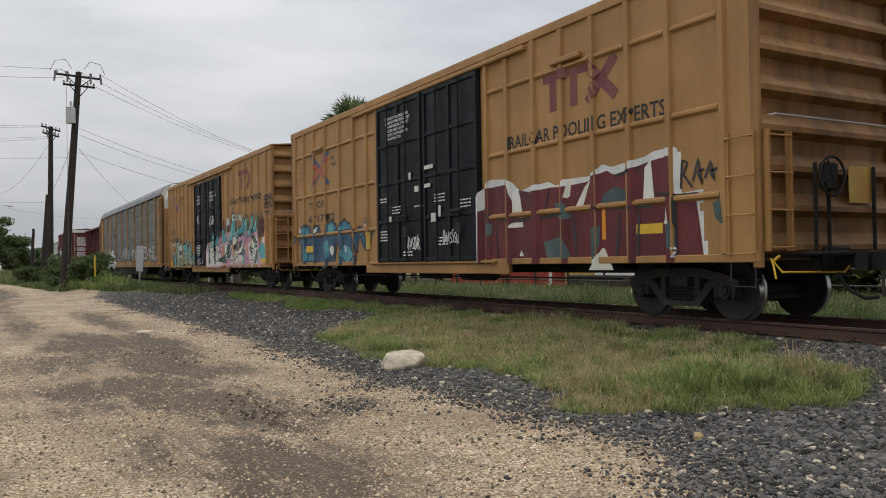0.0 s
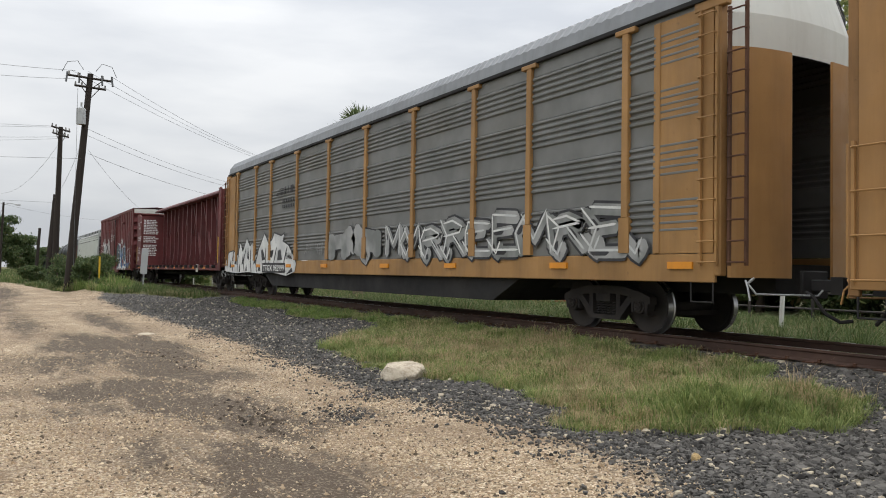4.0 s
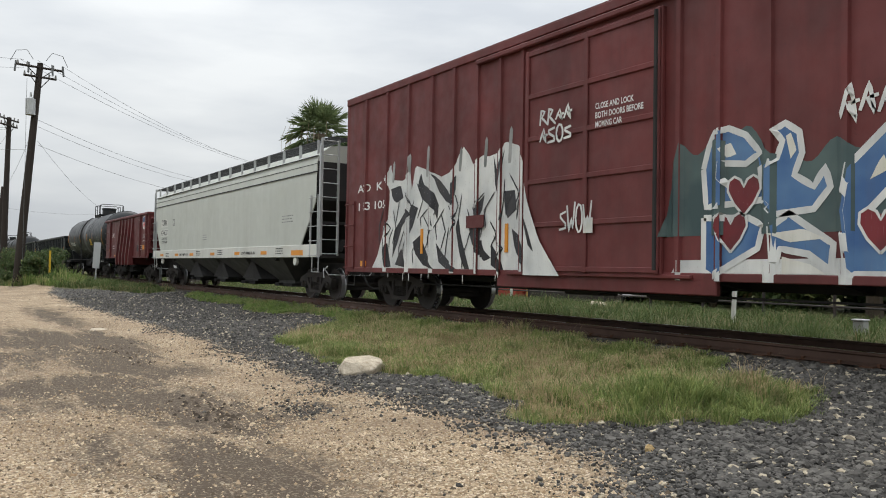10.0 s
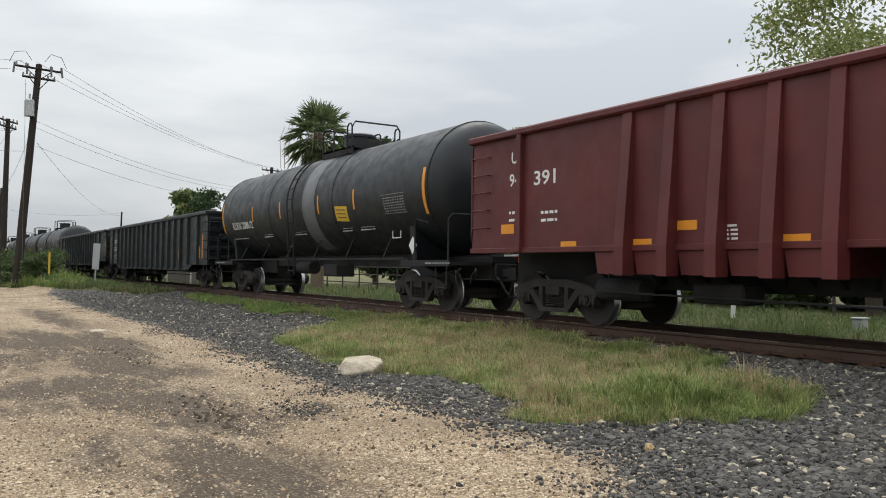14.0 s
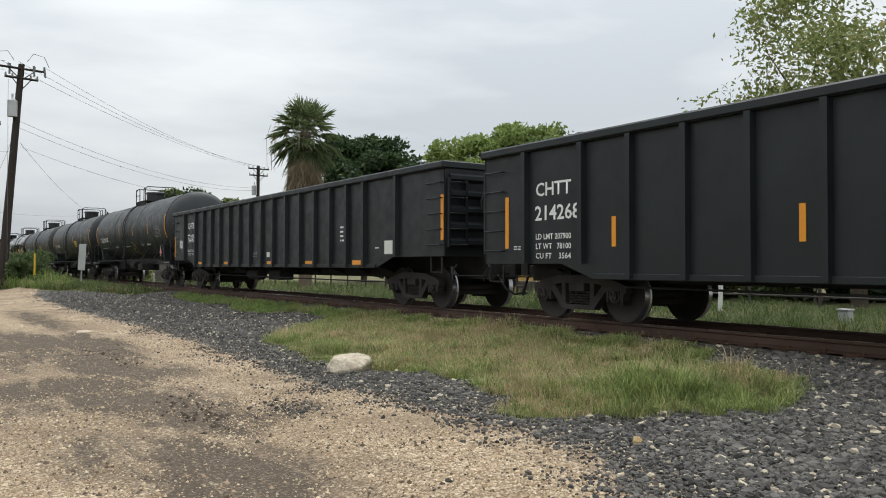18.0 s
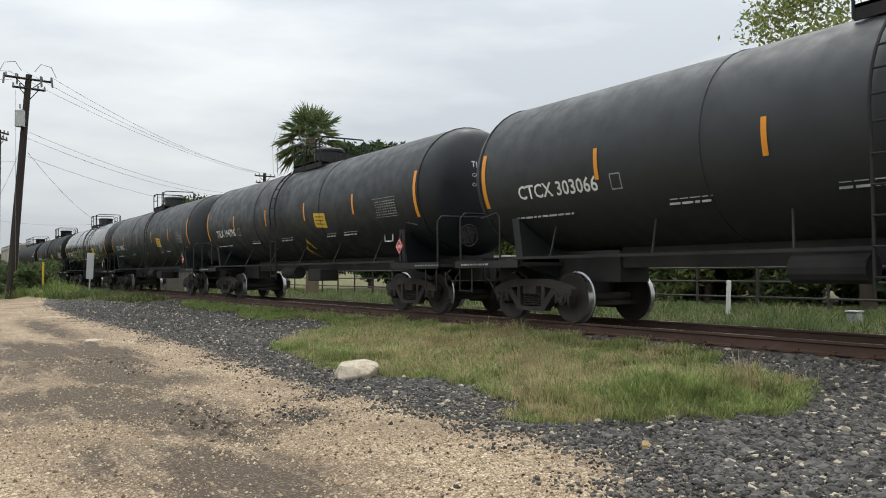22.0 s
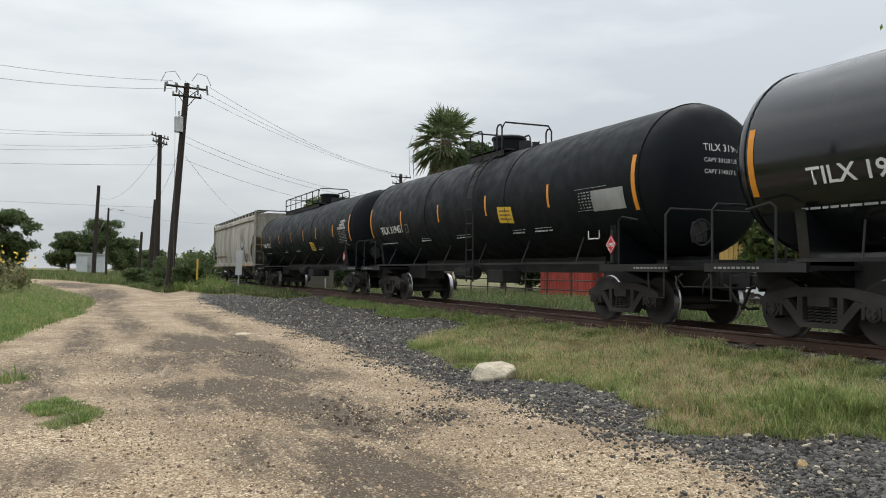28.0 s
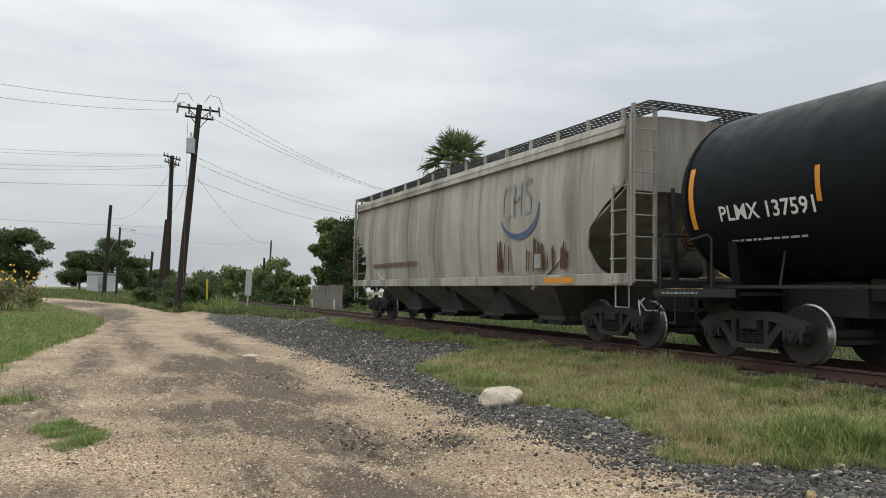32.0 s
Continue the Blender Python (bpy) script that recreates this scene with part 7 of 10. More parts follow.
    # end bays, doors and roof ends
    for k in (-1, 1):
        y = k * L
        e = Shape()
        e.box(-h, y - k * 0.12, 1.0, -h + 0.16, y, z1, 0.02)
        e.box(h - 0.16, y - k * 0.12, 1.0, h, y, z1, 0.02)
        e.box(-h - 0.02, y - k * 0.5, z1 - 0.16, -h + 0.1, y + k * 0.12, z1 + 0.0, 0.015)
        ew = part("end_post", e, TAN_OLD, car.root)
        s = Shape()
        s.box(-h, y - k * 1.35, 1.34, -h + 0.05, y - k * 0.13, z1 - 0.1)
        s.box(-h - 0.02, y - k * 1.30, 1.34, -h + 0.02, y - k * 1.20, z1 - 0.1, 0.01)
        part("end_bay_sheet", s, TAN_OLD, car.root)
        c = Shape()
        for side in (-1, 1):
            n, ring = 8, []
            for i in range(n + 1):
                a = i / n * 1.35
                ring.append((side * (h - 0.1) * math.cos(a * 0.92), y + k * (0.05 + 0.30 * math.sin(a))))
            prof2 = ring + [(p[0] - side * 0.04, p[1] - k * 0.02) for p in ring[::-1]]
            c.prism(prof2, "z", 0.98, 4.35)
        part("end_door", c, TAN, car.root, "curved tan end door")
        w = Shape()
        rg = []
        for zz, grow in ((4.36, 0.0), (4.9, 0.02), (5.5, -0.10), (5.88, -0.45)):
            rg.append([((h - 0.08) * (1 - (0.0 if zz < 5 else (zz - 5) * 0.42)) * math.cos(a * math.pi / 12), y - k * 0.15 + k * (0.40 + grow) * math.sin(a * math.pi / 12), zz) for a in range(13)])
        w.loft(rg, False, False)
        w.face(*rg[-1])
        part("end_hood", w, SILL, car.root, "rounded white end hood")
        ladder(car, "side_ladder", TAN_OLD, -h - 0.05, y - k * 0.03, y - k * 0.34, 1.2, z1 - 0.25, 13)
        ladder(car, "corner_ladder", RUST, -h + 0.0, y + k * 0.16, y + k * 0.46, 1.2, z1 - 0.3, 13)
        coupler(car, k, y + k * 0.35)
        cut_lever(car, k, y + k * 0.3, STEEL_G)
        stirrup(car, UNDER, y - k * 0.35, 0.95)
    for u in (26.6, 22.9, 19.3, 15.9, 11.5, 8.0, 4.0, 1.0):
        plate(car, "reflector", ORANGE, u, 1.10, 0.5, 0.11, 0.03)
    box_ = Shape()
    patch(box_, car, 22.1, 0.90, 2.7, 0.36, 0.030)
    part("number_panel", box_, SP_BLACK, car.root)
    lettering(car, "TTGX 982999", 22.0, 0.97, 0.22, WHITE, wide=2.5, lift=0.034)
    lo = Shape()
    for i in range(4):
        patch(lo, car, 20.6 - 0.12 * i, 3.72 + 0.07 * i, 1.1 - 0.12 * i, 0.03, 0.02)
    for q, w in ((19.55, 0.09), (19.3, 0.09), (19.0, 0.30)):
        patch(lo, car, q, 3.74, w, 0.26, 0.02)
    for z in (3.42, 3.22):
        for i in range(7):
            patch(lo, car, 19.85 - 0.19 * i, z, 0.13, 0.12, 0.02)
    part("logo", lo, DARKLET, car.root)
    car.half = h + 0.012
    # bold white letters, black wedges between and inside them
    top = [(27.7, 1.25), (27.0, 1.75), (26.3, 1.80), (25.6, 1.62), (25.2, 2.15), (24.85, 1.75), (24.3, 2.3), (23.8, 1.95), (23.5, 2.12), (23.0, 1.55), (22.4, 1.98), (21.9, 2.42), (21.4, 2.02), (21.0, 2.12), (20.7, 2.38), (19.9, 2.25), (19.5, 2.34), (19.7, 2.05), (19.1, 1.9), (18.5, 1.5), (18.25, 1.25)]
    body = [(18.4, 0.95), (19.3, 0.80), (21.0, 0.92), (22.5, 0.86), (24.0, 0.90), (26.0, 0.85), (27.6, 0.92)]
    g, k, o = Shape(), Shape(), Shape()
    filled(g, car, top + body, 0.006)
    brush(o, car, top, 0.05, 0.011, (1, 1))
    for q in ([(25.0, 1.2), (24.7, 1.25), (24.75, 1.75)], [(24.2, 1.45), (23.9, 1.4), (24.1, 1.95)], [(23.3, 1.2), (22.95, 1.3), (23.2, 1.75)], [(22.2, 1.35), (21.75, 1.4), (22.1, 1.8), (22.3, 1.75)],
              [(21.25, 1.5), (20.9, 1.45), (20.75, 1.75), (21.3, 1.7)], [(20.3, 1.35), (19.75, 1.38), (19.95, 1.75), (20.25, 1.7)], [(26.1, 1.25), (25.75, 1.2), (25.8, 1.7)], [(26.9, 1.1), (26.6, 1.05), (26.65, 1.45)],
              [(22.7, 0.95), (22.5, 1.3), (22.35, 0.95)], [(21.5, 0.98), (21.3, 1.4), (21.15, 1.0)], [(24.45, 0.95), (24.3, 1.25), (24.2, 0.95)], [(25.4, 0.9), (25.3, 1.4), (25.2, 0.9)], [(19.3, 0.84), (18.7, 1.1), (18.6, 0.95)]):
        filled(k, car, q, 0.012)
    for a, b in ((26.35, 26.2), (25.5, 25.45), (24.6, 24.4), (23.6, 23.7), (22.85, 22.6), (21.6, 21.7), (20.55, 20.4), (19.4, 19.2)):
        brush(o, car, [(a, 0.92), (a + 0.14, 1.3), (b, 1.85)], 0.085, 0.0125, (1, 0.2))
    part("spray_fill", g, SP_WHITE, car.root)
    part("spray_shadow", k, SP_BLACK, car.root)
    part("spray_outline", o, SP_BLACK, car.root)
    scribble(car, 19.35, 1.35, 0.7, 0.3, SP_BLACK, 66, 0.03, 5)
    throw_up(car, 11.6, 15.1, 1.3, 2.3, SP_GREY, SP_BLACK, None, None, (), 62, 3, 0.5, 0.035, 0.2)
    throw_up(car, 1.9, 11.2, 1.28, 2.25, SP_GREY, SP_BLACK, None, SP_WHITE, (SP_BLACK,), 63, 9, 0.22, 0.05, 0.9)
    scribble(car, 26.1, 2.6, 0.6, 0.9, SP_BLACK, 64, 0.03, 3)
    scribble(car, 17.5, 1.5, 1.7, 0.4, SP_GREY, 65, 0.03, 6)
    car.half = h
    trucks(car, 3.1)
    TRAIN.append(car)


autorack()


# ---- bulkhead flat with a centre truss ----
def centrebeam():
    car = Car("centerbeam_flatcar", 78.15, 101.55, "oxide red centerbeam flatcar with end bulkheads, empty", "flatcar", 1.58)
    L, h = car.len / 2, car.half
    zd, zt = 1.18, 4.95
    d = Shape()
    d.box(-h + 0.02, -L, zd - 0.08, h - 0.02, L, zd)
    for side in (-1, 1):
        d.box(side * (h - 0.06), -L, zd - 0.24, side * h, L, zd + 0.01, 0.01)
    part("deck", d, MAROON, car.root)
    f = Shape()
    f.box(-0.36, -L, 0.66, 0.36, L, zd - 0.08)
    for y in np.linspace(-L + 2.0, L - 2.0, 16):
        f.prism([(-h + 0.06, zd - 0.09), (h - 0.06, zd - 0.09), (0.36, 0.78), (-0.36, 0.78)], "y", y - 0.05, y + 0.05)
    part("underframe", f, UNDER, car.root)
    # centre truss
    c = Shape()
    c.prism([(-0.46, zt + 0.0), (0.46, zt + 0.0), (0.46, zt + 0.09), (0.25, zt + 0.24), (-0.25, zt + 0.24), (-0.46, zt + 0.09)], "y", -L + 0.4, L - 0.4)
    part("top_chord", c, MAROON_D, car.root)
    us = [1.45 + 1.243 * i for i in range(17)]
    for u in us:
        y = car.y(u)
        s = Shape()
        s.prism([(-0.24, zd), (0.24, zd), (0.12, 2.4), (0.12, zt), (-0.12, zt), (-0.12, 2.4)], "y", y - 0.03, y + 0.03)
        s.box(-0.16, y - 0.09, zd, -0.11, y + 0.09, zt, 0.008)
        s.box(0.11, y - 0.09, zd, 0.16, y + 0.09, zt, 0.008)
        part("truss_post", s, MAROON_D, car.root)
    # long braces run down and outwards from the crossing pair at the middle, two bays each
    runs = [(9 - 2 * i, 7 - 2 * i) for i in range(4)] + [(8 + 2 * i, 10 + 2 * i) for i in range(4)]
    for a, b in runs:
        k = 1 if b > a else -1
        segs = [(car.y(us[a]) + k * 0.12, zt - 0.08, car.y(us[b]) - k * 0.12, zd + 0.15)]
        for p in segs:
            s = Shape()
            dy, dz = p[2] - p[0], p[3] - p[1]
            ln = math.hypot(dy, dz)
            ny, nz = -dz / ln * 0.075, dy / ln * 0.075
            s.prism([(p[0] + ny, p[1] + nz), (p[2] + ny, p[3] + nz), (p[2] - ny, p[3] - nz), (p[0] - ny, p[1] - nz)], "x", -0.06 + 0.02 * k, 0.04 + 0.02 * k)
            part("truss_brace", s, MAROON_D, car.root)
    # end bulkheads
    for k in (-1, 1):
        y = k * L
        s = Shape()
        depth = 1.65 if k > 0 else 0.45
        ya, yb = y, y - k * depth
        for side in (-1, 1):
            part("bulkhead_side", Shape().prism([(ya, zd), (ya, 4.72), (ya - k * 0.08, 4.80), (ya - k * min(depth, 0.9), 4.76), (yb, 4.55), (yb, zd)], "x", side * (h - 0.05), side * h), MAROON, car.root)
        s.box(-h + 0.05, yb, zd, h - 0.05, yb + k * 0.06, 4.55, 0.0)
        for z in (1.6, 2.25, 2.9, 3.55, 4.2):
            part("bulkhead_rib", Shape().box(-h + 0.05, ya - k * 0.10, z, h - 0.05, ya + k * 0.004, z + 0.16, 0.01), MAROON, car.root)
        s.box(-h + 0.05, ya - k * 0.06, zd, h - 0.05, ya - k * 0.02, 4.7)
        part("bulkhead", s, MAROON, car.root)
        coupler(car, k, y)
        cut_lever(car, k, y, STEEL_G)
        stirrup(car, UNDER, y - k * 0.3, zd - 0.2)
        end_ladder(car, MAROON, y, k, -h + 0.1, -h + 0.5, 1.4, 4.4, 8)
    # winches and chain hooks along the sills
    for i in range(19):
        u = 0.9 + i * 1.2
        s = Shape()
        y = car.y(u)
        s.tube([(-h - 0.10, y - 0.11, zd - 0.05), (-h - 0.10, y + 0.11, zd - 0.05)], 0.045, 8)
        s.box(-h - 0.11, y - 0.13, zd - 0.12, -h + 0.02, y - 0.11, zd + 0.03)
        s.box(-h - 0.11, y + 0.11, zd - 0.12, -h + 0.02, y + 0.13, zd + 0.03)
        part("load_winch", s, UNDER, car.root)
    for i in range(9):
        plate(car, "reflector", ORANGE, 3.3 + i * 2.4, zd - 0.17, 0.5, 0.10)
    for k, u in ((0, 0.42), (1, 23.35)):
        plate(car, "reflector", YELLOW, u, 1.3, 0.10, 1.2)
    plate(car, "paper_sign", SILL, 4.75, 0.85, 0.45, 0.38)
    lettering(car, "FDDM", 20.7, 0.99, 0.15, WHITE, wide=0.6)
    lettering(car, "200", 19.35, 0.99, 0.15, WHITE)
    lettering(car, "218", 18.1, 0.99, 0.15, WHITE)
    lettering(car, "LD LMT 223500", 16.2, 1.06, 0.09, WHITE, wide=1.1)
    lettering(car, "LT WT 62500", 16.2, 0.96, 0.09, WHITE, wide=1.1)
    car.posts.clear()
    for i, (w, wd) in enumerate((("LOADING AND UNLOADING", 1.25), ("INSTRUCTIONS", 0.6))):
        lettering(car, w, 22.95, 4.15 - i * 0.16, 0.085, WHITE, wide=wd)
    lettering(car, "WARN", 22.6, 3.72, 0.14, WHITE, wide=0.45)
    lettering(car, "73 - 0", 22.6, 2.36, 0.13, WHITE, wide=0.45)
    lettering(car, "BETWEEN", 22.65, 2.18, 0.11, WHITE, wide=0.58)
    lettering(car, "BULKHEADS", 22.65, 2.02, 0.11, WHITE, wide=0.66)
    bars(car, WHITE, 22.95, 3.15, 1.3, 3, 0.05, 0.11, 71)
    scribble(car, 22.95, 1.45, 0.7, 0.4, SP_WHITE, 72, 0.035, 4)
    ins = Shape()
    rnd = random.Random(5)
    yb = car.y(21.75) - 0.006
    for r in range(22):
        z = 4.3 - r * 0.115
        if r in (9, 14):
            continue
        x = -1.42
        while x < -0.62:
            w = rnd.uniform(0.06, 0.2)
            ins.face((x, yb, z), (x + w, yb, z), (x + w, yb, z + 0.07), (x, yb, z + 0.07))
            x += w + 0.04
    part("stencilling", ins, WHITE, car.root)
    scribble(car, 12.9, 0.98, 0.9, 0.14, SP_WHITE, 73, 0.02, 6)
    trucks(car, 2.05)
    TRAIN.append(car)


centrebeam()


# ---- covered hoppers ----
def covered_hopper(start, end, label, body, sill, under, bays, z_sill, z_side, z_top, slope, curved, ladder_mat, walk_mat, bay_mats):
    """A long covered hopper: side sheets cut away over the trucks, slope sheets, bays, roof walks."""
    car = Car("covered_hopper", start, end, label, "hopper car")
    L, h = car.len / 2, car.half
    u_in, u_out, z_cut = slope          # where the side is cut at the sill and at the top of the cut
    lo_y, hi_y = L - u_in, L - u_out
    # side sheets in slightly bulged strips
    for side in (-1, 1):
        outline = [(-lo_y, z_sill[1]), (lo_y, z_sill[1]), (hi_y + 0.0, z_cut), (hi_y, z_side), (-hi_y, z_side), (-hi_y, z_cut)]
        s = Shape()
        n = 36
        def span(z):
            if not curved:
                return lo_y + (hi_y - lo_y) * min(1, max(0, (z - z_sill[1]) / (z_cut - z_sill[1])))
            return L - float(np.interp(z, (1.46, 1.6, 2.0, 2.4, 2.85, 3.2), (0.95, 1.25, 1.55, 1.48, 0.9, 0.25)))
        def bulge(z):
            t = (z - z_sill[1]) / (z_side - z_sill[1])
            return (-0.10 * (2 * t - 1) ** 2) if curved else (-0.02 * max(0, t - 0.9) * 10)
        zs = [z_sill[1] + (z_side - z_sill[1]) * i / 26 for i in range(27)]
        for off in (0.0, -0.03):
            s.loft([[(side * (h + off + bulge(z)), -span(z) + 2 * span(z) * i / n, z) for i in range(n + 1)] for z in zs], False, False)
        part("side_wall", s, body, car.root, smooth=True)
    # eave bands and the roof
    r = Shape()
    ea, eb = (0.14, 0.30) if curved else (0.26, 0.50)
    prof = [(-h, z_side), (-h + 0.01, z_side + ea), (-h + 0.08, z_side + eb), (-1.2, z_top - 0.05), (-0.7, z_top), (0.7, z_top), (1.2, z_top - 0.05), (h - 0.08, z_side + eb), (h - 0.01, z_side + ea), (h, z_side)]
    r.prism(prof, "y", -hi_y, hi_y)
    part("roof", r, body, car.root, smooth=True)
    for dz in ((0.0, 0.15) if curved else (0.0, 0.23, 0.46)):
        b = Shape()
        b.box(-h - (0.02 if dz == 0 else 0.004), -hi_y, z_side + dz - 0.018, -h + 0.06, hi_y, z_side + dz + (0.012 if dz == 0 else 0.0), 0.004)
        part("eave_band", b, DARKLET if not curved else ladder_mat, car.root)
    # end sheets and slopes
    for k in (-1, 1):
        e = Shape()
        e.prism([(k * (hi_y + 0.008), z_cut), (k * (hi_y + 0.008), z_side + 0.29), (k * (hi_y - 0.04), z_side + 0.29), (k * (hi_y - 0.04), z_cut)], "x", -h + 0.03, h - 0.03)
        e.prism([(k * hi_y, z_cut), (k * (lo_y - 2.2), z_sill[0] - 0.1), (k * (lo_y - 2.3), z_sill[0] - 0.05), (k * (hi_y - 0.06), z_cut)], "x", -h + 0.03, h - 0.03)
        part("slope_sheet", e, body if curved else under, car.root)
    sl = Shape()
    for side in (-1, 1):
        sl.box(side * (h - 0.05), -L + 0.05, z_sill[0], side * (h + 0.035), L - 0.05, z_sill[1], 0.012)
    part("side_sill", sl, sill, car.root)
    f = Shape()
    f.box(-0.34, -L, 0.74, 0.34, L, 1.10)
    f.box(-h + 0.05, -L, z_sill[0] - 0.02, h - 0.05, -L + 0.35, z_sill[0] + 0.12)
    f.box(-h + 0.05, L - 0.35, z_sill[0] - 0.02, h - 0.05, L, z_sill[0] + 0.12)
    part("underframe", f, under, car.root)
    # discharge bays
    span_y = 2 * (L - 2.9)
    step = span_y / bays
    for i in range(bays):
        c = -span_y / 2 + step * (i + 0.5)
        b = Shape()
        b.loft([[(x * (h - 0.06), c + y * step * 0.47, z_sill[0] + 0.02) for x, y in ((-1, -1), (1, -1), (1, 1), (-1, 1))],
                [(x * 0.72, c + y * step * 0.20, 0.50) for x, y in ((-1, -1), (1, -1), (1, 1), (-1, 1))],
                [(x * 0.72, c + y * step * 0.20, 0.40) for x, y in ((-1, -1), (1, -1), (1, 1), (-1, 1))]])
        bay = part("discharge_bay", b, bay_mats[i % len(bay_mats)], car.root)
        if i:
            # dark plate added to stand for the shadow between neighbouring bays
            d = Shape()
            d.prism([(c - step * 0.5, z_sill[0]), (c - step * 0.5 - step * 0.27, 0.52), (c - step * 0.5 + step * 0.27, 0.52)], "x", -h + 0.30, h - 0.30)
            part("bay_divider", d, UNDER, car.root)
        g = Shape()
        g.box(-0.85, c - step * 0.22, 0.30, 0.85, c + step * 0.22, 0.41, 0.01)
        g.tube([(-1.0, c, 0.36), (1.0, c, 0.36)], 0.05, 8)
        part("outlet_gate", g, under, bay)
    # roof walks on both edges and across the ends
    for side in (-1, 1):
        w = Shape()
        x0, x1 = side * (h - 0.16), side * (h - 0.80)
        zr = z_top + 0.10
        for i in range(5):
            x = x0 + (x1 - x0) * i / 4
            w.box(x - 0.012, -hi_y - 0.15, zr, x + 0.012, hi_y + 0.15, zr + 0.03)
        n = int(2 * hi_y / 0.16)
        for i in range(n + 1):
            y = -hi_y - 0.15 + (2 * hi_y + 0.3) * i / n
            w.box(x0, y - 0.01, zr, x1, y + 0.01, zr + 0.025)
        part("roof_walk", w, walk_mat, car.root)
        for i in range(15):
            y = -hi_y + 0.2 + (2 * hi_y - 0.4) * i / 14
            p = Shape().box(side * (h - 0.10), y - 0.03, z_side + 0.26, side * (h - 0.17), y + 0.03, zr + 0.03)
            part("walk_bracket", p, ladder_mat, car.root)
    for k in (-1, 1):
        w = Shape()
        for i in range(4):
            y = k * (hi_y + 0.14 + 0.15 * i)
            w.box(-h + 0.15, y - 0.012, z_top + 0.10, h - 0.15, y + 0.012, z_top + 0.13)
        for i in range(16):
            x = -h + 0.15 + (2 * h - 0.3) * i / 15
            w.box(x - 0.01, k * (hi_y + 0.14), z_top + 0.10, x + 0.01, k * (hi_y + 0.60), z_top + 0.125)
        part("end_walk", w, walk_mat, car.root)
        y = k * L
        ladder(car, "side_ladder", ladder_mat, -h - 0.04, y - k * 0.06, y - k * 0.58, z_sill[0] + 0.05, z_cut + 0.05, 5)
        end_ladder(car, ladder_mat, y - k * 0.05, k, -h + 0.04, -h + 0.55, z_sill[0] + 0.1, z_top + 0.05, 9)
        q = Shape()
        q.tube([(-h, y - k * 0.02, z_sill[0]), (-h, y - k * 0.02, z_top - 0.1), (-h + 0.1, y - k * 0.06, z_top + 0.12), (-h + 0.25, y - k * 0.12, z_top + 0.14)], 0.032, 8)
        q.tube([(h, y - k * 0.02, z_sill[0]), (h, y - k * 0.02, z_top - 0.1)], 0.032, 8)
        part("corner_stanchion", q, ladder_mat, car.root, smooth=True)
        d = Shape()
        for x in (-0.45, 0.45):
            d.prism([(k * (L - 0.1), z_sill[0]), (k * (L - 0.22), z_sill[0]), (k * (hi_y - 0.1), z_cut + 0.2), (k * (hi_y), z_cut + 0.2)], "x", x - 0.05, x + 0.05)
        d.box(-h + 0.1, k * (L - 0.02), z_sill[0] + 0.95, h - 0.1, k * (L - 0.06), z_sill[0] + 1.02)
        part("end_brace", d, under, car.root)
        stirrup(car, ladder_mat, y - k * 0.32, z_sill[0], 0.44, 0.42)
        coupler(car, k, y)
        cut_lever(car, k, y, STEEL_G)
    brake_wheel(car, RUST, -0.25, -L - 0.1, 2.2, -1, 0.26)
    tank = Shape()
    tank.tube([(-0.6, -L + 0.75, 1.6), (0.6, -L + 0.75, 1.6)], 0.19, 14)
    part("air_tank", tank, under, car.root, smooth=True)
    trucks(car, 1.45)
    TRAIN.append(car)
    return car


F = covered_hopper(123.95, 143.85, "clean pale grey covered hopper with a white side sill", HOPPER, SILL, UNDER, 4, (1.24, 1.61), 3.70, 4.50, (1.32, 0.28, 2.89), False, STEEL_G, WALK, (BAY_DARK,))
_f = Shape()
patch(_f, F, 18.58, 2.70, 1.32, 0.36)
patch(_f, F, 18.6, 2.26, 1.42, 0.34)
part("paint_patch", _f, SILL, F.root)
lettering(F, "TCMX", 18.47, 2.78, 0.27, DARKLET, wide=1.12)
lettering(F, "474637", 18.5, 2.32, 0.25, DARKLET, wide=1.22)
lettering(F, "LD LMT 219500", 18.35, 2.12, 0.10, DARKLET, wide=1.0)
lettering(F, "LT WT 66500", 18.35, 1.95, 0.10, DARKLET, wide=1.0)
lettering(F, "DO NOT HAMMER ON CAR", 15.0, 1.35, 0.10, DARKLET, wide=1.4, x=-F.half - 0.04)
lettering(F, "DO NOT HAMMER ON CAR", 6.62, 1.35, 0.10, DARKLET, wide=1.38, x=-F.half - 0.04)
for uu in (18.4, 15.7, 13.3, 10.35, 7.38, 4.66):
    part("reflector", Shape().box(-F.half - 0.043, F.y(uu - 0.55), 1.34, -F.half - 0.03, F.y(uu), 1.45), ORANGE, F.root)
part("reflector", Shape().box(-F.half - 0.043, F.y(1.1), 1.30, -F.half - 0.03, F.y(2.0), 1.45), ORANGE, F.root)
for uu, vv in ((12.3, 1.50), (17.4, 1.45), (3.3, 1.5), (9.4, 1.5)):
    bars(F, DARKLET, uu, vv, 0.6, 3, 0.03, 0.075, int(uu * 7), x=-F.half - 0.041)
bars(F, SP_GREY, 11.55, 2.14, 0.6, 3, 0.035, 0.09, 84)
bars(F, SP_GREY, 2.9, 2.5, 0.9, 3, 0.035, 0.09, 85)
_f = Shape()
for a, b, c, d in ((16.35, 2.70, 0.30, 0.03), (16.35, 2.97, 0.30, 0.03), (16.35, 2.70, 0.03, 0.3), (16.08, 2.70, 0.03, 0.3)):
    patch(_f, F, a, b, c, d)
part("plate_frame", _f, DARKLET, F.root)
lettering(F, "C", 16.27, 2.75, 0.11, DARKLET)
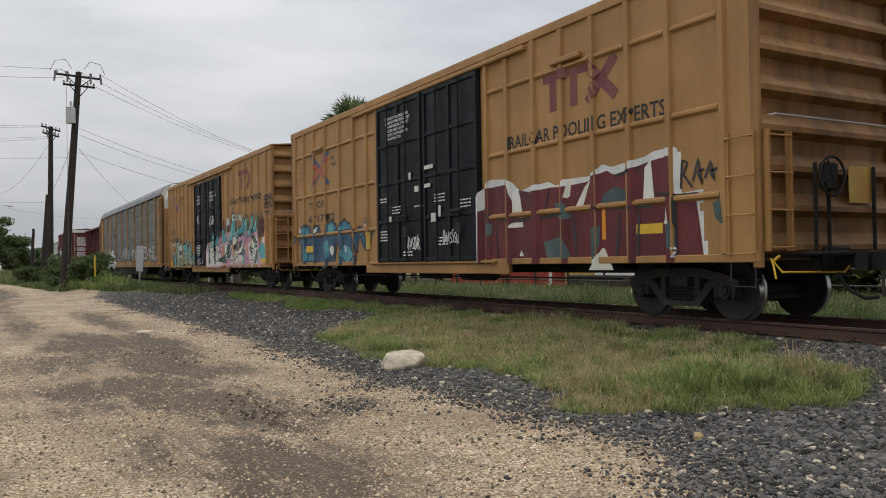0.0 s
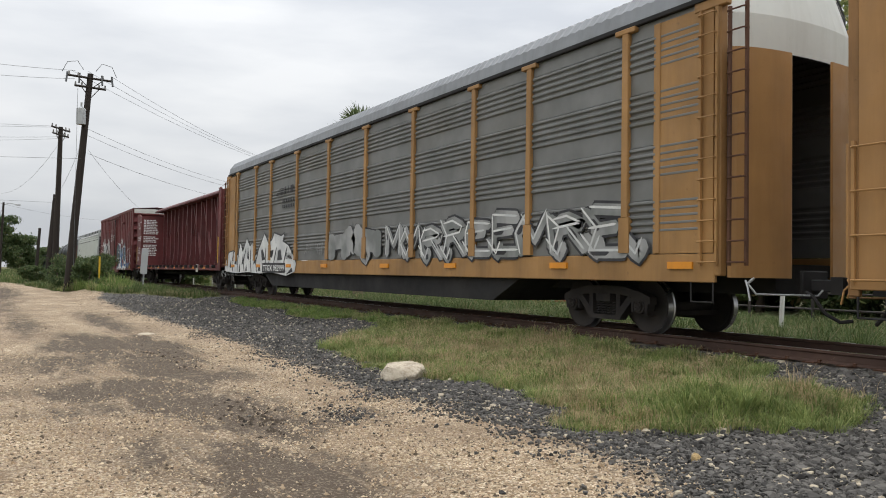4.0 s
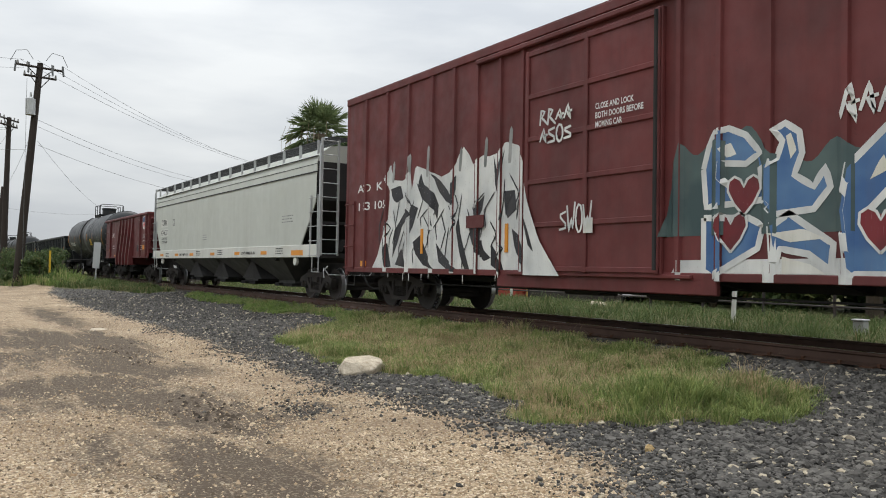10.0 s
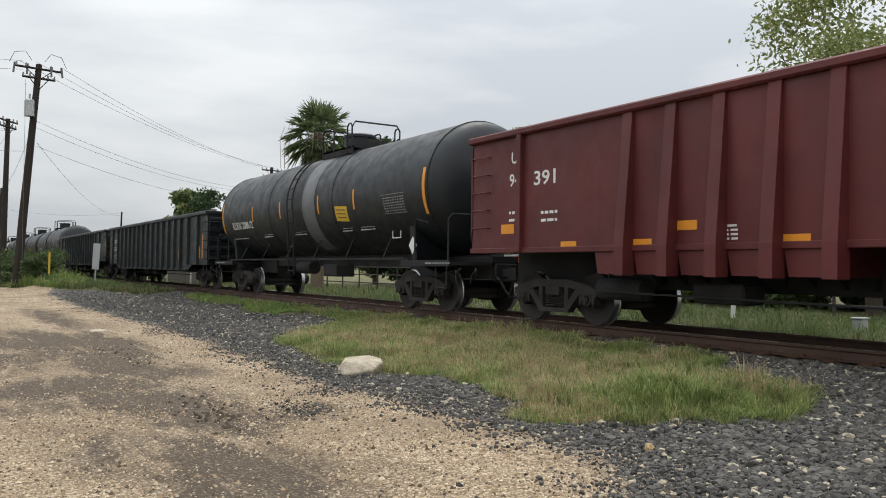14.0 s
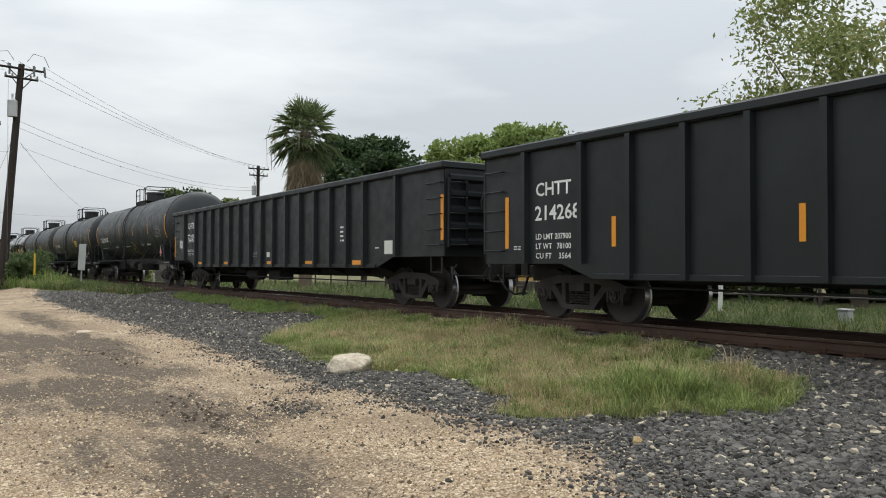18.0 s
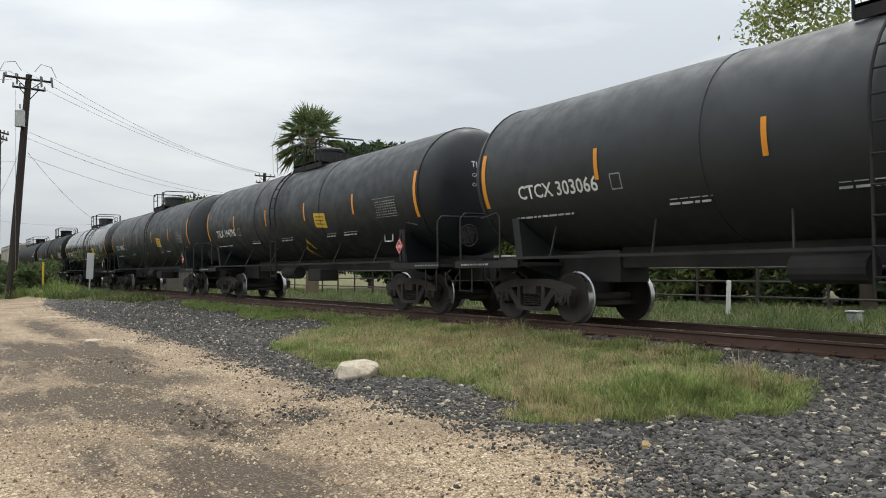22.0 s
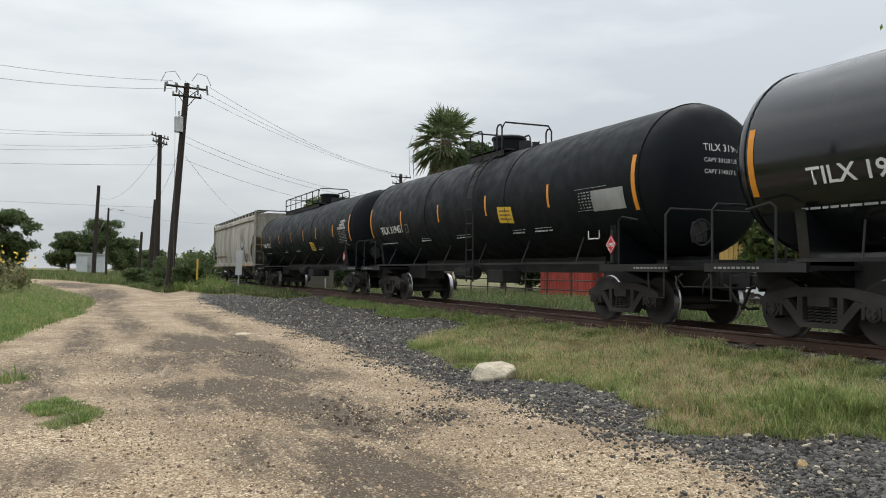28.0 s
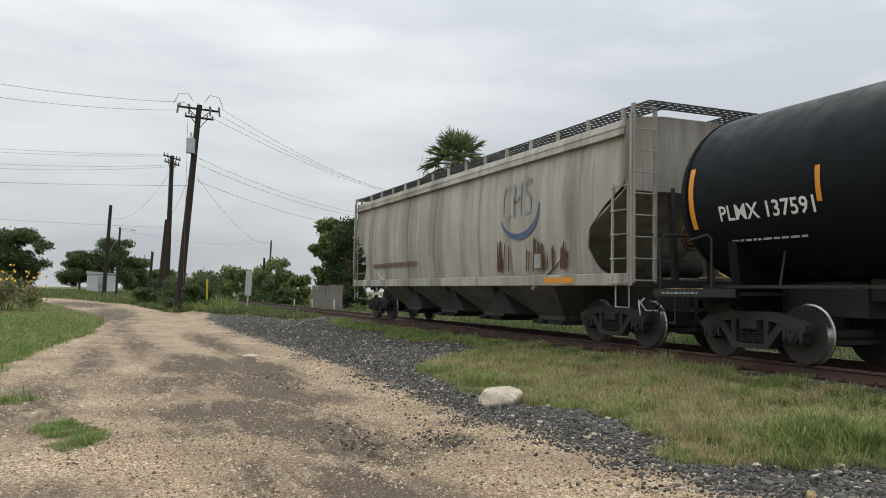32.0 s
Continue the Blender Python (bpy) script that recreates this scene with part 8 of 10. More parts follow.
for k in (-1, 1):
    lug = Shape()
    lug.tube([(-F.half - 0.02, k * (F.len / 2 - 1.75), 1.12), (-F.half + 0.06, k * (F.len / 2 - 1.75), 1.12)], 0.12, 14)
    part("jacking_lug", lug, SILL, F.root)

R = covered_hopper(333.4, 351.9, "grimy beige covered hopper streaked with soot", BEIGE, BEIGE, UNDER, 4, (1.22, 1.46), 4.2, 4.62, (1.7, 0.25, 3.1), True, BEIGE, WALK, (BAY_SHADE,))
lg = Shape()
for i in range(14):
    a0, a1 = math.radians(200 + i * 12), math.radians(212 + i * 12)
    w0, w1 = 0.20 * math.sin(math.pi * i / 14) + 0.02, 0.20 * math.sin(math.pi * (i + 1) / 14) + 0.02
    q = []
    for a, w, s_ in ((a0, w0, -1), (a1, w1, -1), (a1, w1, 1), (a0, w0, 1)):
        rr = 0.95 + s_ * w / 2
        q.append((-R.half - 0.03 + 0.05, R.y(4.55) - rr * 1.05 * math.cos(a), 3.10 + rr * 0.72 * math.sin(a)))
    lg.face(*[(-R.half - 0.012, p[1], p[2]) for p in q])
part("logo", lg, NAVY, R.root)
ls = Shape()
for uu, pts in ((5.15, [(-0.22, 0.5), (0.1, 0.62), (0.22, 0.35), (0.22, -0.1), (0.05, -0.25), (-0.2, -0.15)]), (4.62, [(0.16, 0.62), (0.16, -0.24)]), (4.62, [(-0.16, 0.66), (-0.16, -0.2)]), (4.62, [(0.16, 0.2), (-0.16, 0.24)]),
                (4.1, [(-0.18, 0.6), (0.08, 0.7), (0.16, 0.45), (-0.14, 0.2), (-0.14, -0.1), (0.18, -0.16)])):
    brush(ls, R, [(uu + a, 3.12 + b) for a, b in pts], 0.09, 0.014, (0.9, 0.9))
part("logo", ls, SP_GREY, R.root)
bars(R, SP_GREY, 17.4, 2.35, 0.7, 2, 0.12, 0.3, 91)
bars(R, SP_BROWN, 16.0, 1.9, 4.5, 1, 0.14, 0.3, 92)
_s = Shape()
rnd = random.Random(4)
for i in range(26):
    uu = rnd.uniform(2.3, 5.9)
    brush(_s, R, [(uu, rnd.uniform(1.9, 2.4)), (uu + rnd.uniform(-0.03, 0.03), 1.55)], rnd.uniform(0.03, 0.10), 0.006 + 0.0002 * i, (0.2, 0.1))
part("rust_runs", _s, RUST, R.root)
part("side_port", Shape().box(-R.half - 0.02, R.y(3.45), 1.62, -R.half + 0.01, R.y(3.75), 1.95, 0.01), SP_GREY, R.root)
part("reflector", Shape().box(-R.half - 0.042, R.y(2.0), 1.27, -R.half - 0.03, R.y(3.2), 1.40), ORANGE, R.root)


# ---- open gondolas ----
def gondola(start, end, label, mat, z0, z1, posts, inset, rim=0.16, post_w=0.12, post_d=0.10, taper=True):
    car = Car("gondola", start, end, label, "gondola car", 1.56)
    L, h = car.len / 2, car.half
    for side in (-1, 1):
        s = Shape()
        ends = 2.2 if taper else 0.0
        out = [(-L + 0.02, z0 + (0.26 if taper else 0)), (-L + ends, z0 + (0.26 if taper else 0)), (-L + ends + 0.8, z0), (L - ends - 0.8, z0), (L - ends, z0 + (0.26 if taper else 0)), (L - 0.02, z0 + (0.26 if taper else 0)), (L - 0.02, z1), (-L + 0.02, z1)]
        s.prism(out, "x", side * (h - 0.03), side * h)
        part("side_wall", s, mat, car.root)
        r = Shape()
        r.box(side * (h - 0.10), -L - 0.03, z1 - rim, side * (h + 0.10), L + 0.03, z1, 0.03)
        part("top_rim", r, mat, car.root)
        b = Shape()
        b.box(side * (h - 0.02), -L + ends, z0 + (0.0 if not taper else 0.0), side * (h + 0.04), L - ends, z0 + 0.10, 0.01) if not taper else b.box(side * (h - 0.02), -L + ends + 0.8, z0, side * (h + 0.04), L - ends - 0.8, z0 + 0.10, 0.01)
        part("side_sill", b, mat, car.root)
    for u in posts:
        y = car.y(u)
        car.posts.append((y, post_w, post_d))
        for side in (-1, 1):
            zb = z0 + (0.27 if taper and (u < 3.0 or u > car.len - 3.0) else 0.02)
            s = Shape()
            s.prism([(side * (h - 0.01), y - post_w * 0.6), (side * (h + post_d), y - post_w * 0.42), (side * (h + post_d), y + post_w * 0.42), (side * (h - 0.01), y + post_w * 0.6)], "z", zb, z1 - rim + 0.01)
            part("side_post", s, mat, car.root)
    f = Shape()
    f.box(-h + 0.03, -L + 0.05, z0 + 0.26, h - 0.03, L - 0.05, z0 + 0.36)
    f.box(-0.34, -L, 0.66, 0.34, L, z0 + 0.30)
    for y in np.linspace(-L + 4.0, L - 4.0, 9):
        f.prism([(-h + 0.05, z0 + 0.26), (h - 0.05, z0 + 0.26), (0.36, 0.74), (-0.36, 0.74)], "y", y - 0.05, y + 0.05)
    f.box(-1.2, -0.4, 0.50, -0.7, 0.5, 0.80, 0.03)
    f.tube([(-1.0, 1.6, 0.66), (-1.0, 2.6, 0.66)], 0.19, 14)
    f.tube([(-1.25, -L + 3.4, 0.56), (-1.25, L - 3.4, 0.62)], 0.018, 6)
    part("underframe", f, UNDER, car.root)
    for k in (-1, 1):
        y = k * L
        e = Shape()
        e.box(-h, y - k * 0.05, z0 + 0.26, h, y, z1)
        e.box(-h - 0.08, y - k * 0.1, z1 - rim, h + 0.08, y + k * 0.04, z1 - 0.0, 0.025)
        for i in range(5):
            z = z0 + 0.55 + (z1 - z0 - 0.9) * i / 4
            part("end_rib", Shape().prism([(y, z - 0.10), (y + k * 0.09, z - 0.04), (y + k * 0.09, z + 0.04), (y, z + 0.10)], "x", -h + 0.1, h - 0.1), mat, car.root)
        part("end_wall", e, mat, car.root)
        ladder(car, "side_ladder", mat, -h - 0.03, y - k * 0.10, y - k * 0.62, z0 + 0.5, z1 - 0.45, 5, stiles=False)
        end_ladder(car, mat, y, k, -h + 0.06, -h + 0.5, z0 + 0.5, z1 - 0.45, 5)
        stirrup(car, UNDER, y - k * 0.36, z0 + 0.26)
        coupler(car, k, y)
        cut_lever(car, k, y, UNDER)
    brake_wheel(car, UNDER, -0.45, -L - 0.14, 2.3, -1)
    trucks(car, inset)
    TRAIN.append(car)
    return car


J = gondola(175.44, 196.05, "long black gondola with orange reflector strips", BLACKCAR, 0.74, 3.17, [1.28, 2.75] + [3.95 + 1.07 * i for i in range(13)] + [17.86, 19.33], 2.1)
lettering(J, "CHTT", 19.08, 2.20, 0.24, WHITE, wide=0.92)
lettering(J, "214268", 19.10, 1.77, 0.26, WHITE, wide=1.16)
for i, w in enumerate(("LD LMT 207900", "LT WT   78100", "CU FT    3564")):
    lettering(J, w, 19.08, 1.43 - i * 0.17, 0.10, WHITE, wide=0.92)
plate(J, "reflector", ORANGE, 19.95, 1.28, 0.10, 0.96)
plate(J, "reflector", ORANGE, 0.75, 1.28, 0.10, 0.96)
for uu in (17.2, 13.96, 10.77, 7.58, 4.37, 1.15):
    plate(J, "reflector", ORANGE, uu, 1.27, 0.09, 0.48, 0.005)
bars(J, WHITE, 19.7, 1.30, 0.2, 2, 0.02, 0.045, 8)
bars(J, WHITE, 17.0, 0.80, 0.3, 1, 0.03, 0.05, 18)
_s = Shape()
filled(_s, J, [(8.75, 1.46), (8.35, 1.42), (8.2, 1.55), (8.4, 1.60), (8.7, 1.55)], 0.012)
part("paint_scuff", _s, SP_GREY, J.root)

K = gondola(197.45, 218.30, "long black gondola with small orange reflectors along its sill", BLACKCAR, 0.90, 3.17, [1.97, 3.55, 4.48, 5.45, 6.45, 7.45, 8.5, 9.5, 10.5, 11.54, 12.57, 13.58, 14.63, 15.63, 16.62, 17.66, 19.16], 2.1)
lettering(K, "CHTT", 18.85, 2.42, 0.24, WHITE, wide=0.85)
lettering(K, "722097", 18.88, 1.94, 0.26, WHITE, wide=1.10)
part("stencilling", Shape().box(-K.half - 0.006, K.y(17.8), 1.885, -K.half - 0.003, K.y(18.85), 1.905), WHITE, K.root)
for i, w in enumerate(("LD LMT 212904", "LT WT  73100")):
    lettering(K, w, 18.88, 1.50 - i * 0.15, 0.09, WHITE, wide=1.05)
for uu in (17.38, 14.30, 10.12, 7.16, 4.05):
    plate(K, "reflector", ORANGE, uu, 0.98, 0.46, 0.11, 0.005)
plate(K, "reflector", ORANGE, 0.16, 1.5, 0.11, 0.96)
plate(K, "reflector", ORANGE, 20.75, 1.3, 0.09, 0.85)
plate(K, "paper_sign", SILL, 2.40, 1.23, 0.37, 0.31)
plate(K, "paper_sign", SILL, 10.14, 1.22, 0.25, 0.15)
bars(K, WHITE, 4.95, 1.93, 0.38, 4, 0.045, 0.115, 5)
bars(K, WHITE, 3.05, 1.37, 0.2, 1, 0.03, 0.06, 6)
bars(K, SP_GREY, 11.4, 1.38, 0.42, 4, 0.02, 0.045, 7)
scribble(K, 20.0, 1.62, 0.42, 0.42, SP_WHITE, 44, 0.045, 4)

G = gondola(145.3, 156.95, "short oxide red gondola with deep tapered side posts", MAROON_G, 1.28, 3.62, [0.45, 1.85], 2.0, 0.14, 0.14, 0.10, False)
for u in [4.16 + 0.875 * i for i in range(5)]:
    y = G.y(u - 0.38)
    s = Shape()
    s.prism([(-G.half - 0.24, 0.90), (-G.half - 0.24, 1.35), (-G.half - 0.05, 3.48), (-G.half + 0.02, 3.48), (-G.half + 0.02, 0.90)], "y", y - 0.10, y + 0.10)
    part("tapered_post", s, MAROON_G, G.root)
    t = Shape()
    t.prism([(y + 0.10, 1.30), (y + 0.775, 1.30), (y + 0.70, 0.92), (y + 0.17, 0.92)], "x", -G.half, G.half - 0.1)
    part("floor_tub", t, MAROON_G, G.root)
for uu in (10.02,):
    part("side_post", Shape().box(-G.half - 0.1, G.y(uu) - 0.06, 1.3, -G.half + 0.01, G.y(uu) + 0.06, 3.5, 0.01), MAROON_G, G.root)
lettering(G, "U", 10.35, 2.98, 0.22, WHITE)
lettering(G, "P", 10.15, 2.98, 0.22, WHITE)
lettering(G, "94", 10.4, 2.55, 0.24, WHITE)
lettering(G, "391", 9.68, 2.52, 0.26, WHITE, wide=0.6)
bars(G, WHITE, 10.4, 2.02, 0.4, 2, 0.05, 0.14, 31)
bars(G, WHITE, 9.45, 1.98, 0.45, 2, 0.05, 0.14, 32)
plate(G, "reflector", ORANGE, 10.64, 1.65, 0.4, 0.18)
for uu in (8.9, 7.2, 4.57, 2.35):
    plate(G, "reflector", ORANGE, uu, 1.36, 0.40, 0.11)
plate(G, "reflector", ORANGE, 1.42, 1.72, 0.5, 0.22)
plate(G, "data_plate", SP_BLACK, 2.75, 1.62, 0.33, 0.34)
plate(G, "reflector", ORANGE, 6.3, 1.58, 0.36, 0.14)
bars(G, WHITE, 5.6, 1.6, 0.35, 4, 0.03, 0.06, 34)
bars(G, WHITE, 2.1, 1.9, 0.5, 3, 0.04, 0.1, 35)
lettering(G, "IL 37-1", 1.35, 2.42, 0.075, WHITE)
lettering(G, "CU FT 2488", 1.35, 2.32, 0.075, WHITE)
lettering(G, "G-110-005", 1.37, 2.12, 0.085, WHITE)
lettering(G, "BUILDING", 2.35, 3.22, 0.09, WHITE, wide=0.55)
lettering(G, "AMERICA", 2.35, 3.10, 0.09, WHITE, wide=0.5)
sh = Shape()
sh.prism([(G.y(1.42), 3.38), (G.y(1.11), 3.44), (G.y(0.80), 3.38), (G.y(0.80), 2.95), (G.y(1.11), 2.72), (G.y(1.42), 2.95)], "x", -G.half - 0.012, -G.half)
part("shield_emblem", sh, WHITE, G.root)
bl = Shape()
bl.prism([(G.y(1.38), 3.36), (G.y(1.11), 3.41), (G.y(0.84), 3.36), (G.y(0.84), 3.14), (G.y(1.38), 3.14)], "x", -G.half - 0.016, -G.half - 0.012)
part("shield_emblem", bl, NAVY, G.root)
for i in range(5):
    a = G.y(1.33 - i * 0.115)
    part("shield_stripe", Shape().box(-G.half - 0.016, a - 0.055, 2.95 - 0.05 * (2 - abs(2 - i)), -G.half - 0.012, a, 3.12), REDSIGN, G.root)


# ---- tank cars ----
def tank_car(start_mid, cyl, label, mat, number, seed, placard=True, bands=6, top_walk=2.0, dome=-0.4, band=None, radius=1.5, axis=2.83, marks=True, ladder_u=0.7, long_rail=None, sign_y=-2.6, placard_in=0.78, sign_v=2.22, strips=None):
    """A tank car: cyl is half the straight shell; heads are flattened domes."""
    half = cyl + 1.0
    car = Car("tank_car", start_mid - half, start_mid + half, label, "tank car", 1.5)
    L, h = half, radius
    # shell
    s, rings, n = Shape(), [], 48
    head = [(0.0, 1.0), (0.14, 0.994), (0.27, 0.972), (0.38, 0.925), (0.47, 0.84), (0.54, 0.70), (0.60, 0.50), (0.635, 0.26), (0.65, 0.02)]
    ys = [(-cyl - d, r) for d, r in head[::-1]] + [(-cyl / 3, 1.0), (cyl / 3, 1.0)] + [(cyl + d, r) for d, r in head]
    for y, r in ys:
        rings.append([(radius * r * math.cos(2 * math.pi * k / n), y, axis + radius * r * math.sin(2 * math.pi * k / n)) for k in range(n)])
    s.loft(rings)
    shell = part("tank_shell", s, mat, car.root, smooth=True)
    for y in (-cyl - 0.12, -cyl / 3, cyl / 3, cyl + 0.12):
        w = Shape()
        ring = [(1.003 * radius * math.cos(2 * math.pi * k / 40), y, axis + 1.003 * radius * math.sin(2 * math.pi * k / 40)) for k in range(41)]
        w.tube(ring, 0.012, 5, False)
        part("weld_seam", w, mat, shell)

    def on(a, y, lift):
        return (-(radius + lift) * math.cos(a), y, axis + (radius + lift) * math.sin(a))

    def tilted(name, material, yc, vc, wd, hg, turn, lift=0.006):
        q, c, sn = Shape(), math.cos(turn), math.sin(turn)

        def at(a, b):
            return on(math.asin((vc + a * sn + b * c - axis) / radius), yc + a * c - b * sn, lift)
        for i in range(4):
            b0, b1 = hg * (i / 4 - 0.5), hg * ((i + 1) / 4 - 0.5)
            q.face(at(-wd / 2, b0), at(wd / 2, b0), at(wd / 2, b1), at(-wd / 2, b1))
        return part(name, q, material, shell)

    def strip(name, material, y0, y1, v0, v1, lift=0.006):
        a0, a1 = math.asin((v0 - axis) / radius), math.asin((v1 - axis) / radius)
        q = Shape()
        steps = 40 if v1 - v0 > 2 else 6
        for i in range(steps):
            p0, p1 = a0 + (a1 - a0) * i / steps, a0 + (a1 - a0) * (i + 1) / steps
            q.face(on(p0, y0, lift), on(p0, y1, lift), on(p1, y1, lift), on(p1, y0, lift))
        return part(name, q, material, shell)

    # orange reflector strips
    for k in (-1, 1):
        strip("reflector", ORANGE, k * (cyl - 0.02) - 0.06, k * (cyl - 0.02) + 0.06, 2.2, 3.25)
    for y in strips or [-cyl + 2 * cyl * (i + 1) / (bands + 1) for i in range(bands)]:
        strip("reflector", ORANGE, y - 0.045, y + 0.045, axis - 0.37, axis + 0.15)
    if band:
        strip("shiny_band", band, -1.25, -0.35, 1.5, 4.3, 0.006)
    if number:
        me = lettering(car, number, car.len / 2 + cyl - (0.65 if seed == 23 else 1.05), 2.29, 0.25, WHITE, wide=1.95 if seed == 23 else 2.1, x=-radius).data
        for v in me.vertices:
            dz = v.co.z - axis
            v.co.x = -math.sqrt(max(0.01, radius * radius - dz * dz)) - 0.006
        bars(car, SP_GREY, car.len / 2 + cyl - 0.8, 2.05, 1.6, 2, 0.035, 0.11, seed, x=-math.sqrt(radius ** 2 - (2.0 - axis) ** 2) - 0.02)
        for i, w in enumerate((number, "CAPY 30120 US GAL", "CAPY 114017 L")):
            cu = bpy.data.curves.new("words", "FONT")
            cu.body, cu.size, cu.resolution_u = w, (0.2, 0.12, 0.12)[i], 2
            ob = bpy.data.objects.new("words", cu)
            me = bpy.data.meshes.new_from_object(ob)
            bpy.data.objects.remove(ob)
            width = max(v.co.x for v in me.vertices)
            for v in me.vertices:
                x, z = -0.35 + v.co.x, axis + 0.50 - i * 0.22 + v.co.y
                r = math.sqrt(x * x + (z - axis) ** 2) / radius
                d = 0.64 * math.sqrt(max(0.02, 1 - r ** 2.6))
                v.co = (x, -cyl - d - 0.012, z)
            me.materials.clear()
            me.materials.append(WHITE)
            o = new("lettering", me)
            o.parent = shell
    if marks:
        lean = -0.55 if seed == 7 else 0.06
        if seed == 11:
            tilted("loose_sign", YELLOW, -0.91, 1.67, 0.62, 0.34, -0.5)
        tilted("yellow_sign", YELLOW, sign_y, sign_v + 0.2, 0.74, 0.40, lean)
        for i in range(3):
            tilted("sign_line", SP_BROWN, sign_y, sign_v + 0.1 + i * 0.1, 0.56, 0.03, lean, 0.009)
        q = Shape()
        rnd = random.Random(seed)
        data = (0.60, 2.22) if seed == 23 else (0.95, 2.34)
        if seed in (7, 11, 13, 17, 19):
            for a, b, c, d in ((0, 0.24, 0, 0.02), (0, 0.24, 0.24, 0.26), (0, 0.02, 0, 0.26), (0.22, 0.24, 0, 0.26)):
                strip("stencil_box", SP_GREY, cyl - 3.70 + a, cyl - 3.70 + b, 2.27 + c, 2.27 + d)
        for r in range(6):
            z = data[1] + 0.062 * r
            x = -math.sqrt(radius ** 2 - (z - axis) ** 2) - 0.007
            for c in range(9):
                a = -cyl + data[0] + c * 0.115
                w = rnd.uniform(0.04, 0.09)
                q.face((x, a, z), (x, a + w, z), (x, a + w, z + 0.026), (x, a, z + 0.026))
        for v0, v1, a, b in ((data[1] - 0.05, data[1] - 0.04, -cyl + data[0] - 0.05, -cyl + data[0] + 1.1), (data[1] + 0.40, data[1] + 0.41, -cyl + data[0] - 0.05, -cyl + data[0] + 1.1)):
            x = -math.sqrt(radius ** 2 - (v0 - axis) ** 2) - 0.007
            q.face((x, a, v0), (x, b, v0), (x, b, v1), (x, a, v1))
        part("test_data_panel", q, SP_GREY, shell)
        if seed == 19:
            strip("faded_panel", SP_GREY, -cyl + 0.35, -cyl + 1.45, 2.26, 2.68, 0.0055)
        for y0, wd in ((-3.3, 0.6), (-4.6, 0.8), (2.6, 0.8), (-0.2, 0.9)):
            x = -math.sqrt(radius ** 2 - (2.0 - axis) ** 2) - 0.02
            bars(car, SP_GREY, car.len / 2 + y0 + wd, 2.02, wd, 2, 0.035, 0.08, seed + int(y0 * 10), x=x)
        if seed != 23:
            b = Shape()
            x = -math.sqrt(radius ** 2 - (1.85 - axis) ** 2) - 0.03
            for a, v, w, t in ((-cyl + 1.6, 1.70, 0.42, 0.025), (-cyl + 1.6, 1.98, 0.42, 0.025)):
                b.box(x, a, v, x + 0.01, a + w, v + t)
            b.box(x, -cyl + 1.6, 1.70, x + 0.01, -cyl + 1.625, 2.0)
            b.box(x, -cyl + 2.0, 1.70, x + 0.01, -cyl + 2.025, 2.0)
            part("placard_frame", b, WHITE, shell)
    if seed == 23:
        for i, (w, wd) in enumerate((("-ODORIZED", 0.76), ("LIQUIFIED", 0.72), ("PETROLEUM GAS", 1.15))):
            me = lettering(car, w, car.len / 2 - cyl + (1.30, 1.42, 1.72)[i], 2.97 - i * 0.135, 0.11, WHITE, wide=wd, x=-radius).data
            for v in me.vertices:
                dz = v.co.z - axis
                v.co.x = -math.sqrt(max(0.01, radius * radius - dz * dz)) - 0.006
    if placard:
        for y, xx in ((-cyl + placard_in, -1.44),):
            p = Shape()
            p.prism([(y - 0.17, 1.55), (y, 1.36), (y + 0.17, 1.55), (y, 1.74)], "x", xx - 0.02, xx)
            pl = part("hazard_placard", p, REDSIGN, car.root, "red diamond hazard placard")
            lettering(car, "1987", y + car.len / 2 + 0.12, 1.51, 0.08, WHITE, wide=0.24, x=xx - 0.025, parent=pl)
            b = Shape()
            for a0, b0, a1, b1 in ((0, -0.16, 0.145, 0), (0.145, 0, 0, 0.16), (0, 0.16, -0.145, 0), (-0.145, 0, 0, -0.16)):
                b.tube([(xx - 0.022, y + a0, 1.55 + b0), (xx - 0.022, y + a1, 1.55 + b1)], 0.006, 4)
            part("placard_border", b, WHITE, pl)
            part("placard_bracket", Shape().box(xx, y - 0.04, 1.2, xx + 0.03, y + 0.04, 1.85), UNDER, pl)
    if band:
        p = Shape()
        p.prism([(-6.87, 1.5), (-6.7, 1.3), (-6.53, 1.5), (-6.7, 1.7)], "x", -1.46, -1.44)
        pl = part("hazard_placard", p, WHITE, car.root, "white diamond hazard placard")
        part("placard_bracket", Shape().box(-1.44, -6.74, 1.15, -1.41, -6.66, 1.72), UNDER, pl)
    # side running line and braces under the shell
    ru = Shape()
    ru.box(-1.52, -cyl + 0.9, 1.17, -1.47, cyl - 0.9, 1.22)
    part("side_rail", ru, UNDER, car.root)
    for i in range(6):
        y = -cyl + 2.0 + (2 * cyl - 4.0) * i / 5
        part("rail_brace", Shape().tube([(-1.49, y, 1.2), (-1.12, y + 0.25, 1.75)], 0.018, 6), UNDER, car.root)
    # centre sill, bolsters and end platforms
    f = Shape()
    f.box(-0.36, -L, 0.74, 0.36, -cyl + 2.6, 1.25)
    f.box(-0.36, cyl - 2.6, 0.74, 0.36, L, 1.25)
    f.box(-0.30, -cyl + 2.6, 1.0, 0.30, cyl - 2.6, 1.36)
    f.tube([(-0.7, 0.6, 0.95), (-0.7, 1.7, 0.95)], 0.20, 14)
    f.tube([(0, -0.1, 0.7), (0, -0.1, 1.4)], 0.24, 14)
    f.box(-1.0, -1.6, 0.7, -0.4, -0.7, 1.05, 0.03)
    part("underframe", f, UNDER, car.root)
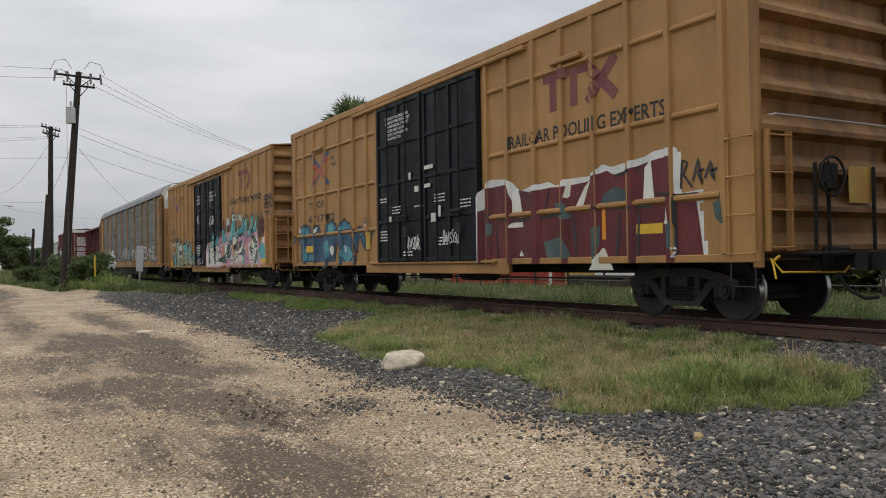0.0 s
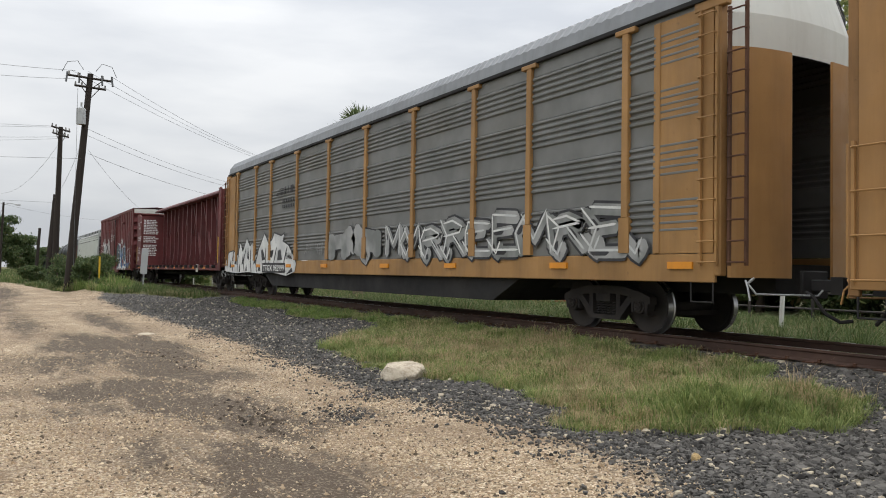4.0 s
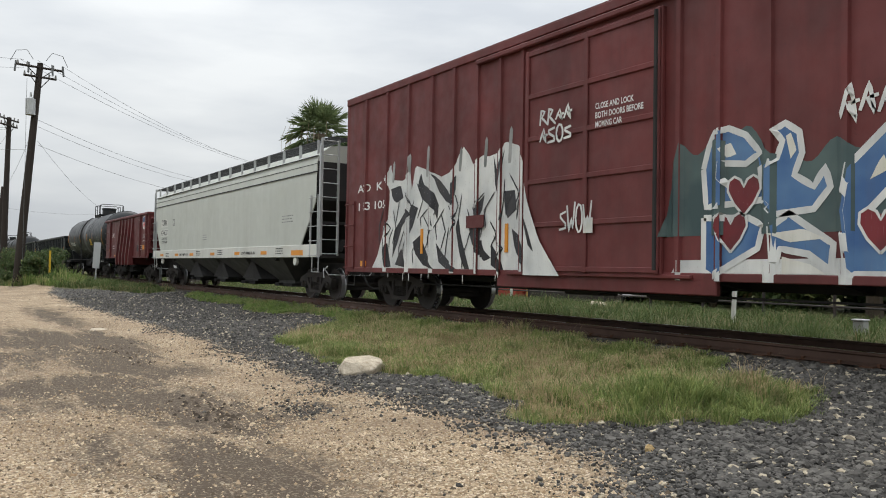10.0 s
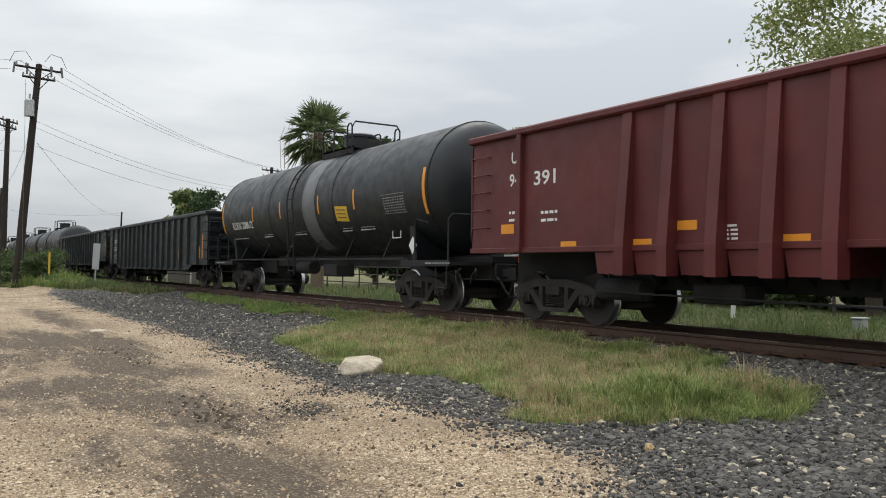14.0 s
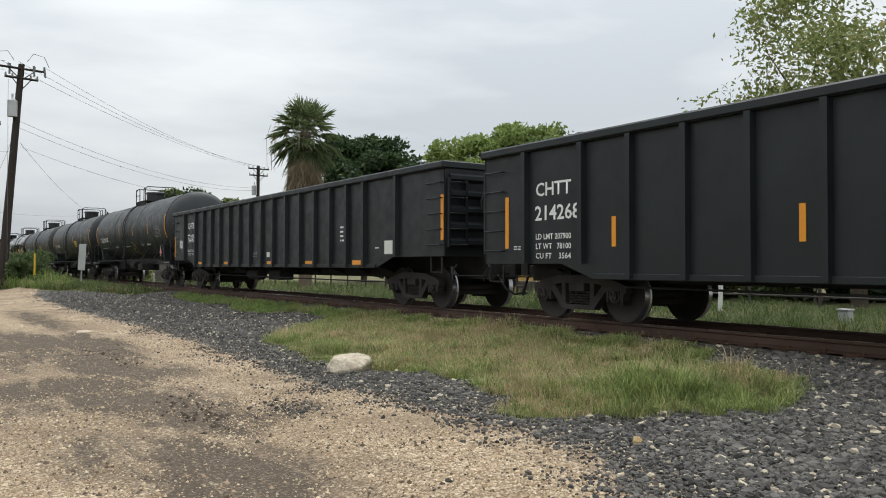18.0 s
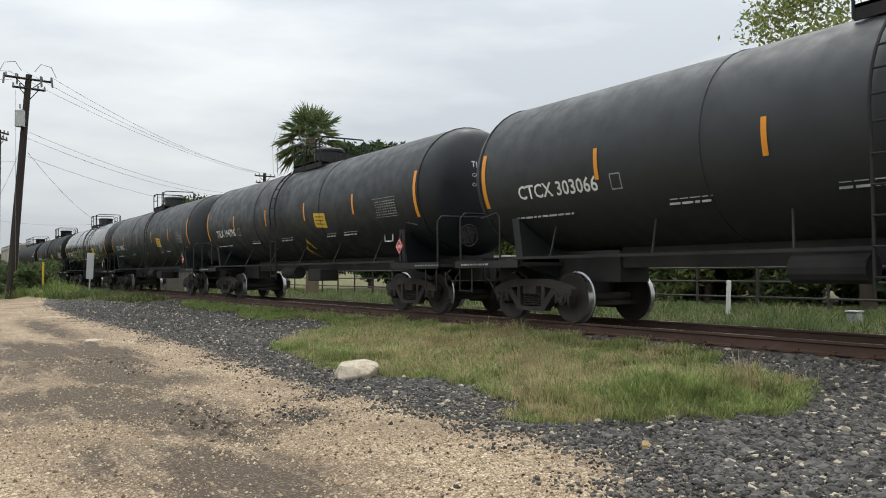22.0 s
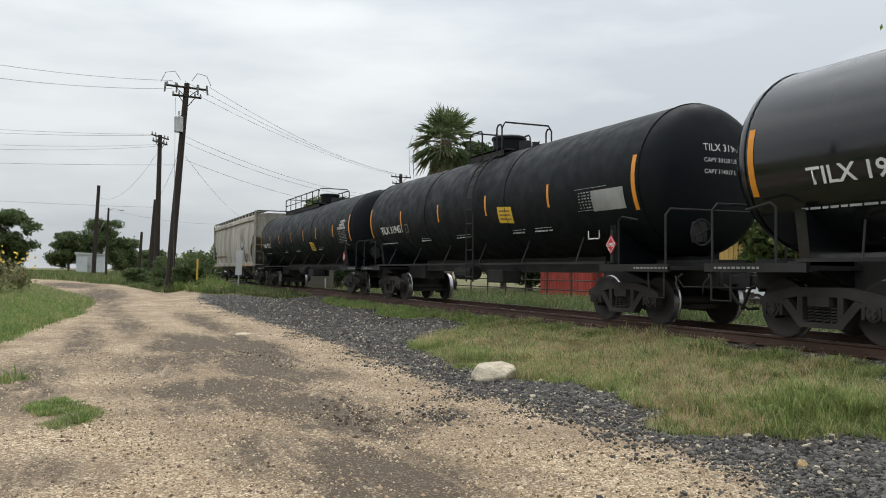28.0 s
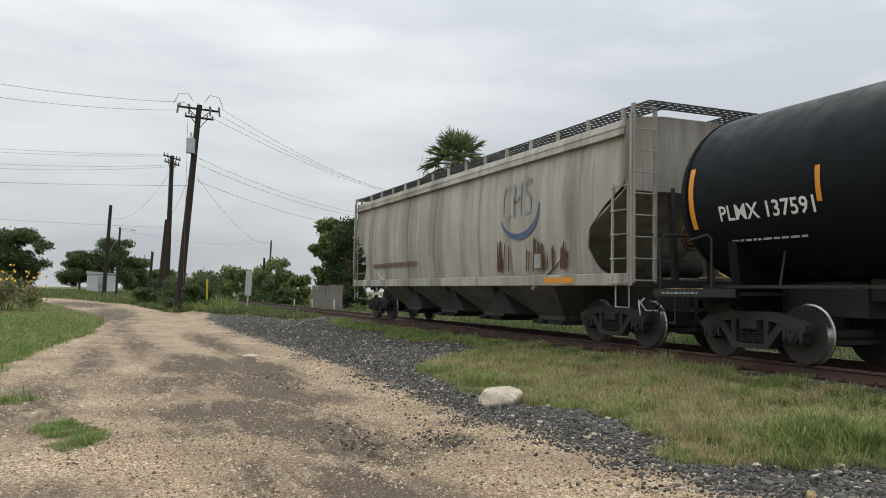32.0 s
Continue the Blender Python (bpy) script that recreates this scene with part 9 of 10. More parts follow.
    for k in (-1, 1):
        b = Shape()
        yb = k * (L - 1.85)
        b.prism([(-1.25, 1.10), (-0.36, 0.80), (0.36, 0.80), (1.25, 1.10), (1.36, 1.95), (0.9, 1.62), (0, 1.36), (-0.9, 1.62), (-1.36, 1.95)], "y", yb - 0.10, yb + 0.10)
        b.box(-1.5, yb - 0.10, 1.08, 1.5, yb + 0.10, 1.18)
        part("saddle", b, mat, car.root)
        p = Shape()
        p.box(-1.5, k * (L - 2.1), 1.05, 1.5, k * L, 1.12)
        p.box(-1.52, k * (L - 2.1), 1.02, -1.46, k * L, 1.16)
        part("end_platform", p, UNDER, car.root)
        lt = Shape()
        xp = -1.532
        rnd = random.Random(seed + k)
        a = k * (L - 0.6) + 0.35
        while a > k * (L - 0.6) - 0.6:
            w = rnd.uniform(0.04, 0.12)
            lt.face((xp, a, 1.07), (xp, a - w, 1.07), (xp, a - w, 1.105), (xp, a, 1.105))
            a -= w + 0.03
        part("stencilling", lt, SP_GREY, car.root)
        rail = Shape()
        yk = k * (L - 0.12)
        rail.tube([(-1.45, yk, 1.1), (-1.45, yk, 2.05), (-1.35, yk, 2.16), (0.0, yk, 2.16), (1.35, yk, 2.16), (1.45, yk, 2.05), (1.45, yk, 1.1)], 0.022, 7)
        rail.tube([(-1.47, k * (L - 1.5), 1.1), (-1.47, k * (L - 1.5), 2.0), (-1.47, k * (L - 1.4), 2.08), (-1.47, k * (L - 0.9), 2.0)], 0.022, 7)
        part("safety_rail", rail, UNDER, car.root, smooth=True)
        coupler(car, k, k * L)
        cut_lever(car, k, k * L, UNDER)
        stirrup(car, UNDER, k * (L - 0.35), 1.05, 0.44, 0.5)
    brake_wheel(car, UNDER, -0.6, -L + 0.15, 1.75, -1, 0.24)
    # top platform, railing, fittings and ladder
    top = axis + radius
    pw, y0, y1 = 0.78, dome - (long_rail[0] if long_rail else 1.1), dome + (long_rail[1] if long_rail else 0.95)
    p = Shape()
    for side in (-1, 1):
        p.box(side * 0.42, y0, top - 0.02, side * pw, y1, top + 0.03)
        p.box(side * (pw - 0.04), y0, top - 0.18, side * pw, y1, top + 0.03)
    part("top_platform", p, UNDER, car.root)
    zr = top + 0.68
    for side in (-1, 1):
        x = side * pw
        rl = Shape()
        if long_rail:
            rl.tube([(x, y0, top), (x, y0, zr - 0.08), (x, y0 + 0.1, zr), (x, y1 - 0.1, zr), (x, y1, zr - 0.08), (x, y1, top)], 0.026, 7)
            rl.tube([(x, y0, top + 0.34), (x, y1, top + 0.34)], 0.02, 6)
            for i in range(5):
                y = y0 + (y1 - y0) * (i + 1) / 6
                rl.tube([(x, y, top), (x, y, zr)], 0.022, 6)
        else:
            for a, b in ((dome + 0.95, dome + 0.15), (dome - 0.75, dome - 1.05)):
                rl.tube([(x, a, top - 0.15), (x, a, zr - 0.08), (x, a - 0.08, zr), (x, b + 0.08, zr), (x, b, zr - 0.08), (x, b, top - 0.15)], 0.024, 7)
            rl.tube([(x, dome + 0.95, top + 0.35), (x, dome + 0.15, top + 0.35)], 0.018, 6)
        part("top_railing", rl, UNDER, car.root, smooth=True)
    for y in ((y0, y1) if long_rail else (dome - 1.05, dome + 0.95)):
        rl = Shape()
        rl.tube([(-pw, y, zr - 0.1), (-pw + 0.1, y, zr + 0.06), (pw - 0.1, y, zr + 0.06), (pw, y, zr - 0.1)], 0.024, 7)
        part("cross_rail", rl, UNDER, car.root, smooth=True)
    d = Shape()
    d.loft([[(r * math.cos(2 * math.pi * k / 24), dome + r * math.sin(2 * math.pi * k / 24), z) for k in range(24)] for r, z in ((0.46, top - 0.2), (0.46, top + 0.42), (0.50, top + 0.43), (0.50, top + 0.50), (0.44, top + 0.54), (0.1, top + 0.56))])
    part("manway_dome", d, mat, car.root, smooth=True)
    v = Shape()
    v.tube([(0, dome - 0.95, top - 0.1), (0, dome - 0.95, top + 0.28)], 0.17, 14)
    v.tube([(0.1, dome - 1.35, top - 0.1), (0.1, dome - 1.35, top + 0.2)], 0.1, 12)
    part("valve_housing", v, UNDER, car.root, smooth=True)
    if ladder_u is not None:
        ld = Shape()
        for yy in (ladder_u, ladder_u + 0.42):
            pts = [on(a, yy, 0.10) for a in np.linspace(math.radians(-12), math.radians(58), 10)]
            ld.tube([(-1.56, yy, 0.72)] + pts, 0.022, 6)
        for i in range(11):
            if i < 5:
                z = 0.85 + i * 0.36
                ld.tube([(-1.58, ladder_u, z), (-1.58, ladder_u + 0.42, z)], 0.015, 6)
            else:
                a = math.radians(-6 + (i - 5) * 11.5)
                q0, q1 = on(a, ladder_u, 0.10), on(a, ladder_u + 0.42, 0.10)
                ld.tube([q0, q1], 0.015, 6)
        part("side_ladder", ld, UNDER, car.root, smooth=True)
    trucks(car, 1.95)
    TRAIN.append(car)
    return car


# dull grey that paints a silvery reflection onto the black shell
SILVER = paint("silver_reflection_paint", (0.13, 0.133, 0.138), 0.45, (0.03, 0.03, 0.032), 0.45, 0.1, metal=0.2)
tank_car(166.2, 7.33, "dusty black tank car with a painted silver reflection at its middle", TANKBLACK, "KLRX 208612", 3, False, 4, 1.9, -1.0, SILVER, 1.56, 2.86, ladder_u=0.2, sign_y=-2.95, strips=(4.04, 1.48, -1.49, -3.77))
tank_car(228.2, 7.95, "dusty black tank car with orange strips", TANKGREY, "CTCX 303066", 7, True, 4, dome=-0.2, ladder_u=-0.3, sign_y=-0.77, sign_v=1.63)
tank_car(246.70, 7.9, "satin black tank car with orange strips and a yellow sign", TANKBLACK, "TILX 194796", 11, True, 4, dome=-0.1, ladder_u=0.5)
tank_car(265.55, 8.0, "satin black tank car with orange strips and a safety placard", TANKGREY, "TILX 194857", 13, True, 4, dome=-0.1, ladder_u=-1.1, sign_y=-2.87)
tank_car(283.95, 7.95, "glossy black tank car that mirrors the sky", TANKGLOSS, "TILX 190526", 17, True, 4, dome=-0.1, ladder_u=-1.15, sign_y=-3.85)
tank_car(302.75, 7.9, "clean black tank car with orange strips", TANKJET, "TILX 319451", 19, True, 4, dome=-0.1, ladder_u=-1.0)
tank_car(322.65, 9.22, "long black pressure tank car with a long top railing", TANKJET, "PLMX 137591", 23, True, 6, dome=-0.9, radius=1.50, axis=2.80, ladder_u=None, long_rail=(0.8, 6.5), sign_y=-2.85, sign_v=1.92, strips=(6.5, 4.1, 1.1, -1.5, -3.9, -6.8))


# ---- poles and wires ----
POLE_WOOD = Mat("weathered_pole_timber", 0.85, 0.0, 0.2)
_g = POLE_WOOD.noise((14.0, 14.0, 0.8), 6, 0.6)
POLE_WOOD.bump(_g, 0.4, 0.02)
POLE_WOOD = POLE_WOOD.done(POLE_WOOD.mix(_g, (0.020, 0.016, 0.014), (0.052, 0.042, 0.035)))
WIRE = paint("dull_cable", (0.13, 0.135, 0.14), 0.7, (0.05, 0.05, 0.05), 0.2, 0.1, streak=False)
PORCELAIN = paint("grey_porcelain", (0.22, 0.21, 0.20), 0.35, (0.1, 0.09, 0.08), 0.3, 0.1, streak=False)


def pole(base, top, r0, r1, label, arms=(), trafo=None, turn=20.0):
    """A timber pole; arms are (drop from the top, half length)."""
    b, t = Vector(base), Vector(top)
    root = thing("utility_pole", pose(*base), label, "utility pole")
    ax = (t - b)
    part("shaft", Shape().tube([(0, 0, -0.6), tuple(ax * 0.33), tuple(ax * 0.66), tuple(ax)], r0, 12, True, r1), POLE_WOOD, root, smooth=True)
    ca, sa = math.cos(radians(turn)), math.sin(radians(turn))
    for drop, half in arms:
        p = ax - Vector((0, 0, drop))
        s = Shape()
        s.tube([(p.x - half * ca, p.y - half * sa - 0.1, p.z), (p.x + half * ca, p.y + half * sa - 0.1, p.z)], 0.06, 6)
        s.tube([(p.x - half * 0.6 * ca, p.y - half * 0.6 * sa - 0.1, p.z), (p.x, p.y - 0.1, p.z - 0.6)], 0.025, 5)
        s.tube([(p.x + half * 0.6 * ca, p.y + half * 0.6 * sa - 0.1, p.z), (p.x, p.y - 0.1, p.z - 0.6)], 0.025, 5)
        arm = part("crossarm", s, POLE_WOOD, root)
        for k in (-0.95, -0.55, 0.55, 0.95):
            q = Shape()
            x, y = p.x + half * k * ca, p.y + half * k * sa - 0.1
            q.tube([(x, y, p.z), (x, y, p.z + 0.22)], 0.06, 8, True, 0.035)
            part("insulator", q, PORCELAIN, arm)
    if trafo:
        p = ax - Vector((0, 0, trafo))
        s = Shape()
        s.tube([(p.x - 0.42, p.y - 0.15, p.z - 0.5), (p.x - 0.42, p.y - 0.15, p.z + 0.32)], 0.24, 14)
        s.tube([(p.x - 0.42, p.y - 0.15, p.z + 0.32), (p.x - 0.42, p.y - 0.15, p.z + 0.42)], 0.25, 14, True, 0.12)
        s.tube([(p.x - 0.42, p.y - 0.15, p.z + 0.4), (p.x - 0.42, p.y - 0.15, p.z + 0.68)], 0.05, 8)
        part("transformer", s, STEEL_G, root, "grey drum transformer", True)
    return root


P1 = pole((3.75, 46.9, 0.0), (4.60, 46.9, 11.95), 0.24, 0.15, "leaning dark timber utility pole with a transformer", ((0.25, 1.15), (0.75, 0.8)), 2.3, 10)
loops = Shape()
for k in (-1, 1):
    loops.tube([(0.80 + k * 0.3, -0.1, 12.1), (0.80 + k * 0.6, -0.1, 12.55), (0.80 + k * 1.1, -0.1, 12.45), (0.80 + k * 1.35, -0.1, 11.9)], 0.016, 6)
for k in (-1.1, -0.5, 0.6, 1.1):
    loops.tube([(0.8 + k, -0.15, 11.9), (0.8 + k * 1.05, -0.2, 11.35)], 0.05, 6)
part("jumper_loops", loops, WIRE, P1)
P2 = pole((3.94, 59.0, 0.0), (4.06, 59.0, 10.85), 0.22, 0.14, "dark timber utility pole with crossarms", ((0.15, 1.05), (0.55, 0.9)), None, 55)
pole((-0.06, 95.0, 0.3), (0.34, 95.0, 10.56), 0.24, 0.17, "plain dark timber pole by the shed")
pole((3.87, 66.0, 0.0), (4.30, 66.0, 6.9), 0.20, 0.14, "short dark timber pole stub")
pole((4.28, 90.0, 0.0), (4.56, 90.0, 5.4), 0.18, 0.13, "short dark timber pole stub, leaning")
LP = pole((1.05, 84.0, 0.0), (1.21, 84.0, 7.4), 0.12, 0.09, "thin pole with a street light arm")
arm = Shape()
arm.tube([(0.16, 0, 7.1), (0.6, 0, 7.35), (1.2, 0, 7.25)], 0.03, 6)
arm.tube([(0.16, 0, 6.9), (-0.7, 0, 4.9)], 0.02, 5)
arm.box(1.1, -0.1, 7.15, 1.55, 0.1, 7.27, 0.02)
part("lamp_arm", arm, STEEL_G, LP)
P8 = pole((25.9, 69.8, 0.0), (26.0, 69.8, 10.5), 0.2, 0.14, "far timber utility pole with crossarms beyond the track", ((0.3, 1.0), (0.9, 0.9)), 2.2, 5)
pole((20.6, 110.0, 0.0), (20.8, 110.0, 8.3), 0.14, 0.1, "thin far pole beyond the track")
pole((17.1, 95.0, 0.0), (17.2, 95.0, 5.3), 0.14, 0.12, "short far pole beyond the track")
P9 = pole((-14.5, 30.0, 0.0), (-14.5, 30.0, 9.6), 0.22, 0.15, "timber utility pole beside the lane", ((0.2, 1.1), (1.6, 1.0)))
P10 = pole((-23.0, 62.0, 0.0), (-23.0, 62.0, 11.6), 0.22, 0.15, "timber utility pole in the field", ((0.2, 1.1), (1.4, 1.0)))


def wire(a, b, sag, r=0.009):
    s = Shape()
    a, b = Vector(a), Vector(b)
    pts = []
    for i in range(19):
        t = i / 18
        p = a.lerp(b, t)
        pts.append((p.x, p.y, p.z - sag * 4 * t * (1 - t)))
    s.tube(pts, r, 5, False)
    solid("overhead_wire", s, WIRE, "thin dark overhead wire sagging between poles", "wire", "overhead wires")


for i, (dx, dz) in enumerate(((-1.1, 0.0), (-0.3, 0.05), (0.9, -0.1))):
    wire((4.72 + dx, 46.5, 11.95 + dz), (25.95 + dx * 0.8, 69.8, 10.45 + dz), 0.6 + 0.1 * i)
for dz, sg in ((0.0, 0.7), (-0.55, 0.8)):
    wire((3.8, 46.5, 11.95 + dz * 0.8), (-14.5, 30.0, 9.75 + dz), sg)
for i, dz in enumerate((8.9, 8.55, 7.6)):
    wire((4.55, 46.6, dz), (25.95, 69.8, dz - 0.4 + 0.1 * i), 0.9)
for i, (dx, dz) in enumerate(((-0.9, 10.75), (-0.2, 10.8), (0.6, 10.3), (0.9, 10.25))):
    wire((4.0 + dx * 0.6, 59.0 + dx * 0.8, dz), (-23.0 + dx, 62.0, dz + 0.75 - 0.2 * i), 0.5 + 0.15 * i)
wire((4.2, 46.6, 7.3), (-23.0, 62.0, 8.6), 0.3)
wire((4.2, 66.0, 6.3), (-23.0, 62.0, 6.9), 0.3)
wire((4.06, 59.0, 9.9), (0.32, 95.0, 9.3), 1.4)
wire((4.45, 46.6, 8.9), (4.2, 66.0, 6.6), 0.5)
wire((20.8, 110.0, 8.2), (0.9, 84.0, 7.3), 0.9)
wire((4.55, 46.6, 7.8), (20.8, 110.0, 7.9), 1.2)
wire((3.95, 46.4, 11.0), (3.98, 46.2, 0.6), 0.0)


# ---- trackside sign, marker posts ----
SP_PALE = paint("weathered_white_sheet", (0.40, 0.41, 0.41), 0.5, (0.25, 0.24, 0.22), 0.3, 0.08)


def sign(x, y):
    root = thing("trackside_sign", pose(x, y, height(x, y)), "narrow white trackside sign on a grey steel post", "sign")
    part("post", Shape().box(-0.035, -0.03, -0.3, 0.035, 0.03, 2.15, 0.008), STEEL_G, root)
    part("panel", Shape().box(-0.20, -0.055, 0.82, 0.20, -0.035, 2.22, 0.006), SP_PALE, root, "plain white panel")
    return root


SG = sign(7.5, 46.5)
SG.rotation_euler = (0, radians(3), radians(-38))
mk = thing("marker_post", pose(5.42, 47.8, height(5.42, 47.8)), "thin orange-yellow marker post in tall grass", "post")
part("shaft", Shape().tube([(0, 0, -0.2), (0, 0, 1.75)], 0.05, 8), YELLOW, mk)
for x, y, hgt, lean in ((21.2, 27.7, 0.95, 3), (19.0, 14.6, 1.15, 4), (14.8, 61.0, 0.8, 0), (14.5, 66.0, 0.7, 0), (14.9, 55.0, 0.9, 0)):
    p = thing("white_post", pose(x, y, height(x, y), 0, lean, 0), "short white post in the weeds beyond the track", "post", "white posts beyond the track")
    part("shaft", Shape().box(-0.05, -0.05, -0.3, 0.05, 0.05, hgt, 0.012), SILL, p)


# ---- foliage ----
def leaf_material(name, dark, light, odd, share=0.08):
    m = Mat(name, 0.6, 0.0, 0.3)
    r = m.island()
    base = m.mix(r, dark, light)
    base = m.mix(m.ramp(m.noise(0.5, 4), (0.5, 0.0), (0.75, 0.5)), base, light)
    base = m.mix(m.ramp(r, (1 - share - 0.01, 0.0), (1 - share, 1.0)), base, odd)
    tr = m.n.new("ShaderNodeBsdfTranslucent")
    m.put(tr.inputs["Color"], base)
    mx = m.n.new("ShaderNodeMixShader")
    mx.inputs[0].default_value = 0.35
    m.l.new(m.b.outputs[0], mx.inputs[1])
    m.l.new(tr.outputs[0], mx.inputs[2])
    m.l.new(mx.outputs[0], m.n["Material Output"].inputs["Surface"])
    return m.done(base)


BARK = paint("grey_brown_bark", (0.11, 0.085, 0.065), 0.9, (0.05, 0.04, 0.03), 0.5, 0.3, streak=True)
LEAF_DARK = leaf_material("dark_evergreen_leaves", (0.018, 0.036, 0.014), (0.050, 0.084, 0.028), (0.08, 0.11, 0.04))
LEAF_LIME = leaf_material("light_green_leaves", (0.12, 0.17, 0.04), (0.27, 0.34, 0.10), (0.34, 0.38, 0.14))
LEAF_MID = leaf_material("mid_green_leaves", (0.065, 0.10, 0.03), (0.16, 0.205, 0.065), (0.26, 0.22, 0.09))
LEAF_BUSH = leaf_material("dusty_bush_leaves", (0.042, 0.070, 0.026), (0.11, 0.15, 0.055), (0.18, 0.18, 0.08))
LEAF_OLIVE = leaf_material("olive_green_leaves", (0.13, 0.165, 0.05), (0.28, 0.31, 0.11), (0.36, 0.33, 0.14))


def crown_mesh(name, blobs, count, size, mat, seed, shell=0.55):
    """Many small leaf clumps gathered in uneven puffs: blobs are (x, y, z, rx, ry, rz)."""
    rng = np.random.default_rng(seed)
    vol = np.array([b[3] * b[4] * b[5] for b in blobs]) ** 0.7
    pick = rng.choice(len(blobs), count, p=vol / vol.sum())
    b = np.array(blobs)[pick]
    d = rng.normal(size=(count, 3))
    d /= np.linalg.norm(d, axis=1)[:, None]
    r = shell + (1 - shell) * rng.random(count) ** 0.6
    r *= 1 + 0.22 * rng.normal(size=count) * 0.6
    c = b[:, :3] + d * b[:, 3:] * r[:, None]
    s = size * rng.uniform(0.5, 1.4, count)
    u = rng.normal(size=(count, 3))
    u /= np.linalg.norm(u, axis=1)[:, None]
    w = np.cross(u, rng.normal(size=(count, 3)))
    w /= np.linalg.norm(w, axis=1)[:, None]
    k = np.cross(u, w)
    v = np.zeros((count, 5, 3))
    v[:, 0] = c - u * s[:, None]
    v[:, 1] = c + w * s[:, None] * 0.45 + k * s[:, None] * 0.15
    v[:, 2] = c + u * s[:, None]
    v[:, 3] = c - w * s[:, None] * 0.45 + k * s[:, None] * 0.15
    v[:, 4] = c + k * s[:, None] * 0.05
    n = 5
    me = bpy.data.meshes.new(name)
    idx = np.array([0, 1, 4, 1, 2, 4, 2, 3, 4, 3, 0, 4])
    loops = (idx[None] + (np.arange(count) * n)[:, None]).ravel()
    me.vertices.add(count * n)
    me.vertices.foreach_set("co", v.astype(np.float32).ravel())
    me.loops.add(len(loops))
    me.loops.foreach_set("vertex_index", loops.astype(np.int32))
    me.polygons.add(count * 4)
    me.polygons.foreach_set("loop_start", (np.arange(count * 4) * 3).astype(np.int32))
    me.update(calc_edges=True)
    me.materials.append(mat)
    return me


def tree(x, y, hgt, spread, mat, seed, label, trunk=0.22, low=0.3, count=9000, leaf=0.11, puffs=26, gaps=0.5, name="tree"):
    """Trunk, limbs and a crown of many clumps with gaps."""
    rnd = random.Random(seed)
    root = thing(name, pose(x, y, height(x, y)), label, "tree")
    s = Shape()
    bend = [rnd.uniform(-0.3, 0.3) for _ in range(4)]
    top = hgt * 0.62
    s.tube([(0, 0, -0.3), (bend[0] * 0.5, bend[1] * 0.5, top * 0.4), (bend[2], bend[3], top)], trunk, 9, True, trunk * 0.45)
    part("trunk", s, BARK, root, smooth=True)
    blobs = []
    puffs = int(puffs * 1.6)
    for i in range(puffs):
        a, q = rnd.uniform(0, 6.283), math.sqrt(rnd.random())
        t = rnd.random()
        z = hgt * (low + (1 - low) * t)
        rad = spread * (0.35 + 0.65 * math.sin(math.pi * min(1, 0.18 + 0.72 * t))) * q
        k = spread * rnd.uniform(0.15, 0.40)
        bx, by = rad * math.cos(a), rad * math.sin(a)
        blobs.append((bx, by, min(z, hgt - k * 0.7), k * rnd.uniform(0.9, 1.3), k * rnd.uniform(0.9, 1.3), k * rnd.uniform(0.6, 0.9)))
        if i % 3 == 0:
            l = Shape()
            z0 = top * rnd.uniform(0.35, 1.0)
            l.tube([(bend[2] * z0 / top, bend[3] * z0 / top, z0), (bx * 0.5, by * 0.5, z0 + (z - z0) * 0.6), (bx, by, z)], trunk * 0.32, 6, True, trunk * 0.06)
            part("limb", l, BARK, root, smooth=True)
    o = new("crown", crown_mesh("crown", blobs, count, leaf, mat, seed, gaps * 0.45))
    o.parent = root
    return root


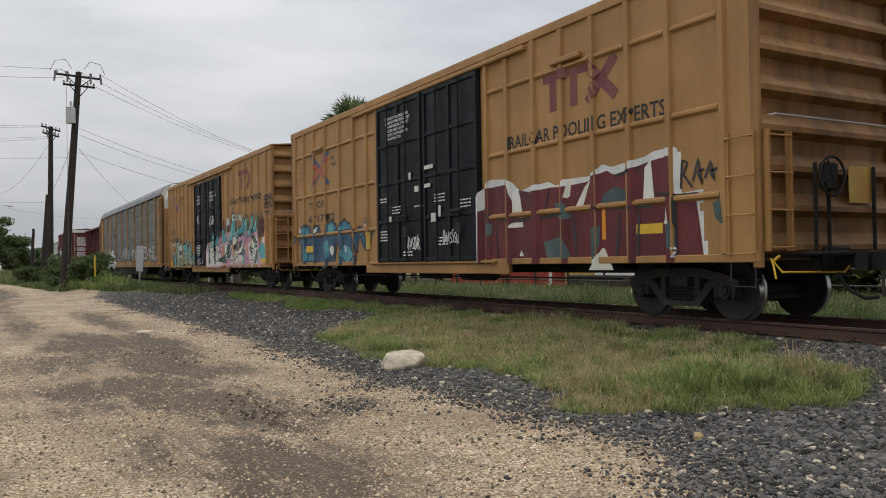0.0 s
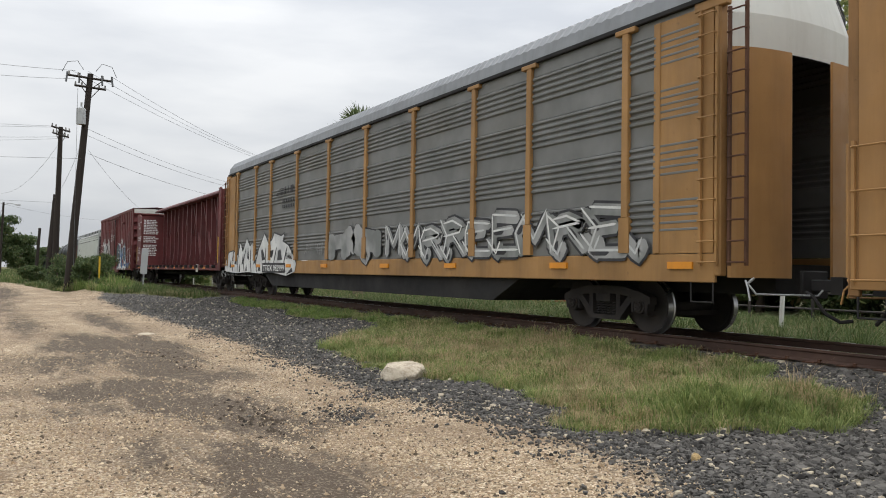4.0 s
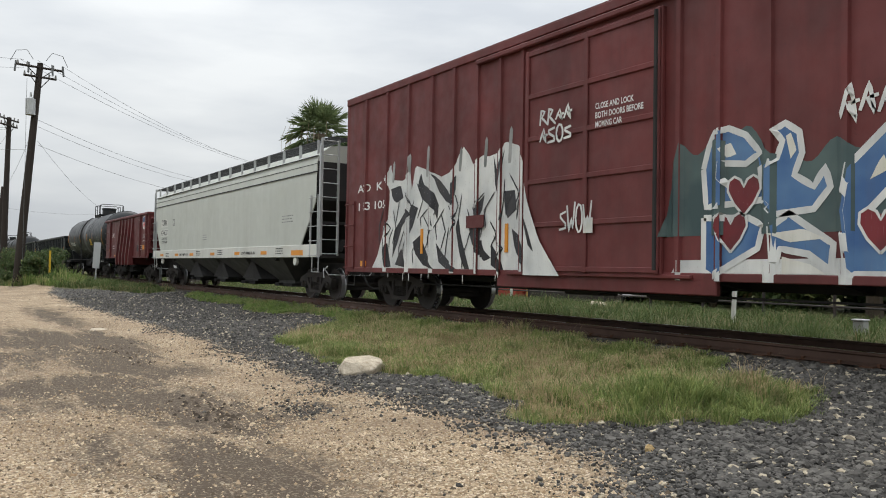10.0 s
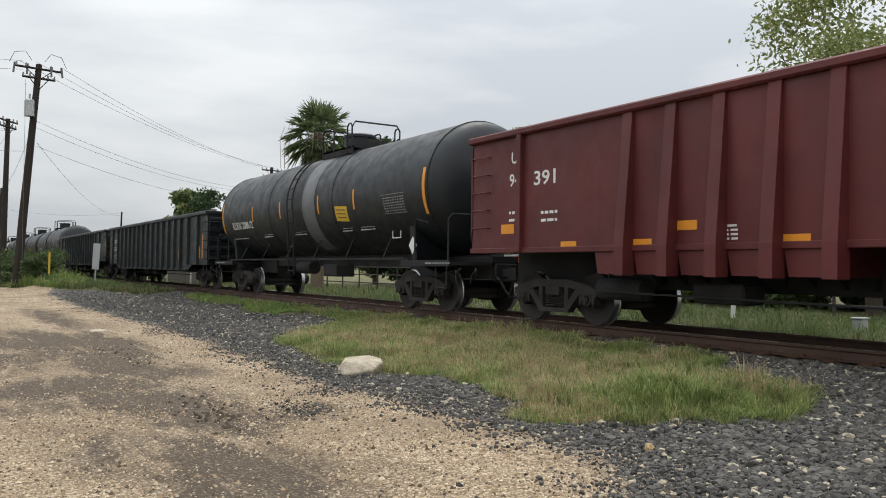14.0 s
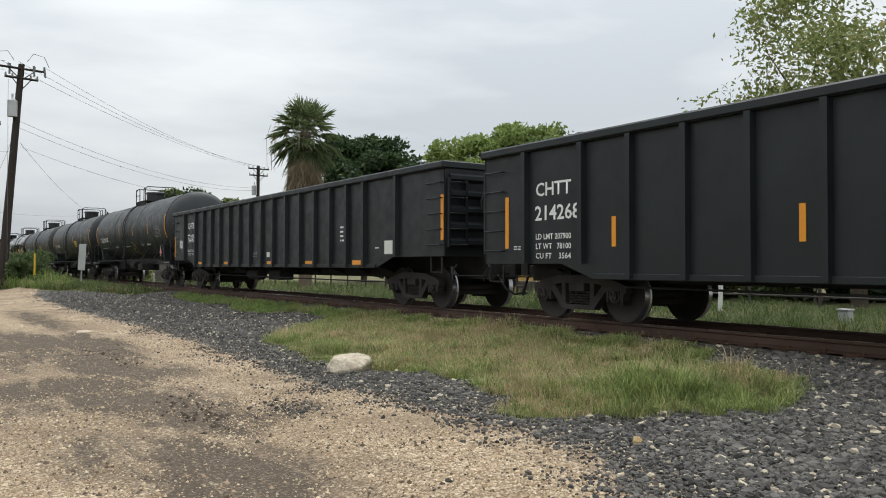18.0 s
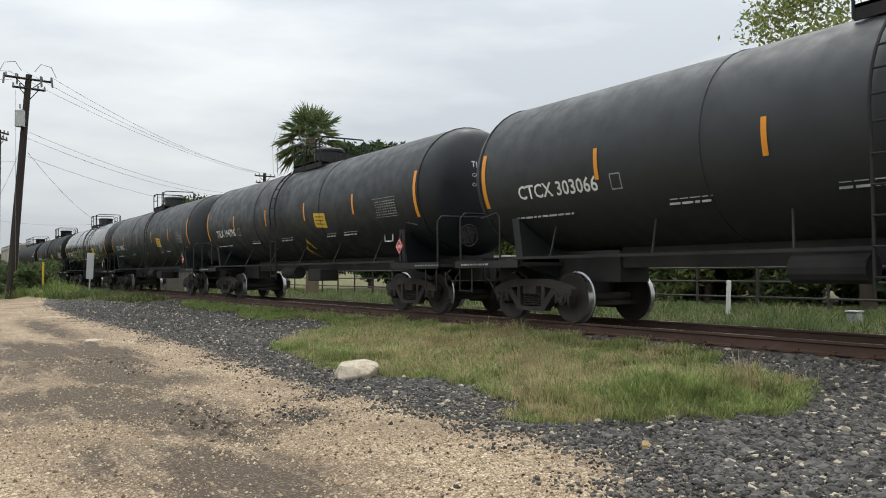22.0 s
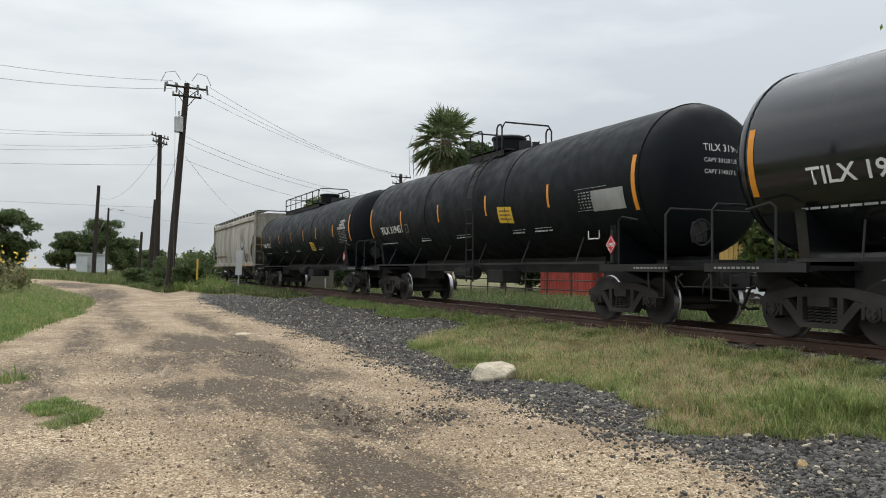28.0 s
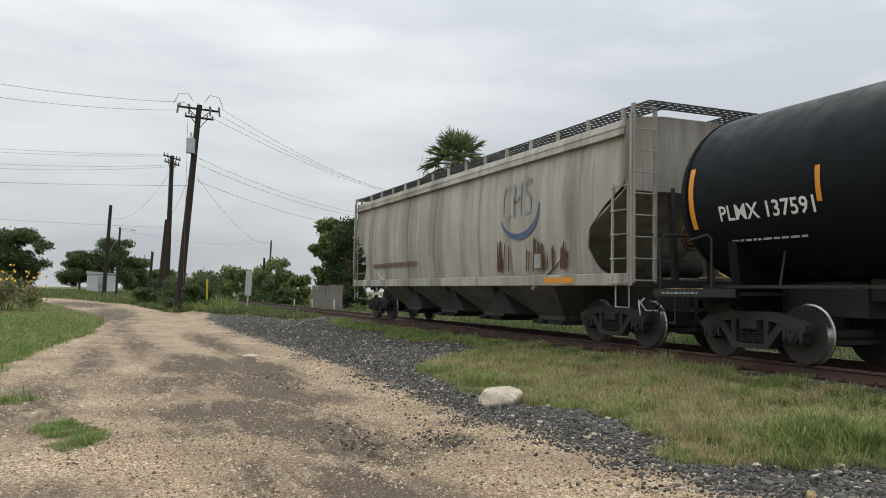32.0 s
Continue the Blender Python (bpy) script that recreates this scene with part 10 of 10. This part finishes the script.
def palm(x, y, hgt):
    root = thing("palm_tree", pose(x, y, 0), "tall fan palm with a shaggy skirt of dead fronds", "tree")
    fr = leaf_material("palm_frond_green", (0.075, 0.105, 0.045), (0.195, 0.235, 0.11), (0.30, 0.31, 0.17))
    dead = leaf_material("dead_palm_frond", (0.20, 0.15, 0.09), (0.34, 0.27, 0.175), (0.43, 0.36, 0.25))
    tr = Mat("palm_trunk", 0.9, 0.0, 0.2)
    g = tr.noise((3.0, 3.0, 9.0), 5, 0.6)
    tr.bump(g, 0.6, 0.04)
    tr = tr.done(tr.mix(g, (0.085, 0.062, 0.045), (0.21, 0.165, 0.12)))
    top = hgt - 1.9
    part("trunk", Shape().tube([(0, 0, -0.3), (0.05, 0, top * 0.5), (0, 0.05, top)], 0.42, 14, True, 0.34), tr, root, smooth=True)
    rnd = random.Random(8)

    def fan(s, base, dirv, length, width, droop, rib=0.55):
        """One fan frond: a stalk and pointed, folded leaflets."""
        d = Vector(dirv).normalized()
        b = Vector(base)
        side = d.cross(Vector((0, 0, 1)))
        side = side.normalized() if side.length > 0.05 else Vector((1, 0, 0))
        up = side.cross(d)
        hub = b + d * length * 0.5 + Vector((0, 0, -droop * 0.12))
        s.tube([tuple(b), tuple(b + d * length * 0.25), tuple(hub)], 0.03, 4, True, 0.018)
        n = 17
        for i in range(n):
            a = radians(-105 + 210 * i / (n - 1))
            ln = length * 0.62 * (0.72 + 0.28 * math.cos(a * 0.8)) * rnd.uniform(0.9, 1.08)
            dr = (d * math.cos(a) + side * math.sin(a)).normalized()
            nrm = up
            tip = hub + dr * ln + Vector((0, 0, -droop * (0.25 + 0.5 * rnd.random()) * ln * 0.7))
            midp = hub + dr * ln * 0.55 + Vector((0, 0, -droop * 0.10 * ln))
            wv = dr.cross(nrm) * width * 0.5
            s.face(tuple(hub - wv * 0.3), tuple(midp - wv), tuple(tip), tuple(midp + wv), tuple(hub + wv * 0.3))
    for i in range(46):
        t = i / 45
        el = radians(84 - 120 * t + rnd.uniform(-9, 9))
        az = i * 2.399 + rnd.uniform(-0.2, 0.2)
        s = Shape()
        fan(s, (0.1 * math.cos(az), 0.1 * math.sin(az), top + 0.25 - 0.5 * t), (math.cos(el) * math.cos(az), math.cos(el) * math.sin(az), math.sin(el)), rnd.uniform(1.9, 2.35), 0.11, 0.35 + 0.8 * t)
        part("frond", s, fr, root)
    for i in range(96):
        t = i / 95
        az = i * 2.399
        z = top - 0.35 - 2.1 * t
        s = Shape()
        el = radians(-48 - 30 * rnd.random())
        fan(s, (0.33 * math.cos(az), 0.33 * math.sin(az), z), (math.cos(el) * math.cos(az), math.cos(el) * math.sin(az), math.sin(el)), rnd.uniform(1.3, 2.0) * (1 - 0.15 * t), 0.10, 1.1)
        part("dead_frond", s, dead if i > 12 else fr, root)
    st = Shape()
    for i in range(16):
        az = rnd.uniform(2.0, 4.6)
        r = rnd.uniform(1.5, 2.3)
        z = top + rnd.uniform(-0.2, 0.7)
        st.tube([(r * math.cos(az), r * math.sin(az), z), (r * 1.12 * math.cos(az), r * 1.12 * math.sin(az), z - 0.8), (r * 1.1 * math.cos(az), r * 1.1 * math.sin(az), z - rnd.uniform(1.3, 2.6))], 0.012, 4, False)
    part("flower_string", st, dead, root)


palm(20.4, 46.5, 11.7)
tree(33.5, 63.5, 12.9, 4.2, LEAF_DARK, 3, "dense dark evergreen tree behind the palm", 0.3, 0.15, 22000, 0.240, 34, 0.6)
tree(31.0, 54.5, 10.3, 3.6, LEAF_DARK, 5, "dense dark evergreen tree beyond the track", 0.3, 0.1, 18000, 0.220, 30, 0.6)
tree(32.0, 45.0, 10.4, 3.6, LEAF_LIME, 7, "light green leafy tree beyond the track", 0.25, 0.15, 18000, 0.180, 30)
tree(31.5, 38.5, 10.2, 3.4, LEAF_LIME, 9, "light green leafy tree beyond the track", 0.25, 0.12, 18000, 0.180, 30)
tree(30.5, 33.0, 8.6, 3.2, LEAF_MID, 11, "mid green leafy tree beyond the track", 0.25, 0.05, 18000, 0.170, 28)
tree(30.0, 28.0, 7.4, 3.0, LEAF_MID, 13, "mid green leafy tree beyond the track", 0.22, 0.05, 18000, 0.170, 28)
tree(29.5, 23.8, 6.9, 2.8, LEAF_MID, 15, "low mid green tree beyond the track", 0.2, 0.05, 16000, 0.160, 28)
tree(28.0, 15.6, 12.6, 4.8, LEAF_OLIVE, 17, "tall loose tree with sky showing through its crown", 0.3, 0.16, 21000, 0.112, 44, 0.25)
tree(29.0, 10.0, 11.5, 4.0, LEAF_OLIVE, 19, "tall loose tree beyond the track", 0.28, 0.15, 17000, 0.120, 30, 0.3)
tree(30.0, 19.5, 6.0, 2.8, LEAF_BUSH, 20, "dark bushy tree beyond the track", 0.2, 0.02, 14000, 0.160, 24, 0.4)
tree(25.5, 94.0, 10.0, 3.6, LEAF_MID, 21, "round far tree beyond the track", 0.25, 0.25, 8000, 0.320, 22)
tree(16.8, 58.5, 7.0, 2.1, LEAF_DARK, 23, "dark rounded tree near the fence", 0.2, 0.10, 7000, 0.14, 26)
for i, (x, y, hh, sp) in enumerate(((34.0, 24.0, 7.6, 3.8), (34.5, 29.5, 8.2, 4.0), (35.0, 35.5, 8.8, 4.2), (35.5, 42.0, 9.0, 4.2), (33.5, 18.5, 7.4, 3.6), (36.0, 50.0, 9.6, 4.4))):
    tree(x, y, hh, sp, LEAF_BUSH if i % 2 else LEAF_DARK, 130 + i, "dense dark green tree in the wood beyond the yard", 0.25, 0.03, 12000, 0.26, 30, 0.4)
tree(24.5, 71.0, 7.5, 2.0, LEAF_MID, 24, "small leafy tree near the palm", 0.16, 0.3, 2500, 0.2, 16)


def bush(x, y, hgt, spread, mat, seed, label, count=3000, leaf=0.10, puffs=14):
    rnd = random.Random(seed)
    root = thing("bush", pose(x, y, height(x, y)), label, "bush")
    for i in range(5):
        a = rnd.uniform(0, 6.28)
        st = Shape().tube([(0.1 * math.cos(a), 0.1 * math.sin(a), -0.1), (spread * 0.5 * math.cos(a), spread * 0.5 * math.sin(a), hgt * 0.7)], 0.035, 5, True, 0.01)
        part("stem", st, BARK, root)
    blobs = []
    for i in range(puffs):
        a, q, t = rnd.uniform(0, 6.28), math.sqrt(rnd.random()), rnd.random()
        k = spread * rnd.uniform(0.22, 0.42)
        blobs.append((spread * q * math.cos(a) * (1 - 0.4 * t), spread * q * math.sin(a) * (1 - 0.4 * t), max(k * 0.4, hgt * t * 0.85), k, k, k * 0.7))
    o = new("foliage", crown_mesh("foliage", blobs, count, leaf, mat, seed, 0.4))
    o.parent = root
    return root


for i, (x, y, hh, sp) in enumerate(((15.8, 71.0, 3.2, 1.8), (16.3, 78.0, 3.6, 2.4), (17.0, 88.0, 4.6, 3.0), (15.5, 98.0, 4.4, 3.2), (16.5, 112.0, 4.8, 4.0), (15.0, 126.0, 4.6, 4.0), (14.5, 145.0, 4.4, 5.0), (19.5, 66.0, 4.6, 2.6), (14.4, 68.0, 2.0, 1.0), (20.0, 100.0, 6.0, 3.5))):
    bush(x, y, hh, sp, LEAF_BUSH if i % 3 else LEAF_MID, 40 + i, "dusty green bush beyond the far end of the track", 2600, 0.13 + 0.0012 * y, 16)
for i, (x, y, hh, sp) in enumerate(((4.6, 46.0, 1.5, 0.95), (3.9, 50.2, 1.4, 0.95), (5.8, 50.5, 1.7, 1.3), (4.4, 56.0, 2.0, 1.5), (6.2, 58.0, 1.7, 1.4), (2.7, 60.0, 1.4, 1.0), (6.8, 62.0, 1.9, 1.6), (4.6, 66.0, 2.0, 1.6))):
    bush(x, y, hh, sp, LEAF_BUSH, 60 + i, "low green bush at the foot of the poles", 4200, 0.075, 16)
# field trees on the horizon side of the lane
for i, (x, y, hh, sp) in enumerate(((-9.6, 112.0, 7.6, 3.2), (-13.5, 118.0, 7.2, 3.6), (-3.6, 140.0, 6.0, 3.0), (1.2, 142.0, 8.4, 3.6), (4.6, 150.0, 5.6, 3.0), (9.5, 170.0, 5.0, 4.0))):
    tree(x, y, hh, sp, LEAF_BUSH, 80 + i, "rounded dark green tree at the far end of the lane", 0.22, 0.14, 14000, 0.20, 30, 0.4)


LEAF_DRY = leaf_material("dusty_olive_leaves", (0.11, 0.12, 0.05), (0.23, 0.225, 0.11), (0.32, 0.26, 0.14))


def sunflower_bush(x, y):
    b = bush(x, y, 2.15, 1.9, LEAF_DRY, 71, "straggly bush with small yellow flowers", 3400, 0.085, 26)
    rnd = random.Random(2)
    s = Shape()
    for i in range(40):
        a, q = rnd.uniform(0, 6.28), math.sqrt(rnd.random()) * 1.8
        c = Vector((q * math.cos(a), q * math.sin(a), rnd.uniform(1.6, 2.65) - 0.25 * q))
        u = Vector((rnd.uniform(-1, 1), -1, rnd.uniform(-0.2, 1))).normalized()
        w, k = u.orthogonal().normalized(), u.cross(u.orthogonal()).normalized()
        s.face(*[tuple(c + (w * math.cos(t) + k * math.sin(t)) * 0.06) for t in (0, 1.05, 2.1, 3.14, 4.2, 5.24)])
    part("flowers", s, YELLOW, b)


sunflower_bush(-4.5, 45.5)
bush(-6.0, 44.5, 0.9, 1.2, LEAF_DRY, 73, "low straggly bush at the foot of the dirt heap", 2200, 0.07, 14)
bush(-8.2, 44.0, 0.9, 1.4, LEAF_DRY, 74, "low straggly bush at the foot of the dirt heap", 2200, 0.07, 14)


def dirt_mound():
    m = Mat("tan_fill_dirt", 0.95, 0.0, 0.2)
    base = m.mix(m.noise(1.4, 6, 0.65), (0.25, 0.155, 0.085), (0.42, 0.29, 0.175))
    m.bump(m.noise(6.0, 6, 0.7), 0.7, 0.08)
    m = m.done(base)
    s = Shape()
    rings = []
    for j in range(15):
        r = 1 - j / 14
        rings.append([((r * 5.6) * math.cos(a * math.pi / 20) * (1 + 0.18 * bumps(a, j, 0.3)), (r * 5.0) * math.sin(a * math.pi / 20) * (1 + 0.18 * bumps(a, j, 0.3, 3)), 3.3 * (1 - r) ** 0.75 * (1 + 0.12 * bumps(a, j, 0.5, 6)) - 0.05) for a in range(40)])
    s.loft(rings, True)
    solid("dirt_mound", s, m, "heap of bare tan fill dirt behind the bushes", "mound", m=pose(-11.2, 50.5, 0.15), smooth=True)


dirt_mound()


# ---- small buildings and yard things beyond ----
def shed():
    root = thing("metal_shed", pose(-0.35, 104.0, 0.80), "small pale corrugated metal shed", "shed")
    pale = paint("pale_sheet_metal", (0.52, 0.55, 0.56), 0.5, (0.3, 0.27, 0.22), 0.35, 0.08)
    s = Shape()
    for k in range(20):
        x = -1.55 + 3.1 * k / 20
        part("wall_rib", Shape().box(x, -1.0, 0, x + 0.13, -0.96, 2.35, 0.01), pale, root)
    s.box(-1.55, -0.96, -0.2, 1.55, 1.0, 2.32)
    part("wall", s, pale, root)
    part("roof", Shape().prism([(-1.7, 2.33), (1.7, 2.33), (1.7, 2.42), (-1.7, 2.62)], "y", -1.15, 1.15), STEEL_G, root)
    part("door", Shape().box(-0.35, -1.03, 0.05, 0.45, -1.0, 2.0, 0.01), SP_GREY, root)


shed()


def box_building(name, x, y, w, d, hgt, mat, label, category, openings=()):
    root = thing(name, pose(x, y, 0), label, category)
    s = Shape()
    s.box(-w / 2, -d / 2, 0, w / 2, d / 2, hgt)
    n = int(d / 0.3)
    for i in range(n):
        yy = -d / 2 + d * (i + 0.5) / n
        part("wall_rib", Shape().box(-w / 2 - 0.03, yy - 0.07, 0.1, -w / 2, yy + 0.07, hgt - 0.1), mat, root)
    part("wall", s, mat, root)
    part("roof", Shape().box(-w / 2 - 0.08, -d / 2 - 0.08, hgt, w / 2 + 0.08, d / 2 + 0.08, hgt + 0.1, 0.02), STEEL_G, root)
    for a, b, z0, z1 in openings:
        part("opening", Shape().box(-w / 2 - 0.05, a, z0, -w / 2 - 0.03, b, z1), SP_BLACK, root)
    return root


RED_BOX = paint("red_container_paint", (0.36, 0.055, 0.04), 0.6, (0.12, 0.04, 0.03), 0.4, 0.15)
YEL_BOX = paint("ochre_building_paint", (0.50, 0.33, 0.10), 0.7, (0.2, 0.14, 0.07), 0.3, 0.1)
box_building("storage_container", 28.2, 43.0, 2.4, 6.0, 2.3, RED_BOX, "red corrugated storage container across the track", "container")
box_building("storage_container", 28.2, 36.9, 2.4, 4.2, 2.2, RED_BOX, "red corrugated storage container across the track", "container")
box_building("shop_building", 29.6, 31.6, 4.0, 6.2, 3.0, YEL_BOX, "low ochre shop building across the track", "building", ((-1.0, 0.0, 0.2, 2.0),))


def yard_fence():
    root = thing("pipe_fence", pose(22.6, 0, 0), "dark pipe rail fence along the yard", "fence")
    rail = paint("dark_pipe", (0.04, 0.035, 0.032), 0.7, (0.09, 0.05, 0.03), 0.4, 0.2, streak=False)
    for i in range(24):
        y = 9 + i * 2.4
        part("post", Shape().tube([(0, y, -0.2), (0, y, 1.55)], 0.05, 8), rail, root)
    for z in (0.55, 1.05, 1.5):
        part("rail", Shape().tube([(0, 9, z), (0, 36, z + 0.02), (0, 64.2, z)], 0.035, 6), rail, root)


yard_fence()


def wood_fence():
    root = thing("board_fence", pose(15.2, 58.5, 0), "weathered grey board fence beyond the track", "fence")
    wd = paint("grey_fence_boards", (0.20, 0.18, 0.155), 0.85, (0.08, 0.07, 0.06), 0.5, 0.25)
    rnd = random.Random(6)
    b = Shape().box(-0.012, -0.07, 0, 0.012, 0.07, 1.9).mesh("board", wd)
    for i in range(58):
        shared("board", b, root, pose(0, -4.4 + i * 0.152, 0.05 + rnd.uniform(-0.05, 0.04), 0, rnd.uniform(-1, 1), 0))
    for z in (0.5, 1.5):
        part("rail", Shape().box(0.014, -4.5, z, 0.06, 4.5, z + 0.09), wd, root)


wood_fence()


def parked_car(x, y, turn, mat, label):
    root = thing("parked_car", pose(x, y, 0.02, 0, 0, turn), label, "car")
    prof = [(-2.1, 0.35), (-2.15, 0.75), (-1.95, 0.92), (-1.0, 1.0), (-0.45, 1.42), (0.75, 1.45), (1.45, 1.02), (2.05, 0.92), (2.12, 0.4)]
    s = Shape()
    s.loft([[(sx, yy, z if abs(sx) < 0.8 or z < 1.02 else z - 0.02) for yy, z in prof] for sx in (-0.85, -0.7, 0.7, 0.85)])
    part("body", s, mat, root, smooth=True)
    gl = paint("dark_car_glass", (0.02, 0.025, 0.03), 0.1, (0.02, 0.02, 0.02), 0.1, 0.1)
    for sx in (-1, 1):
        g = Shape()
        g.prism([(-0.85, 1.02), (-0.42, 1.37), (0.70, 1.38), (1.25, 1.04)], "x", sx * 0.853, sx * 0.86)
        part("window", g, gl, root)
        for yy in (-1.35, 1.35):
            t = Shape().tube([(sx * 0.70, yy, 0.32), (sx * 0.88, yy, 0.32)], 0.32, 18)
            w = part("wheel", t, UNDER, root, smooth=True)
            part("rim", Shape().tube([(sx * 0.88, yy, 0.32), (sx * 0.89, yy, 0.32)], 0.2, 14), STEEL_G, w)


parked_car(26.5, 27.6, 12, paint("white_car_paint", (0.70, 0.71, 0.72), 0.25, (0.3, 0.28, 0.25), 0.1, 0.03), "white car parked in the yard across the track")


def tie_stack():
    root = thing("timber_stack", pose(24.2, 27.2, 0), "low stack of dark old timbers in the weeds", "timber stack")
    wd = paint("old_dark_timber", (0.06, 0.05, 0.042), 0.9, (0.02, 0.018, 0.015), 0.5, 0.3, streak=False)
    rnd = random.Random(9)
    for r in range(3):
        for i in range(3 - r // 2):
            part("timber", Shape().box(-0.5 + i * 0.32 + rnd.uniform(-0.04, 0.04), -2.6 + rnd.uniform(-0.2, 0.2), r * 0.26, -0.24 + i * 0.32, 2.4 + rnd.uniform(-0.2, 0.2), r * 0.26 + 0.24, 0.02), wd, root)


tie_stack()


def relay_box(x, y):
    root = thing("relay_box", pose(x, y, height(x, y)), "small grey relay cabinet by the track", "cabinet")
    part("cabinet", Shape().box(-0.12, -0.12, 0.1, 0.12, 0.12, 0.5, 0.02), STEEL_G, root)
    part("lid", Shape().box(-0.14, -0.14, 0.5, 0.14, 0.14, 0.54, 0.01), STEEL_G, root)
    part("foot", Shape().box(-0.06, -0.06, -0.2, 0.06, 0.06, 0.1), UNDER, root)


relay_box(17.2, 9.9)


# ---- moving things ----
# small unevenness of the train's pace: metres by which it lags behind its mean speed
LAG = ((0.0, 0.0), (0.5, 0.0), (1.0, 0.27), (1.5, 0.30), (2.0, 0.0), (3.0, 0.0), (3.5, 0.35), (4.5, 0.15), (5.5, 0.0), (7.0, 0.0), (7.5, 0.15), (8.0, 0.25), (8.5, 0.15), (9.0, 0.0), (9.5, -0.1), (10.0, -0.15),
       (10.5, 0.1), (11.0, 0.15), (11.5, 0.0), (13.0, 0.0), (14.0, -0.15), (15.5, -0.15), (17.0, -0.1), (18.0, 0.0), (18.5, -0.28), (19.0, -0.28), (19.5, -0.22), (20.0, 0.0), (27.0, 0.0), (28.0, -0.1), (29.5, 0.05), (30.0, 0.1), (31.0, -0.2), (32.0, -0.4))


def run(t):
    """How far the train has rolled at t seconds."""
    far = 10.4 * t - 0.0115 * t * t - 0.19 * max(0.0, t - 30.0) ** 2
    for (a, la), (b, lb) in zip(LAG, LAG[1:]):
        if a <= t <= b:
            return far - la - (lb - la) * (t - a) / (b - a)
    return far - LAG[-1][1]


def motions():
    for car in TRAIN:
        walk(car.root, [(i * 0.5, pose(TRX, car.y0 - run(i * 0.5), ZR)) for i in range(65)])
    for wheel, y, car in WHEELS:
        ticks = [i / 15.0 for i in range(481)]
        near = [t for t in ticks if -16 < car.y0 - run(t) < 62]
        if not near:
            walk(wheel, [(0.0, pose(0, y, 0.457)), (32.0, pose(0, y, 0.457))])
            continue
        rows, first = [], run(near[0])
        turns = [(t, math.degrees((run(t) - first) / 0.457)) for t in near]
        if near[0] > 0:
            rows.append((0.0, pose(0, y, 0.457)))
        rows += [(t, Matrix.Translation((0, y, 0.457)) @ Matrix.Rotation(radians(a), 4, "X")) for t, a in turns]
        if near[-1] < 32:
            rows.append((32.0, rows[-1][1]))
        walk(wheel, rows)


motions()
